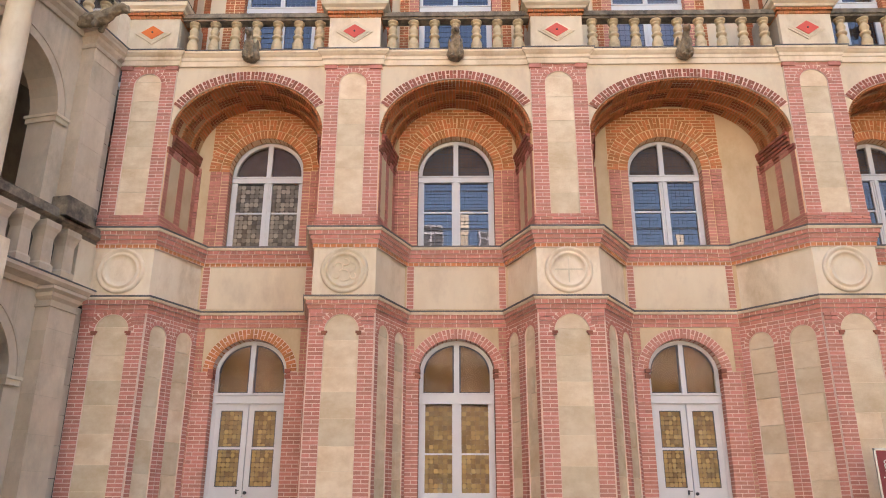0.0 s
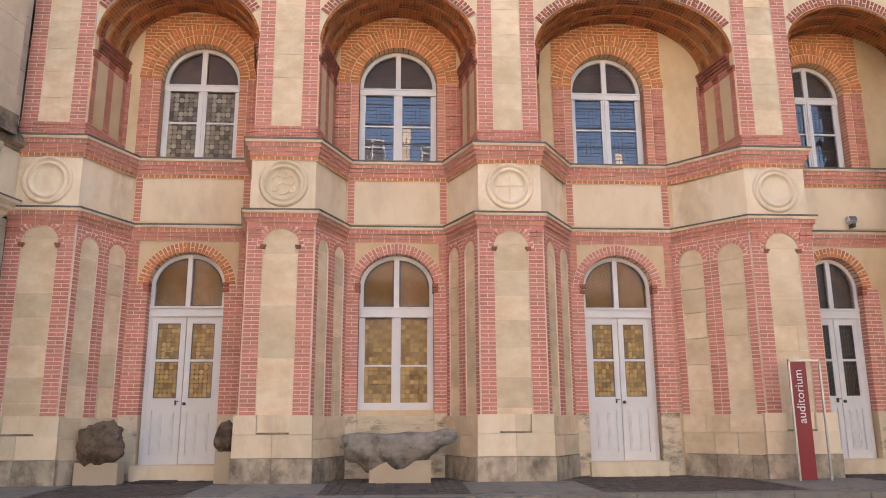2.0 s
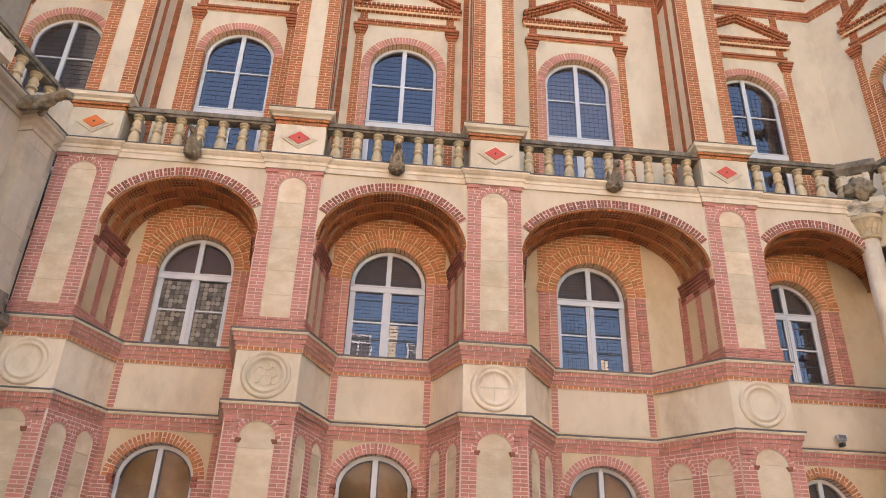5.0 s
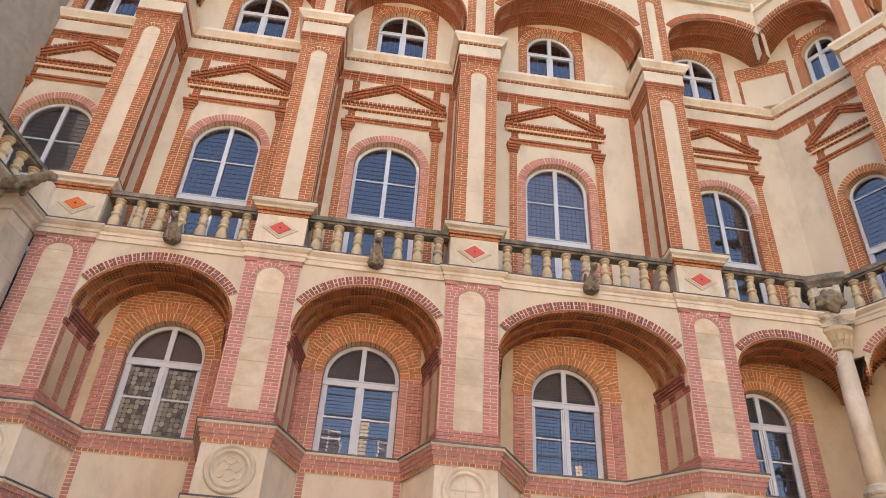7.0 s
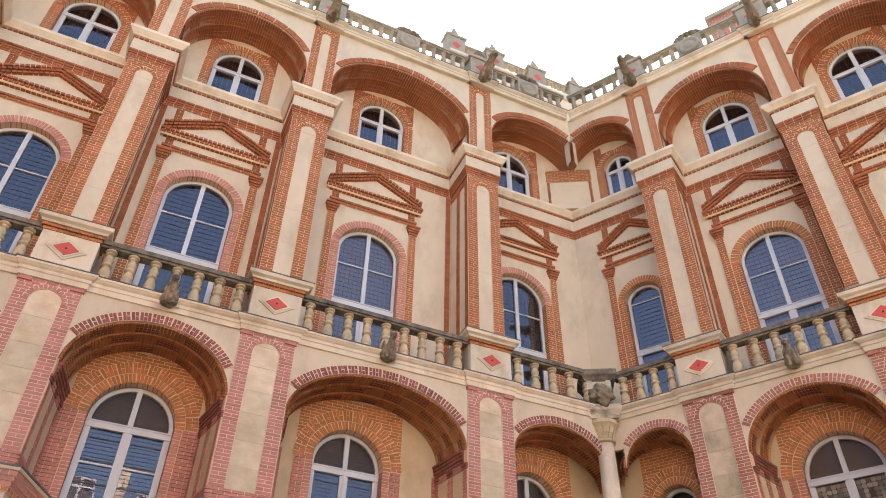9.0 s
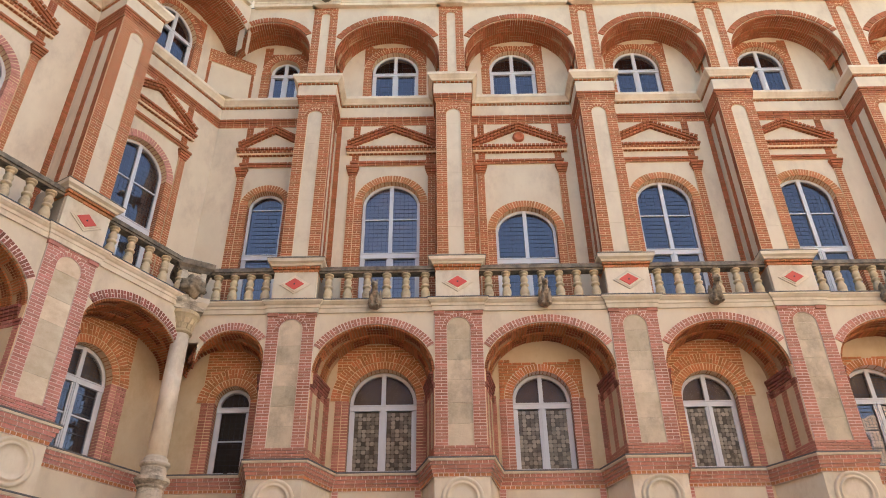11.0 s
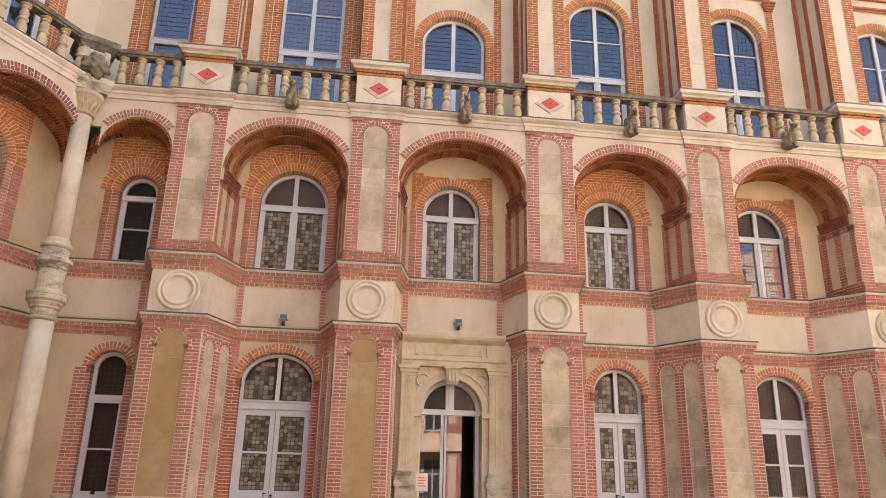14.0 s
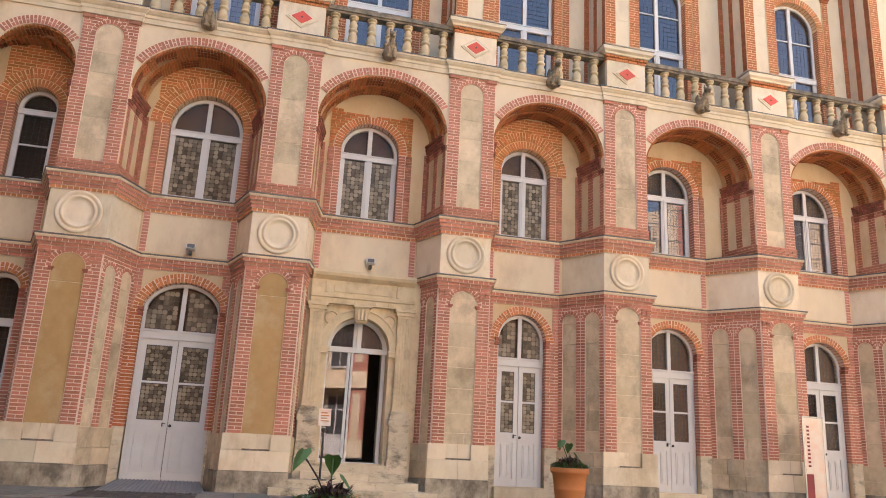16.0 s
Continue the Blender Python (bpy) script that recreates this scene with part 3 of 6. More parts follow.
        g.box(c + k * (HP1 - .1) - .12, c + k * (HP1 - .1) + .12, -.055, .02, Z_BALC - .085, Z_BALC - .005)
        part("impost", g, F["brick"], top)
    part("mortar", mo, MORTAR, top)
    for p, q in (((fr, 0.012), (fr + .2, D)), ((fl - .2, D), (fl, 0.012))):
        S, L = face(M, p, q)
        ms = Geo(S)
        ms.box(0, L, -.017, .01, Z_UP, 7.9)
        part("mortar", ms, MORTAR_DK, top)
        e, m = .15, .10
        sb = courses(0, L, Z_UP, 6.2, .028) + courses(0, L, 7.46, 7.62, .028)
        for a, b in ((0, e), (L / 2 - m, L / 2 + m), (L - e, L)):
            sb += courses(a, b, 6.2, 7.46, .028)
        pieces("brick", sb, S, F["brick"], top, False)
        for a, b in ((e, L / 2 - m), (L / 2 + m, L - e)):
            ms = Geo(S)
            ms.box(a + .006, b - .006, -.020, .01, 6.2, 7.46)
            part("side_panel", ms, PLASTER, top)
        L0, L1 = (.10, L) if p[1] < q[1] else (0, L - .10)
        cap = [T(L0 + (L1 - L0) * (k + .5) / 9, -.01 - r * .008, 7.655 + r * .07) @ SC((L1 - L0) / 9 - .014, .075 + r * .018, .056) for k in range(9) for r in range(4)]
        for mid in (e / 2, L / 2, L - e / 2):
            cap += [T(mid, -.02 - r * .006, 7.50 + r * .065) @ SC(.17 + .02 * r, .05 + .015 * r, .055) for r in range(2)]
        pieces("brick", cap, S, BRICK_ARCH, top, False)
    return top


# ================= continuous cornices =================
def brick_cornice(F, line, z, kind):
    M = F["M"]
    top = thing("cornice", world_at(M, line[1][0], 0, z), "stepped rose brick cornice with a dark lead drip", "cornice", kind="structure")
    if kind == 1:
        rows = [(.028, z, .23, F["brick"]), (.055, z + .078, .23, F["brick"]), (.09, z + .155, .115, F["brick"])]
        e = z + .233
    else:
        rows = [(.03, z, .105, BRICK_OR), (.05, z + .078, .23, F["brick"]), (.08, z + .155, .23, F["brick"]), (.11, z + .233, .115, F["brick"])]
        e = z + .31
    prof = [(.0, z)]
    for o, zz, L, m in rows:
        prof += [(o - .004, zz), (o - .004, zz + .078)]
    prof += [(.0, e + .01)]
    g = Geo(M)
    g.sweep(line, prof)
    part("mortar", g, MORTAR, top)
    for o, zz, L, m in rows:
        pieces("brick", along(line, o, zz, zz + .078, L, gap=.012 if L > .11 else .018), M, m, top, False)
    o = rows[-1][0]
    g = Geo(M)
    g.sweep(line, [(.0, e), (o + .025, e), (o + .035, e + .03), (o + .035, e + .045), (0, e + .05)])
    part("stone_course", g, STONE, top)
    g = Geo(M)
    g.sweep(line, [(.0, e + .045), (o + .045, e + .045), (o + .05, e + .075), (-.05, e + .1)])
    part("drip", g, LEAD, top, "dark lead flashing")


def ashlar_cornice(F, line, z, label, deep=.1):
    M = F["M"]
    top = thing("cornice", world_at(M, line[1][0], 0, z), label, "cornice", kind="structure")
    g = Geo(M)
    g.sweep(line, [(-deep, z), (.02, z), (.03, z + .10), (.05, z + .115), (.055, z + .175), (.09, z + .20), (.12, z + .235), (.13, z + .24), (.13, z + .285), (-deep, z + .29)])
    part("moulding", g, STONE, top)
    g = Geo(M)
    g.sweep(line, [(-.1, z + .286), (.145, z + .286), (.145, z + .305), (-.1, z + .31)])
    part("flashing", g, LEAD, top, "dark lead flashing")


def attic_cornice(F, line, z):
    M = F["M"]
    top = thing("cornice", world_at(M, line[1][0], 0, z), "cream stone cornice over a brick frieze with dentils", "cornice", kind="structure")
    g = Geo(M)
    g.sweep(line, [(.0, z), (.012, z), (.012, z + .31), (0, z + .32)])
    part("mortar", g, MORTAR_DK, top)
    for k in range(4):
        pieces("brick", along(line, .02 + .012 * k, z + .078 * k, z + .078 * (k + 1), .23), M, BRICK_RED, top, False)
    e = z + .312
    g = Geo(M)
    g.sweep(line, [(.0, e), (.05, e), (.05, e + .38), (.0, e + .38)])
    part("fascia", g, PLASTER_HI, top)
    pieces("brick", along(line, .075, e + .38, e + .46, .12, gap=.03), M, BRICK_OR, top, False)
    g = Geo(M)
    g.sweep(line, [(.0, e + .455), (.10, e + .46), (.12, e + .50), (.19, e + .58), (.21, e + .60), (.21, e + .69), (.0, e + .72)])
    part("moulding", g, STONE, top)


# ================= windows and doors =================
def arch_sheet(g, c, hw, zb, zs, rise, y, n=18):
    pts = [(c - hw, y, zb), (c + hw, y, zb)] + [(c + hw * math.cos(math.pi * i / n), y, zs + rise * math.sin(math.pi * i / n)) for i in range(n + 1)]
    g.add(pts, [list(range(len(pts)))])


def half_at(hw, zs, rise, z):
    return hw if z <= zs else hw * math.sqrt(max(0, 1 - ((z - zs) / rise) ** 2))


def cames(M, parent, c, hw, zb, zs, rise, y, dx, dz, w=.008):
    """Lead bars in the panes."""
    L = []
    z = zb + dz
    while z < zs + rise - .04:
        h = half_at(hw, zs, rise, z)
        L.append(T(c, y, z) @ SC(2 * h, .004, w))
        z += dz
    n = max(2, round(2 * hw / dx))
    for k in range(1, n):
        x = -hw + 2 * hw * k / n
        ztop = zs + rise * math.sqrt(max(0, 1 - (x / hw) ** 2))
        L.append(T(c + x, y, (zb + ztop) / 2) @ SC(w, .004, ztop - zb))
    g = Geo(M)
    g.units(L)
    part("leading", g, CAME, parent, "dark lead bars", kind="stuff")


def cives(M, parent, c, x0, x1, z0, z1, y, pitch, material, clip=None):
    """Rounds of old glass set in lead, side by side."""
    nx, nz = max(1, round((x1 - x0) / pitch)), max(1, round((z1 - z0) / pitch))
    dx, dz = (x1 - x0) / nx, (z1 - z0) / nz
    g = Geo(M)
    for i in range(nx):
        for j in range(nz):
            x, z = x0 + (i + .5) * dx, z0 + (j + .5) * dz
            if clip and not clip(x, z):
                continue
            tx, tz, oy = random.gauss(0, .02), random.gauss(0, .02), random.uniform(-.001, .001)
            pts = []
            for q in range(10):
                an = math.pi * (q + .5) / 5
                u = dx * .485 * math.copysign(abs(math.cos(an)) ** .6, math.cos(an))
                w = dz * .485 * math.copysign(abs(math.sin(an)) ** .6, math.sin(an))
                pts.append((x + u, y + oy + u * tx + w * tz, z + w))
            g.add(pts, [list(range(10))])
    part("roundels", g, material, parent, "small rounds of old glass in lead", kind="stuff")


def window(F, c, hw, zb, zs, rise, y, n, label, trans=(), bars=(), glass=None, blind=None, grid=(.11, .13), mull=True, fr=.075, cive=None, fan=None):
    M = F["M"]
    top = thing(f"window_{n}", world_at(M, c, y, zb), label, "window", kind="structure")
    g = Geo(M)
    g.ring(c, zs, hw - fr, rise - fr, fr, y, y + .09)
    for k in (-1, 1):
        g.box(c + k * (hw - fr / 2) - fr / 2, c + k * (hw - fr / 2) + fr / 2, y, y + .09, zb, zs)
    g.box(c - hw, c + hw, y - .02, y + .09, zb, zb + fr)
    part("window_frame", g, PAINT, top)
    if mull:
        g = Geo(M)
        g.box(c - .05, c + .05, y - .012, y + .07, zb + fr, zs + rise - fr * .6)
        g.box(c - .015, c + .015, y - .03, y, zb + fr, (trans[0][0] if trans else zs))
        part("mullion", g, PAINT, top)
    for z, t in trans:
        g = Geo(M)
        h = half_at(hw, zs, rise, z)
        g.box(c - h, c + h, y - .02, y + .08, z - t / 2, z + t / 2)
        g.box(c - h, c + h, y - .035, y, z + t / 2 - .03, z + t / 2)
        part("transom", g, PAINT, top)
    for k in (-1, 1):
        for z in bars:
            g = Geo(M)
            h = half_at(hw - fr, zs, rise - fr, z)
            g.box(*sorted((c + k * (.05 if mull else .0), c + k * h)), y + .015, y + .06, z - .016, z + .016)
            part("glazing_bar", g, PAINT, top)
    if trans or mull:  # sash stiles of the casements
        zt = trans[-1][0] - trans[-1][1] / 2 if trans else zs
        for k in (-1, 1):
            g = Geo(M)
            if mull:
                g.box(*sorted((c + k * .05, c + k * .085)), y + .005, y + .065, zb + fr + .06, zt)
            g.box(*sorted((c + k * (hw - fr - .04), c + k * (hw - fr))), y + .005, y + .065, zb + fr + .06, zt)
            g.box(*sorted((c + k * .05, c + k * (hw - fr))), y + .005, y + .065, zb + fr, zb + fr + .06)
            part("casement", g, PAINT, top)
    g = Geo(M)
    if fan and trans:
        f = Geo(M)
        zt = trans[0][0]
        arch_sheet(f, c, hw - fr * .6, zt, max(zs, zt + .01), rise - fr * .6, y + .045)
        part("fanlight", f, fan, top).visible_shadow = False
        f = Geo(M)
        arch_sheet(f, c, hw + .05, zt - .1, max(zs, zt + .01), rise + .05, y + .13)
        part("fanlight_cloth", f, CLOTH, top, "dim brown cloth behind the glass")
        g.add([(c - hw + fr * .6, y + .045, zb + fr * .6), (c + hw - fr * .6, y + .045, zb + fr * .6), (c + hw - fr * .6, y + .045, zt), (c - hw + fr * .6, y + .045, zt)], [[0, 1, 2, 3]])
    else:
        arch_sheet(g, c, hw - fr * .6, zb + fr * .6, zs, rise - fr * .6, y + .045)
    p = part("pane", g, glass or GLASS, top)
    p.visible_shadow = False
    if cive:
        cm, zt0 = cive
        for k in (-1, 1):
            cives(M, top, c, *sorted((c + k * .09, c + k * (hw - fr - .03))), zb + fr + .05, zt0, y + .03, .085 if cm is CIVE_TAN else .095, cm)
        if cm is CIVE_TAN and not fan:
            fan_border(M, top, c, hw - fr, trans[0][0] + trans[0][1] / 2, zs, rise - fr, y + .036)
    elif grid:
        cames(M, top, c, hw - fr, zb + fr, zs, rise - fr, y + .038, *grid, .006)
        if fan:
            cames(M, top, c, hw - fr, zb + fr, zs, rise - fr, y + .030, 9, .42, .02)
    if blind:
        g = Geo(M)
        arch_sheet(g, c, hw + .1, zb, zs, rise + .1, y + .16)
        part("blind", g, blind, top, "cloth or dark backing sheet behind the glass")
    return top


def fan_border(M, parent, c, hw, zb, zs, rise, y):
    """The dark lead edge of a two-light fanlight."""
    w = .028
    for k in (-1, 1):
        g = Geo(M)
        h = half_at(hw, zs, rise, zb + w)
        g.box(*sorted((c + k * .05, c + k * (h - .01))), y, y + .006, zb + .005, zb + w)
        g.box(*sorted((c + k * .05, c + k * (.05 + w))), y + .001, y + .007, zb + w, zs + rise - .03)
        g.ring(c, zs, hw - w, rise - w, w, y + .002, y + .006, 16, *((0.02, math.pi / 2 - .07) if k < 0 else (math.pi / 2 + .07, math.pi - .02)))
        part("lead_border", g, CAME, parent)


def door(F, c, hw, z0, zs, rise, y, n, label, glass, blind, z1=2.90, cive=None):
    M = F["M"]
    top = thing(f"door_{n}", world_at(M, c, y, z0), label, "door", kind="structure")
    fr = .07
    g = Geo(M)
    g.ring(c, zs, hw - fr, rise - fr, fr, y, y + .1)
    for k in (-1, 1):
        g.box(c + k * (hw - fr / 2) - fr / 2, c + k * (hw - fr / 2) + fr / 2, y, y + .1, z0, zs)
    g.box(c - hw, c + hw, y - .01, y + .1, z1, z1 + .2)
    g.box(c - hw, c + hw, y - .04, y + .0, z1 + .16, z1 + .2)
    g.box(c - hw, c + hw, y - .03, y + .0, z1 + .01, z1 + .04)
    g.box(c - .045, c + .045, y - .01, y + .07, z1 + .2, zs + rise - .04)
    part("door_frame", g, PAINT, top)
    g = Geo(M)
    arch_sheet(g, c, hw - fr, z1 + .2, zs, rise - fr, y + .045)
    fan = part("fanlight", g, glass, top)
    fan.visible_shadow = False
    if cive is CIVE:
        cives(M, top, c, c - hw + fr, c + hw - fr, z1 + .22, zs + rise - fr, y + .03, .1, cive,
              lambda x, z: abs(x - c) > .06 and (z < zs or ((x - c) / (hw - fr - .04)) ** 2 + ((z - zs) / (rise - fr - .04)) ** 2 < 1))
    elif cive is CIVE_TAN:
        fan_border(M, top, c, hw - fr, z1 + .2, zs, rise - fr, y + .036)
    else:
        cames(M, top, c, hw - fr, z1 + .2, zs, rise - fr, y + .038, .10, .11)
    lw = hw - fr
    zg, zm = z0 + 1.16, z1 - .86
    for k in (-1, 1):
        a, b = sorted((c + k * .006, c + k * lw))
        leaf = Geo(M)
        st = .1
        leaf.box(a, a + st, y + .01, y + .065, z0, z1)
        leaf.box(b - st, b, y + .01, y + .065, z0, z1)
        leaf.box(a + st, b - st, y + .01, y + .065, z0, z0 + .16)
        leaf.box(a + st, b - st, y + .01, y + .065, zg - .22, zg)
        leaf.box(a + st, b - st, y + .01, y + .065, z1 - .12, z1)
        leaf.box(a + st, b - st, y + .035, y + .055, z0 + .16, zg - .22)
        ob = part("door_leaf", leaf, PAINT, top, "painted wooden leaf, glazed above and panelled below")
        w2 = (b - a - 2 * st) / 2
        for j in range(2):
            p0 = a + st + j * w2 + .025
            g = Geo(M)
            g.box(p0, p0 + w2 - .05, y + .016, y + .04, z0 + .2, zg - .26)
            g.box(p0 + .035, p0 + w2 - .085, y + .004, y + .02, z0 + .24, zg - .30)
            part("panel", g, PAINT, ob)
        g = Geo(M)
        g.box(a + st, b - st, y + .036, y + .042, zg, z1 - .12)
        p = part("pane", g, glass, ob)
        p.visible_shadow = False
        zc = (zg + z1) / 2 - .06
        for e0, e1 in ((zg, zc - .02), (zc + .02, z1 - .12)):
            g = Geo(M)
            for u0, u1, w0, w1 in ((a + st, a + st + .016, e0, e1), (b - st - .016, b - st, e0, e1), (a + st + .016, b - st - .016, e0, e0 + .016), (a + st + .016, b - st - .016, e1 - .016, e1)):
                g.box(u0, u1, y + .022, y + .036, w0, w1)
            part("lead_border", g, CAME, ob)
        g = Geo(M)
        g.box(a + st, b - st, y + .012, y + .05, (zg + z1) / 2 - .08, (zg + z1) / 2 - .04)
        part("glazing_bar", g, PAINT, ob)
        if cive:
            cives(M, ob, c, a + st + .01, b - st - .01, zg + .01, z1 - .13, y + .03, .082, cive)
        L = []
        n1 = 5
        for q in range(1, n1):
            L.append(T(a + st + (b - a - 2 * st) * q / n1, y + .03, (zg + z1 - .12) / 2) @ SC(.009, .01, z1 - .12 - zg))
        nz = 12
        for q in range(1, nz):
            L.append(T((a + b) / 2, y + .03, zg + (z1 - .12 - zg) * q / nz) @ SC(b - a - 2 * st, .01, .009))
        if not cive:
            g = Geo(M)
            g.units(L)
            part("leading", g, CAME, ob, "dark lead bars", kind="stuff")
    g = Geo(M)
    g.box(c - .11, c - .095, y - .05, y + .01, zg - .12, zg - .04)
    g.box(c - .11, c - .04, y - .055, y - .04, zg - .065, zg - .05)
    g.disc_prof([(.03, y + .01), (.03, y - .02), (.012, y - .03)], c + .05, zg - .1, 12)
    part("door_handle", g, IRON, top, "black iron handle and lock")
    if blind:
        g = Geo(M)
        arch_sheet(g, c, hw + .05, zg - .2, zs, rise + .05, y + .14)
        part("blind", g, blind, top, "cloth or dark backing sheet behind the glass")
    return top


count = {"w": 0, "d": 0}


def nxt(k):
    count[k] += 1
    return count[k]


def jambs(top, M, c, hw, zb, zs, rise, w, ring, y, material, lo, hi, mortar=MORTAR, single=False, rows=2, ring_mat=None):
    """Brick jambs and arch round an opening in a wall face at depth y, returning into the reveal."""
    S = M @ T(0, y, 0)
    out = courses(lo, c - hw, zb, zs, .02, deep=.2) + courses(c + hw, hi, zb, zs, .02, deep=.2)
    pieces("brick", out, S, material, top, single)
    pieces("brick", voussoirs(c, zs, hw, rise, ring, .024, .2, rows=rows), S, ring_mat or material, top, single)
    g = Geo(S)
    g.box(lo, c - hw - .008, -.016, .17, zb, zs)
    g.box(c + hw + .008, hi, -.016, .17, zb, zs)
    g.ring(c, zs, hw + .008, rise + .008, ring - .008, -.019, .17)
    part("mortar", g, mortar, top)


# ================= bays =================
def vault(top, M, c, hw, zs, rise, y0, D, taper, material=BRICK_DK, tl=None, tr=None, diag=None):
    tl, tr = taper if tl is None else tl, taper if tr is None else tr
    n, out = max(20, round(hw * 3.4 / .08 * 1.0)), []
    g = Geo(M)
    pts, fs = [], []

    def near(x):
        # where two vaults meet in the corner, each stops at the diagonal
        if diag is None:
            return y0
        f = (x - diag[0]) / (diag[1] - diag[0])
        return y0 + min(1, max(0, f)) * (D - y0)

    for i in range(n + 1):
        a = math.pi * i / n
        xf, xb = c - hw * math.cos(a), c + (tl - tr) / 2 - (hw - (tl + tr) / 2) * math.cos(a)
        fy = near(xf)
        xf = xf + (xb - xf) * (fy - y0) / (D - y0)
        pts += [(xf, fy, zs + rise * math.sin(a)), (xb, D, zs + rise * math.sin(a))]
    fs = [[2 * i, 2 * i + 1, 2 * i + 3, 2 * i + 2] for i in range(n)]
    g.add(pts, fs)
    # the darker mortar deepens the shade under the vault
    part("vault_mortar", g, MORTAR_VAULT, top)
    # header rings across the vault, and between them squares laid by turns along and across
    nr = max(2, round((D - y0) / .42))
    pitch = (D - y0) / nr
    cells = max(5, round(hw * 2.8 / .42))
    laid = []
    for j in range(nr):
        ya = y0 + pitch * j
        laid.append((ya, ya + .115, "ring"))
        laid.append((ya + .115, ya + pitch, "square"))
    flat = []
    for i in range(n):
        a = math.pi * (i + .5) / n
        tx, tz = math.sin(a), math.cos(a) * rise / hw
        ang = math.atan2(tz, tx)
        st = math.hypot(hw * math.sin(a), rise * math.cos(a)) * math.pi / n
        cell = i * cells // n
        for j, (ya, yb, kind) in enumerate(laid):
            f = ((ya + yb) / 2 - y0) / (D - y0)
            h, cc = hw - (tl + tr) / 2 * f, c + (tl - tr) / 2 * f
            ya = max(ya, near(cc - h * math.cos(a)))
            if yb - ya < .03:
                continue
            B0 = T(cc - h * math.cos(a), 0, zs + rise * math.sin(a)) @ RY(-ang)
            if kind == "ring":
                flat.append(B0 @ T(0, (ya + yb) / 2, 0) @ SC(st - .022, yb - ya - .016, .075))
            elif (cell + j // 2) % 2:
                flat.append(B0 @ T(0, (ya + yb) / 2, 0) @ SC(st - .024, yb - ya - .018, .034 + random.uniform(0, .006)))
            else:
                for q in range(3):
                    w = (yb - ya) / 3
                    out.append(B0 @ T(0, ya + (q + .5) * w, .008) @ SC(st - .014, w - .026, .03))
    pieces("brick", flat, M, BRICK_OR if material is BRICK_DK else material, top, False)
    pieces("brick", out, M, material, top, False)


def bay(F, b, k):
    M, D = F["M"], F["D"]
    wl, wr, c = b["wl"], b["wr"], b["c"]
    l1 = F["piers"][b["l"]] if b["l"] is not None else None
    r1 = F["piers"][b["r"]] if b["r"] is not None else None
    nm = F["name"]
    if b["gf"] is not None:
        low_bay(F, b, k, l1, r1)
    high_bay(F, b, k, l1, r1)


def low_bay(F, b, k, l1, r1):
    M, D, nm = F["M"], F["D"], F["name"]
    wl, wr, c = b["wl"], b["wr"], b["c"]
    wall = thing(f"wall_{nm}_bay_{k}", world_at(M, c, D, 0), "ochre plaster wall with brick-framed arched openings", "wall", kind="structure")
    # ---- ground floor
    g1, zs, rise = b["g"], 3.47, .62
    z0 = .26
    if b["gf"] == "window":
        zb = 1.19
    elif b["gf"] == "slit":
        zb, rise, zs = 1.05, .36, 3.62
    elif b["gf"] == "portal":
        zb, zs, rise = .55, 3.15, .62
    else:
        zb = z0
    if F is B and k == 1:
        z0 = zb = .12
    g = Geo(M)
    lin = 0 if b["gf"] == "portal" else .03
    g.arched(wl - .3, wr + .3, 0, Z_UP, c, g1 + lin, zb, zs, rise + lin, D, .4)
    part("plaster", g, PLASTER, wall)
    if b["gf"] != "portal":
        lo, hi = (wl, wr)
        lo, hi = max(lo, c - g1 - .34), min(hi, c + g1 + .34)
        jambs(wall, M, c, g1, 1.12, zs, rise, .2, .2, D, BRICK_RED if F is B and k == 1 else F["brick"], lo, hi, single=(F is A), ring_mat=BRICK if F is A and k in (1, 2) else BRICK_OR)
        S = M @ T(0, D, 0)
        st = stones(lo - .02, c - g1, 0, 1.12, 0, .03, .4, .5, k) + stones(c + g1, hi + .02, 0, 1.12, 0, .03, .4, .5, k + 9)
        if b["gf"] in ("window", "slit"):
            st += stones(c - g1, c + g1, 0, zb - .1, 0, .02, .5, .9, k)
        pieces("base_stone", st, S, STONE_WET, wall, True)
        for q in (-1, 1):
            g = Geo(M)
            for r in range(2):
                x = c + q * (g1 + .03)
                g.box(x - .05, x + .05, D - .05 - .02 * r, D + .1, zs - .12 + r * .1, zs - .05 + r * .1)
            part("impost", g, BRICK_ARCH, wall)
        # brick strips that run up to the cornice
        pieces("brick", courses(wl, wl + .17, 1.12, Z_C1, .015) + courses(wr - .17, wr, 1.12, Z_C1, .015), M @ T(0, D, 0), BRICK, wall, False)
    # ---- band between the cornices
    S = M @ T(0, D, 0)
    g = Geo(S)
    g.box(wl, wl + .14, -.012, .02, Z_BAND, Z_C2)
    g.box(wr - .14, wr, -.012, .02, Z_BAND, Z_C2)
    part("mortar", g, MORTAR, wall)
    g = Geo(S)
    g.box(wl + .14, wr - .14, -.006, .02, Z_BAND, Z_C2)
    part("band_plaster", g, PLASTER_HI, wall)
    pieces("brick", courses(wl, wl + .14, Z_BAND, Z_C2, .02) + courses(wr - .14, wr, Z_BAND, Z_C2, .02), S, BRICK, wall, False)
    # ---- upper floor
    uh, ub, us = b["u"], 5.90, 7.58
    L1 = l1 + HP1 if l1 is not None else (-2.05)
    R1 = r1 - HP1 if r1 is not None else 9.88
    bl, bR = (L1 + .2 if l1 is not None else wl), (R1 - .2 if r1 is not None else wr)
    ur = uh if uh > .5 else uh * 1.0
    g = Geo(M)
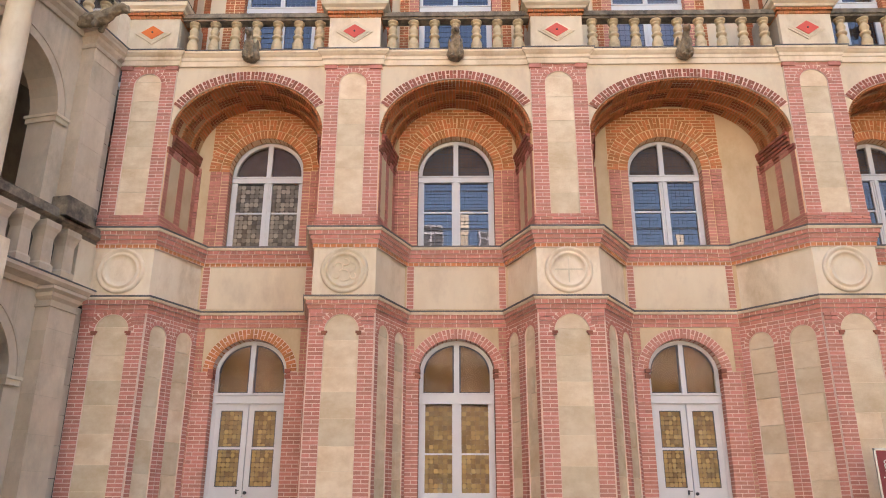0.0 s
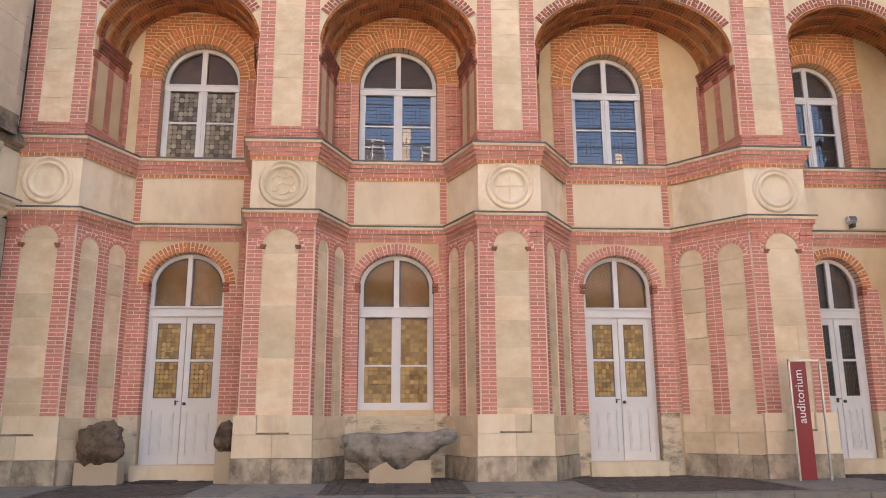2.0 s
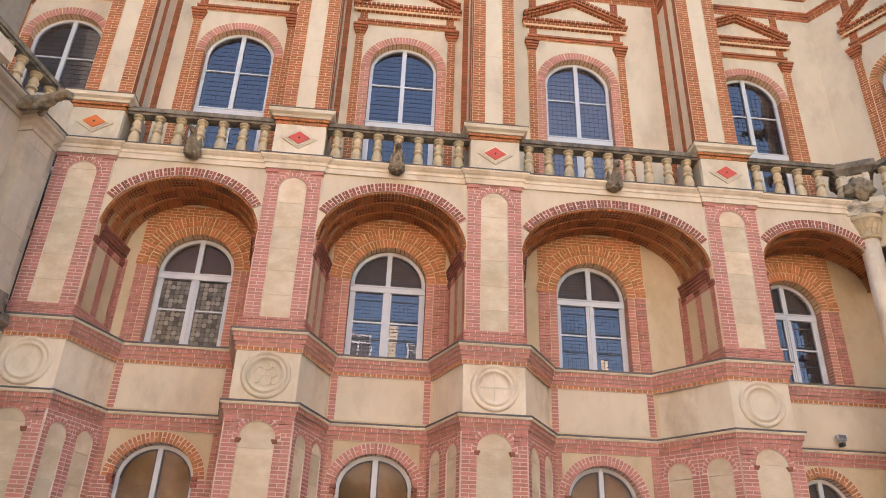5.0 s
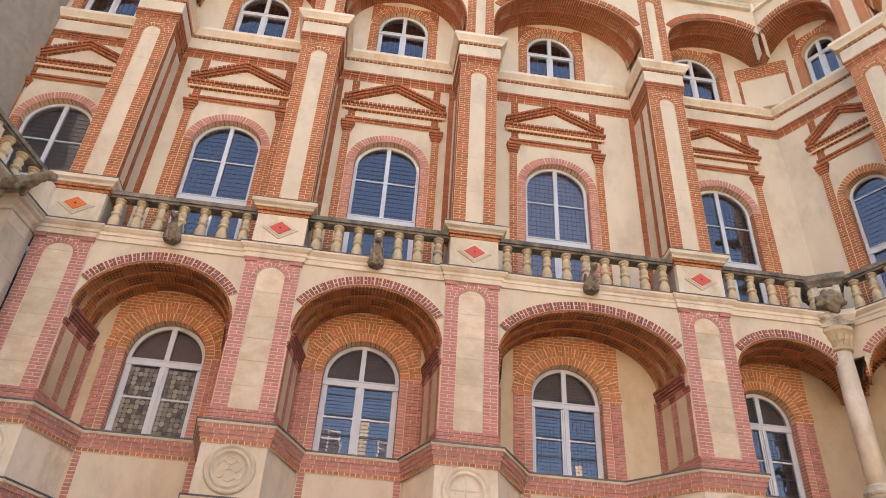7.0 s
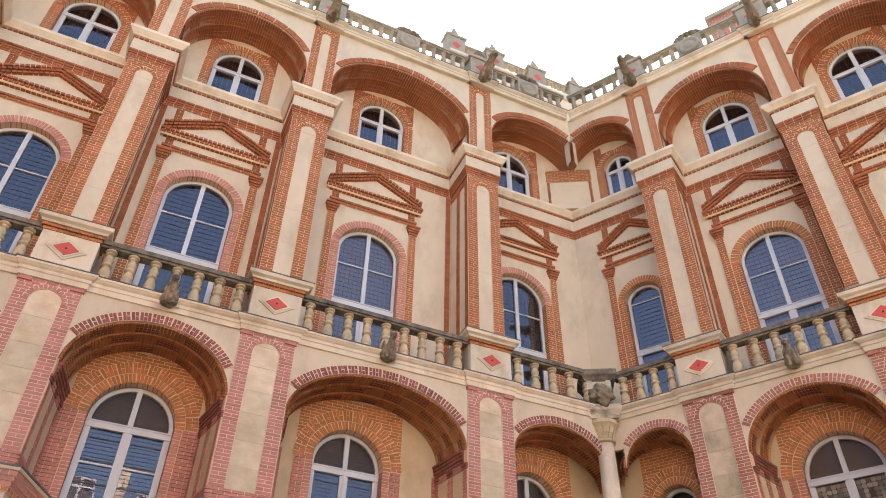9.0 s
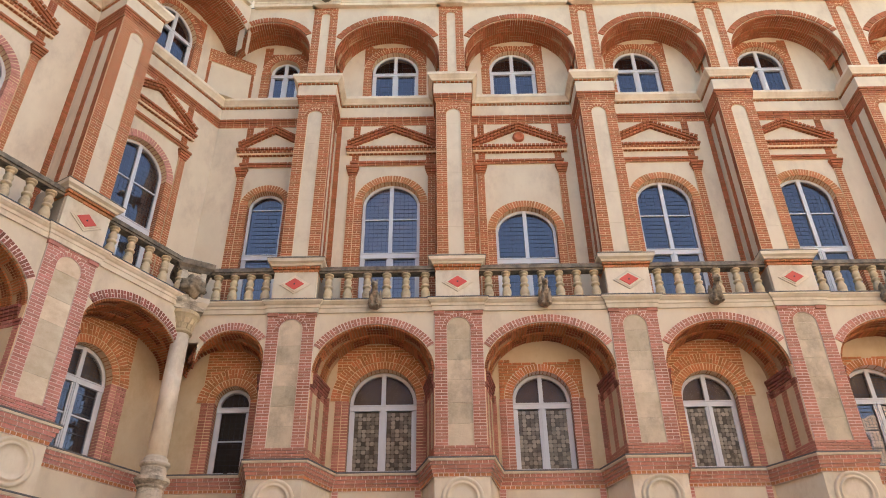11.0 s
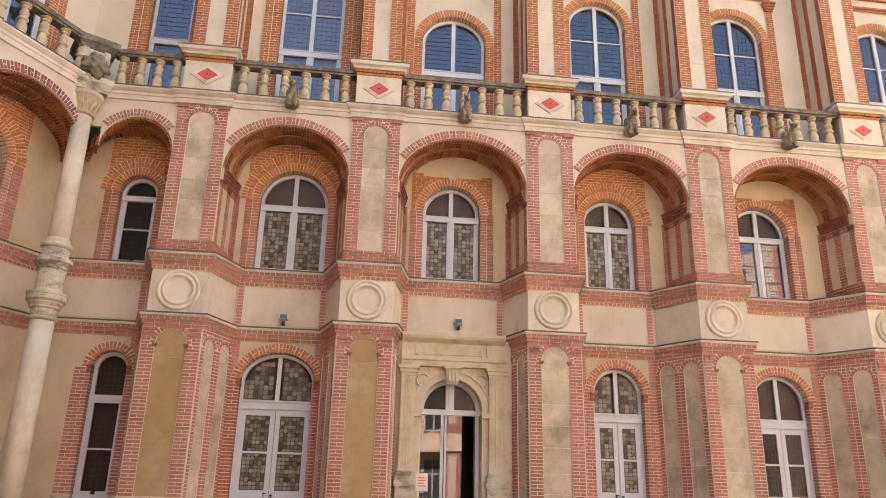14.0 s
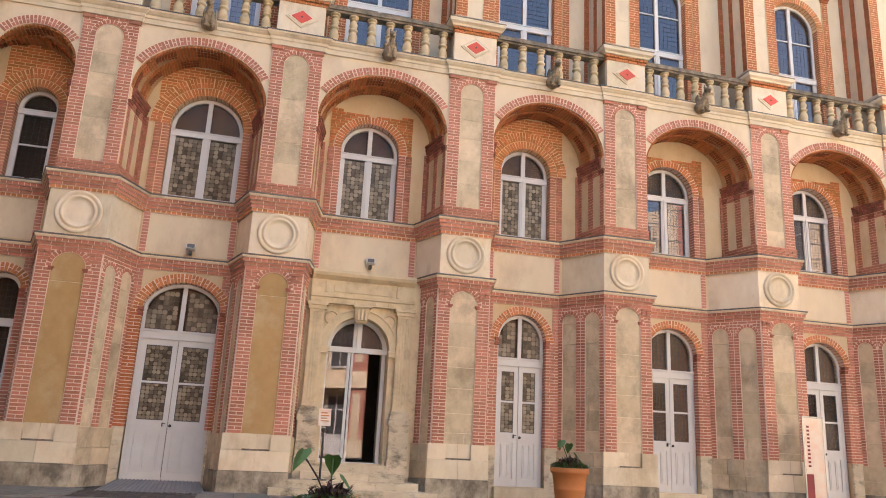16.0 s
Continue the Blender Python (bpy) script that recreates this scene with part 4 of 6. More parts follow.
    g.arched(bl - .1, bR + .1, Z_UP - .05, Z_BALC + .1, c, uh + .03, Z_UP - .05, us, ur + .03, D, .4)
    part("upper_plaster", g, PLASTER, wall)
    jw = .40 if F is A else .32
    lo, hi = max(bl, c - uh - jw), min(bR, c + uh + jw)
    S2 = M @ T(0, D, 0)
    # an inner order that lines the reveal and an outer order a little proud of it
    step = .16
    pieces("brick", courses(max(lo, c - uh - step), c - uh, Z_UP, us, .02, deep=.2) + courses(c + uh, min(hi, c + uh + step), Z_UP, us, .02, deep=.2)
           + (courses(lo, c - uh - step, Z_UP, us, .036) if lo < c - uh - step - .03 else [])
           + (courses(c + uh + step, hi, Z_UP, us, .036) if hi > c + uh + step + .03 else []), S2, F["brick"], wall, False)
    pieces("brick", voussoirs(c, us, uh, ur, step + .03, .024, .2, rows=1), S2, BRICK_OR, wall, False)
    g = Geo(S2)
    g.box(lo, c - uh - .008, -.016, .17, Z_UP, us)
    g.box(c + uh + .008, hi, -.016, .17, Z_UP, us)
    g.ring(c, us, uh + .008, ur + .008, step + .02, -.020, .17)
    full = F is A or k == 3 or b["u"] < .5 or k == 1
    if full:
        # the lunette under the vault is brick: a second ring and courses beside it
        pieces("brick", voussoirs(c, us, uh + step + .03, ur + step + .03, .24, .036, rows=2), S2, BRICK_OR, wall, False)
        pieces("brick", courses(lo, hi, us, 8.99, .012, (c, uh, us, ur, .42)), S2, BRICK_OR, wall, False)
        g.ring(c, us, uh + step + .03, ur + step + .03, .24, -.031, 0)
        g.arched(lo, hi, us, 8.99, c, uh + .1, us, us, ur + .1, -.008, .008)
    else:
        for k2 in (-1, 1):
            x0, x1 = sorted((c + k2 * (uh + .02), c + k2 * (uh + .30)))
            pieces("brick", courses(x0, x1, us, us + ur + .30, .018, (c, uh, us, ur, .20)), S2, BRICK_OR, wall, False)
    part("mortar", g, MORTAR_DK if full else MORTAR, wall)
    # brick fillets in the corners of the recess
    if l1 is not None and r1 is not None:
        pieces("brick", courses(bl, bl + .1, Z_UP, 7.66, .03) + courses(bR - .1, bR, Z_UP, 7.66, .03), S2, F["brick"], wall, False)
    # ---- the arch and its vault
    mid, hw = (L1 + R1) / 2, (R1 - L1) / 2
    zs1, rs1 = (7.88, 1.16)
    if b["r"] is None or b["l"] is None:
        zs1, rs1 = 8.08, .86
        if b["l"] is None:
            zs1, rs1 = 8.2, .74
    arch = thing("arch", world_at(M, mid, 0, zs1), "wide brick arch with a deep brick vault under the balcony", "arch", "arches under the balcony", kind="structure")
    g = Geo(M)
    g.arched(L1, R1, zs1, Z_BALC + .02, mid, hw - .002, zs1, zs1, rs1, .02, .05 if l1 is None or r1 is None else .28, 28)
    part("spandrel", g, PLASTER_HI, arch)
    if l1 is None or r1 is None:  # the blank strip behind the corner column
        g = Geo(M)
        g.box(*((R1 - .03, R1 + .24) if r1 is None else (L1 - .26, L1 + .03)), .024, .10, zs1 + .45, Z_BALC + .02)
        part("corner_strip", g, PLASTER_HI, arch)
    rt = .19
    a0 = math.acos(min(1, hw / (hw + rt)))
    pieces("brick", voussoirs(mid, zs1, hw, rs1, rt, .008, .06, a0, math.pi - a0, .074, 2, .017), M, BRICK_ARCH if F is A else BRICK_B, arch, True)
    g = Geo(M)
    g.ring(mid, zs1, hw, rs1, rt, -.003, .03, 28, a0, math.pi - a0)
    part("mortar", g, MORTAR, arch)
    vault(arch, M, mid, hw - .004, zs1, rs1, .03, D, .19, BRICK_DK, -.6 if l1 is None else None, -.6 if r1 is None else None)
    # ---- balcony slab behind the cornice
    g = Geo(M)
    g.box(L1 - 1.2, R1 + 1.2, .05, D + .4, Z_BALC + .04, Z_FLOOR2 - .03)
    part("balcony_slab", g, STONE_GREY, arch)
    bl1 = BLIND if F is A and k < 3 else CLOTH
    if b["gf"] == "door":
        door(F, c, g1, z0, zs, rise, D + .16, nxt("d"), "grey-white double door with leaded panes and fanlight", GLASS_OLD if F is A and k < 3 else GLASS_DULL, bl1, 2.90, (CIVE_TAN if F is A and k < 3 else CIVE if F is B and k in (1, 3) else None))
    elif b["gf"] == "window":
        window(F, c, g1, zb, zs, rise, D + .16, nxt("w"), "arched grey-white window with tan blinds behind leaded panes", [(3.0, .2)], (2.0,), GLASS_OLD, BLIND, (.11, .12), cive=(CIVE_TAN, 2.85))
    elif b["gf"] == "slit":
        # no cloth here: the ROOM sheet paints the dark interior behind the panes
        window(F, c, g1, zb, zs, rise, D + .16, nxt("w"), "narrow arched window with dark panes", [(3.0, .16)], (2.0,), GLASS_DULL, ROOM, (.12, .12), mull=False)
    old = (F is B and k in (1, 2, 3)) or (F is A and k == 0)
    if b["u"] > .5:
        window(F, c, uh, ub, us, ur, D + .2, nxt("w"), "tall arched grey-white window with leaded panes", [(us - .1, .14)], (6.75,) if F is A else (), GLASS_OLD if old else GLASS, None, (.085, .075), cive=(CIVE, us - .2) if old or (F is A and k == 0) else None, fan=GLASS_DULL)
    else:
        window(F, c, uh, ub, us, ur, D + .2, nxt("w"), "narrow arched window with dark panes", [(us - .1, .12)], (6.75,), GLASS_DULL, None, (.12, .12), mull=False)


def high_bay(F, b, k, l1, r1):
    M, D, nm = F["M"], F["D"], F["name"]
    wl, wr, c = b["wl"], b["wr"], b["c"]
    # ---- second floor
    L2 = l1 + HP2 if l1 is not None else wl
    R2 = r1 - HP2 if r1 is not None else wr
    c2 = b.get("c2", c)
    h2, s2 = b.get("h2", .80 if b["u"] > .5 else .46), 13.2
    if F is B and k == 2:
        s2 = 12.25
    r2 = h2 * .93
    sj = 14.4
    wall2 = thing(f"wall_{nm}_upper_{k}", world_at(M, c2, D, Z_FLOOR2), "pale plaster wall with red brick window surround and pediment", "wall", kind="structure")
    g = Geo(M)
    g.arched(L2 - .1, R2 + (.1 if r1 is not None else 0), Z_FLOOR2 - .05, Z_F3, c2, h2 + .03, Z_FLOOR2 - .05, s2, r2 + .03, D, .4)
    part("plaster", g, PLASTER_HI, wall2)
    jw, rw = .42, .22
    S = M @ T(0, D, 0)
    ring2 = BRICK if F is A else BRICK_OR
    pieces("brick", courses(c2 + h2, c2 + h2 + rw, Z_FLOOR2, s2, .02, deep=.2) + courses(c2 - h2 - rw, c2 - h2, Z_FLOOR2, s2, .02, deep=.2), S, ring2 if F is A and 0 < k < 3 else BRICK_RED, wall2, False)
    pieces("brick", courses(c2 + h2 + rw, c2 + h2 + jw, Z_FLOOR2, sj, .045) + courses(c2 - h2 - jw, c2 - h2 - rw, Z_FLOOR2, sj, .045), S, BRICK_RED, wall2, False)
    pieces("brick", voussoirs(c2, s2, h2, r2, rw, .026, .2, rows=1), S, ring2, wall2, False)
    g = Geo(S)
    g.ring(c2, s2, h2 + .008, r2 + .008, rw - .008, -.021, .17)
    for k2 in (-1, 1):
        g.box(*sorted((c2 + k2 * (h2 + .008), c2 + k2 * (h2 + rw))), -.016, .17, Z_FLOOR2, s2)
        g.box(*sorted((c2 + k2 * (h2 + rw), c2 + k2 * (h2 + jw))), -.040, 0, Z_FLOOR2, sj)
        x = c2 + k2 * (h2 + (rw + jw) / 2)
        pieces("brick", [T(x + (q - .5) * (.12 + .02 * r), -.04 - .012 * r, sj - .22 + .07 * r) @ SC(.112 + .02 * r, .07 + .03 * r, .06) for r in range(4) for q in (0, 1)], S, BRICK_RED, wall2, False)
    zp = 14.48
    pw = h2 + .52
    g.box(c2 - pw + .1, c2 + pw - .1, -.03, 0, zp, zp + .16)
    g.box(c2 - pw, c2 + pw, -.09, 0, zp + .42, zp + .62)
    part("mortar", g, MORTAR_DK, wall2)
    out = []
    for r, (o, w) in enumerate(((.05, pw - .12), (.07, pw - .1))):
        n = round(2 * w / .23)
        out += [T(c2 - w + 2 * w * (q + .5) / n, -o / 2, zp + .04 + r * .078) @ SC(2 * w / n - .012, o, .066) for q in range(n)]
    for r, (o, w) in enumerate(((.08, pw - .06), (.12, pw), (.16, pw + .04))):
        n = round(2 * w / .115)
        out += [T(c2 - w + 2 * w * (q + .5) / n, -o / 2, zp + .44 + r * .078) @ SC(2 * w / n - .025, o, .066) for q in range(n)]
    ph = .62
    ang = math.atan2(ph, pw)
    Lr = math.hypot(ph, pw)
    for sd in (-1, 1):
        for r, (o, w) in enumerate(((.09, 1), (.13, 1), (.17, 1))):
            n = round(Lr / .115)
            for q in range(n):
                f = (q + .5) / n
                x, z = c2 + sd * pw * (1 - f), zp + .70 + ph * f + r * .075 - .04
                out.append(T(x, -o / 2, z) @ RY(sd * ang) @ SC(Lr / n - .02, o, .062))
    pieces("brick", out, S, BRICK_RED, wall2, False)
    if F is B and k == 2:  # a small carved boss in the broken pediment
        g = Geo(S)
        g.disc_prof([(.17, 0), (.16, -.08), (.11, -.1), (.09, -.05), (.02, -.06)], c2, zp + .98, 16)
        part("boss", g, BRICK_RED, wall2, smooth=True)
    for sd in (-1, 1):
        x = c2 + sd * (pw - .25)
        pieces("brick", courses(x - .1, x + .1, zp + .16, zp + .42, .02) + courses(x - .1, x + .1, zp + 1.05, Z_C3, .02), S, BRICK_RED, wall2, False)
    # brick strips where the wall meets the piers
    strips = []
    if l1 is not None:
        strips += courses(L2, L2 + .15, Z_FLOOR2, Z_C3, .018)
    if r1 is not None:
        strips += courses(R2 - .15, R2, Z_FLOOR2, Z_C3, .018)
    pieces("brick", strips, S, BRICK_RED, wall2, False)
    # ---- third floor
    L3 = l1 + HP3 if l1 is not None else b.get("L3", -2.85)
    R3 = r1 - HP3 if r1 is not None else 10.65
    h3, s3 = (.70 if b["u"] > .5 else .44), 18.3
    r3 = h3
    wall3 = thing(f"wall_{nm}_attic_{k}", world_at(M, c2, D, Z_F3), "pale plaster attic wall with a red brick arched window", "wall", kind="structure")
    g = Geo(M)
    g.arched(L2 - .2, R2 + (.2 if r1 is not None else 0), Z_F3 - .05, Z_TOP + .1, c2, h3 + .03, Z_F3 - .05, s3, r3 + .03, D, .4)
    part("plaster", g, PLASTER_HI, wall3)
    jambs(wall3, M, c2, h3, Z_F3, s3, r3, .24, .24, D, BRICK_RED, c2 - h3 - .26, c2 + h3 + .26, MORTAR_DK)
    mid3, hw3 = (L3 + R3) / 2, (R3 - L3) / 2
    zs3, rs3 = 17.95, 1.5
    if l1 is None or r1 is None:
        zs3, rs3 = 18.2, 1.25
    arch3 = thing("arch", world_at(M, mid3, .1, zs3), "wide red brick arch with a brick vault under the roof balustrade", "arch", "arches under the roof", kind="structure")
    g = Geo(M)
    g.arched(max(L3, -2.27) if F is B else L3, min(R3, 10.08) if F is A else R3, zs3, Z_TOP + .05, mid3, hw3 - .002, zs3, zs3, rs3, .1, .25, 40)
    part("spandrel", g, PLASTER_HI, arch3)
    a0 = math.acos(min(1, hw3 / (hw3 + .2)))
    a1 = math.acos((mid3 - 10.06) / (hw3 + .1)) if r1 is None else math.pi - a0
    a2 = math.acos((mid3 + 2.25) / (hw3 + .1)) if l1 is None and F is B else a0
    pieces("brick", voussoirs(mid3, zs3, hw3, rs3, .2, -.07, .06, a2, a1, .08, 1), M, BRICK_RED, arch3, False)
    vault(arch3, M, mid3, hw3 - .004, zs3, rs3, .12, D, .1, BRICK_RED, 0 if l1 is None else None, 0 if r1 is None else None,
          (10.1, 10.63) if r1 is None else (-2.29, -2.96) if l1 is None and F is B else None)
    for x, sd in ((c2 - h3 - .26, -1), (c2 + h3 + .26, 1)):
        pieces("brick", courses(*sorted((x, x - sd * .26)), s3, s3 + 1.0, .018, (c2, h3, s3, r3, .24)), M @ T(0, D, 0), BRICK_RED, wall3, False)
    # ---- windows
    window(F, c2, h2, Z_FLOOR2 + .02, s2, r2, D + .16, nxt("w"), "arched white balcony window with a fine lead grid", [(11.4 if s2 < 13 else 11.62, .16)], () if s2 < 13 else (12.78,) if h2 > .5 else (13.15,), GLASS, CURTAIN if (F is A and k == 2) or (F is B and k == 1) else None, (.115, .13), mull=h2 > .5)
    window(F, c2, h3, Z_F3 + .02, s3, r3, D + .14, nxt("w"), "small arched white attic window", [(s3 - .12, .1)], (), GLASS, None, (.14, .2))


# ================= pilasters of the upper floors =================
def pilaster(F, c, lo=True):
    M, D = F["M"], F["D"]
    top = thing("pilaster", world_at(M, c, .3, Z_FLOOR2 + 1.2), "tall red brick pilaster with a long cream panel", "pilaster", "pilasters of the upper floors")
    g = Geo(M)
    g.box(c - HP2 + .02, c + HP2 - .02, .08, D + .1, Z_FLOOR2, Z_C3 + .05)
    g.box(c - HP3 + .02, c + HP3 - .02, .12, D + .1, Z_F3 - .05, Z_TOP + .05)
    part("core", g, PLASTER_HI, top)
    g = Geo(M)
    ln = [(c - HP2, D), (c - HP2, .05), (c + HP2, .05), (c + HP2, D)]
    g.sweep(ln, [(-.05, Z_FLOOR2), (.05, Z_FLOOR2), (.05, Z_FLOOR2 + 1.21), (.03, Z_FLOOR2 + 1.27), (-.05, Z_FLOOR2 + 1.28)])
    part("plinth", g, STONE_GREY, top, "grey stone plinth")
    for h, z0, z1, y, bw in ((HP2, Z_FLOOR2 + 1.17, Z_C3, .08, .19), (HP3, Z_F3, Z_TOP, .12, .125)):
        S = M @ T(0, y, 0)
        sm = z1 - .25 - bw
        mo = Geo(S)
        mo.arched(c - h, c + h, z0, z1, c, bw, z0, sm, bw, -.026, .03)
        part("mortar", mo, MORTAR_DK, top)
        pieces("brick", courses(c - h, c + h, z0, z1, .03, (c, bw, sm, bw, .1)) + voussoirs(c, sm, bw, bw, .1, .032, w=.075), S, BRICK_RED, top, False)
        pieces("panel_stone", stones(c - bw - .01, c + bw + .01, z0, z1 - .2, 0, .004, .9, .6, int(c * 10)), S, PLASTER_HI, top, False)
        L = D - y
        for S2, r in ((M @ T(c + h - .02, y, 0) @ RZ(math.pi / 2), (0, 1)), (M @ T(c - h + .02, y + L, 0) @ RZ(-math.pi / 2), (1, 0))):
            spans = ((0, .17), (.5, .66)) if r == (0, 1) else ((L - .17, L), (L - .66, L - .5))
            out = []
            for a, b in spans:
                out += courses(a, b, z0 if z0 > 15 else Z_FLOOR2, z1, .025)
            out += courses(0, L, z1 - .25, z1, .02)
            pieces("brick", out, S2, BRICK_RED, top, False)
    return top


# ================= balustrades =================
def baluster_mesh(h, r, material):
    g = Geo()
    p = [(1.0, 0), (1.0, .06), (.86, .07), (.93, .12), (1.0, .19), (.97, .27), (.80, .36), (.60, .43), (.62, .45), (.92, .47), (.95, .50), (.92, .53), (.62, .55), (.66, .60), (.84, .67), (.82, .73), (.58, .81), (.5, .85), (.82, .865), (.82, .89), (.6, .90), (.72, .93), (1.0, .95), (1.0, 1.0)]
    g.lathe([(a * r, z * h) for a, z in p], seg=12)
    me = g.mesh("baluster")
    me.polygons.foreach_set("use_smooth", [True] * len(me.polygons))
    me.materials.append(material)
    return me


BAL = baluster_mesh(.70, .112, STONE_BAL)
BAL_TOP = baluster_mesh(.72, .09, STONE_GREY)


def balustrade(F, s0, s1, z, y, mesh, h, rail_mat, label, step=.425):
    M = F["M"]
    top = thing("balustrade", world_at(M, (s0 + s1) / 2, y, z), label, "balustrade", "balustrades")
    g = Geo(M)
    g.sweep([(s0, y - .1), (s1, y - .1)], [(-.2, z), (.0, z), (.0, z + .05), (-.2, z + .05)])
    part("base_course", g, STONE, top)
    g = Geo(M)
    zt = z + .05 + h
    g.box(s0, s1, y - .11, y + .11, zt, zt + .05)
    g.box(s0, s1, y - .15, y + .15, zt + .05, zt + .13)
    g.box(s0, s1, y - .12, y + .12, zt + .13, zt + .17)
    part("handrail", g, rail_mat, top, "weathered black-stained stone rail")
    n = max(2, round((s1 - s0) / step - .1))
    for k in range(n):
        ob = new("baluster", mesh)
        ob.parent = top
        ob.matrix_parent_inverse = Matrix.Translation(-top.location)
        ob.matrix_basis = Matrix((M @ T(s0 + (s1 - s0) * (k + .5) / n, y, z + .05) @ RZ(k * 1.3)).tolist())
    return top


def pedestal(F, c, w=.52, tile=None):
    M = F["M"]
    top = thing("pedestal", world_at(M, c, .1, Z_FLOOR2), "cream stone balcony pedestal with a coral diamond tile", "pedestal", "pedestals of the balcony")
    z = Z_FLOOR2 - .01
    g = Geo(M)
    g.box(c - w, c + w, -.10, .42, z, z + .76)
    part("block", g, STONE, top)
    out = []
    line = [(c - w, .42), (c - w, -.10), (c + w, -.10), (c + w, .42)]
    out = along(line, .02, z + .74, z + .815, .115, gap=.012) + along(line, .05, z + .815, z + .885, .115)
    pieces("brick", out, M, BRICK_OR, top, False)
    g = Geo(M)
    g.sweep(line, [(-.1, z + .88), (.08, z + .885), (.10, z + .93), (.16, z + .97), (.17, z + 1.05), (-.3, z + 1.12)])
    g.box(c - w + .05, c + w - .05, -.05, .4, z + 1.0, z + 1.14)
    part("cap", g, STONE, top)
    g = Geo(M)
    g.sweep(line, [(-.1, z + 1.05), (.18, z + 1.055), (.17, z + 1.08), (-.3, z + 1.15)])
    part("cap_flashing", g, LICHEN, top)
    zc = z + .40
    for nm, a, b, y0, y1, m in (("tile_frame", .36, .25, -.125, -.10, STONE), ("tile_frame", .29, .20, -.14, -.11, STONE), ("tile", .225, .155, -.155, -.12, tile or TILE_RED)):
        g = Geo(M)
        pts = [(c + dx, y, zc + dz) for y in (y0, y1) for dx, dz in ((-a, 0), (0, -b), (a, 0), (0, b))]
        g.add(pts, [[0, 1, 2, 3]] + [[i, (i + 1) % 4, 4 + (i + 1) % 4, 4 + i] for i in range(4)])
        part(nm, g, m, top, "glazed diamond tile" if nm == "tile" else "")
    g = Geo(M)
    g.disc_prof([(.02, -.155), (.018, -.17), (.005, -.175)], c, zc, 8)
    part("tile_stud", g, IRON, top)
    return top


def skin(me, material):
    """Melts overlapping lumps into one closed surface."""
    tmp = new("tmp", me)
    md = tmp.modifiers.new("skin", 'REMESH')
    md.mode, md.voxel_size, md.use_smooth_shade = 'VOXEL', .017, True
    out = bpy.data.meshes.new_from_object(tmp.evaluated_get(bpy.context.evaluated_depsgraph_get()))
    bpy.data.objects.remove(tmp)
    for v in out.vertices:
        v.co += v.normal * (.016 * noise.noise(v.co * 14) + .008 * noise.noise(v.co * 37))
    out.materials.clear()
    out.materials.append(material)
    return out


def gargoyle_mesh(k):
    """A crouching stone beast with open jaws, one plain mesh, that juts out of the wall."""
    g = Geo()
    rnd = random.Random(k)
    secs = [(.30, .0, .0, .13, .12), (.12, .0, .02, .13, .14), (-.05, .0, .02, .145, .15), (-.2, 0, .0, .13, .14), (-.33, 0, .05, .10, .12), (-.42, 0, .10, .085, .10), (-.52, 0, .13, .095, .11), (-.62, 0, .12, .09, .08), (-.70, 0, .11, .06, .05)]
    seg, pts, fs = 10, [], []
    for y, x, z, rx, rz in secs:
        for q in range(seg):
            a = 2 * math.pi * q / seg
            j = 1 + rnd.uniform(-.14, .14)
            pts.append((x + rx * j * math.cos(a), y, z + rz * j * math.sin(a)))
    for i in range(len(secs) - 1):
        for q in range(seg):
            fs.append([i * seg + q, i * seg + (q + 1) % seg, (i + 1) * seg + (q + 1) % seg, (i + 1) * seg + q])
    fs += [list(range(seg)), [(len(secs) - 1) * seg + q for q in range(seg)]]
    g.add(pts, fs)
    for sx in (-1, 1):
        g.add([(sx * .04, -.5, .2), (sx * .1, -.48, .2), (sx * .07, -.42, .2), (sx * .09, -.44, .33)], [[0, 1, 3], [1, 2, 3], [2, 0, 3]])
        g.unit(T(sx * .1, -.12, -.13) @ RX(.5) @ SC(.07, .1, .2))
    g.unit(T(0, -.64, .04) @ RX(.3) @ SC(.1, .16, .04))
    return skin(g.mesh("gargoyle"), STONE_BEAST)


GARG = [gargoyle_mesh(k) for k in range(3)]


def beast_mesh(k):
    """A seated stone beast with raised head, folded wings and forelegs, one plain mesh."""
    rnd = random.Random(40 + k)
    lumps = [(0, .02, -.02, .14, .17, .07), (0, -.05, .18, .125, .14, .22), (0, -.13, .29, .105, .1, .13), (0, -.15, .42, .08, .085, .11),
             (0, -.21, .53, .088, .12, .085), (0, -.33, .515, .052, .085, .045), (0, -.31, .455, .045, .07, .024)]
    for sx in (-1, 1):
        lumps += [(sx * .11, .0, .07, .085, .16, .13), (sx * .08, -.17, .10, .042, .055, .17), (sx * .085, -.22, -.05, .05, .08, .035),
                  (sx * .06, -.16, .63, .024, .03, .065), (sx * .135, .03, .27, .03, .13, .17), (sx * .05, -.27, .57, .022, .022, .018)]
    g = Geo()
    ph = rnd.uniform(0, 6)
    for x, y, z, a, b, c in lumps:
        pts, fs, nu, nv = [], [], 10, 6
        for i in range(nv + 1):
            th = math.pi * i / nv
            for j in range(nu):
                an = 2 * math.pi * j / nu
                q = 1 + .10 * noise.noise(Vector((x * 9 + 3 * math.cos(an), y * 9 + ph + 3 * math.sin(an), z * 9 + 3 * th)))
                pts.append((x + a * q * math.sin(th) * math.cos(an), y + b * q * math.sin(th) * math.sin(an), z + c * q * math.cos(th)))
        for i in range(nv):
            for j in range(nu):
                fs.append([i * nu + j, i * nu + (j + 1) % nu, (i + 1) * nu + (j + 1) % nu, (i + 1) * nu + j])
        g.add(pts, fs)
    return skin(g.mesh("gargoyle"), STONE_BEAST)


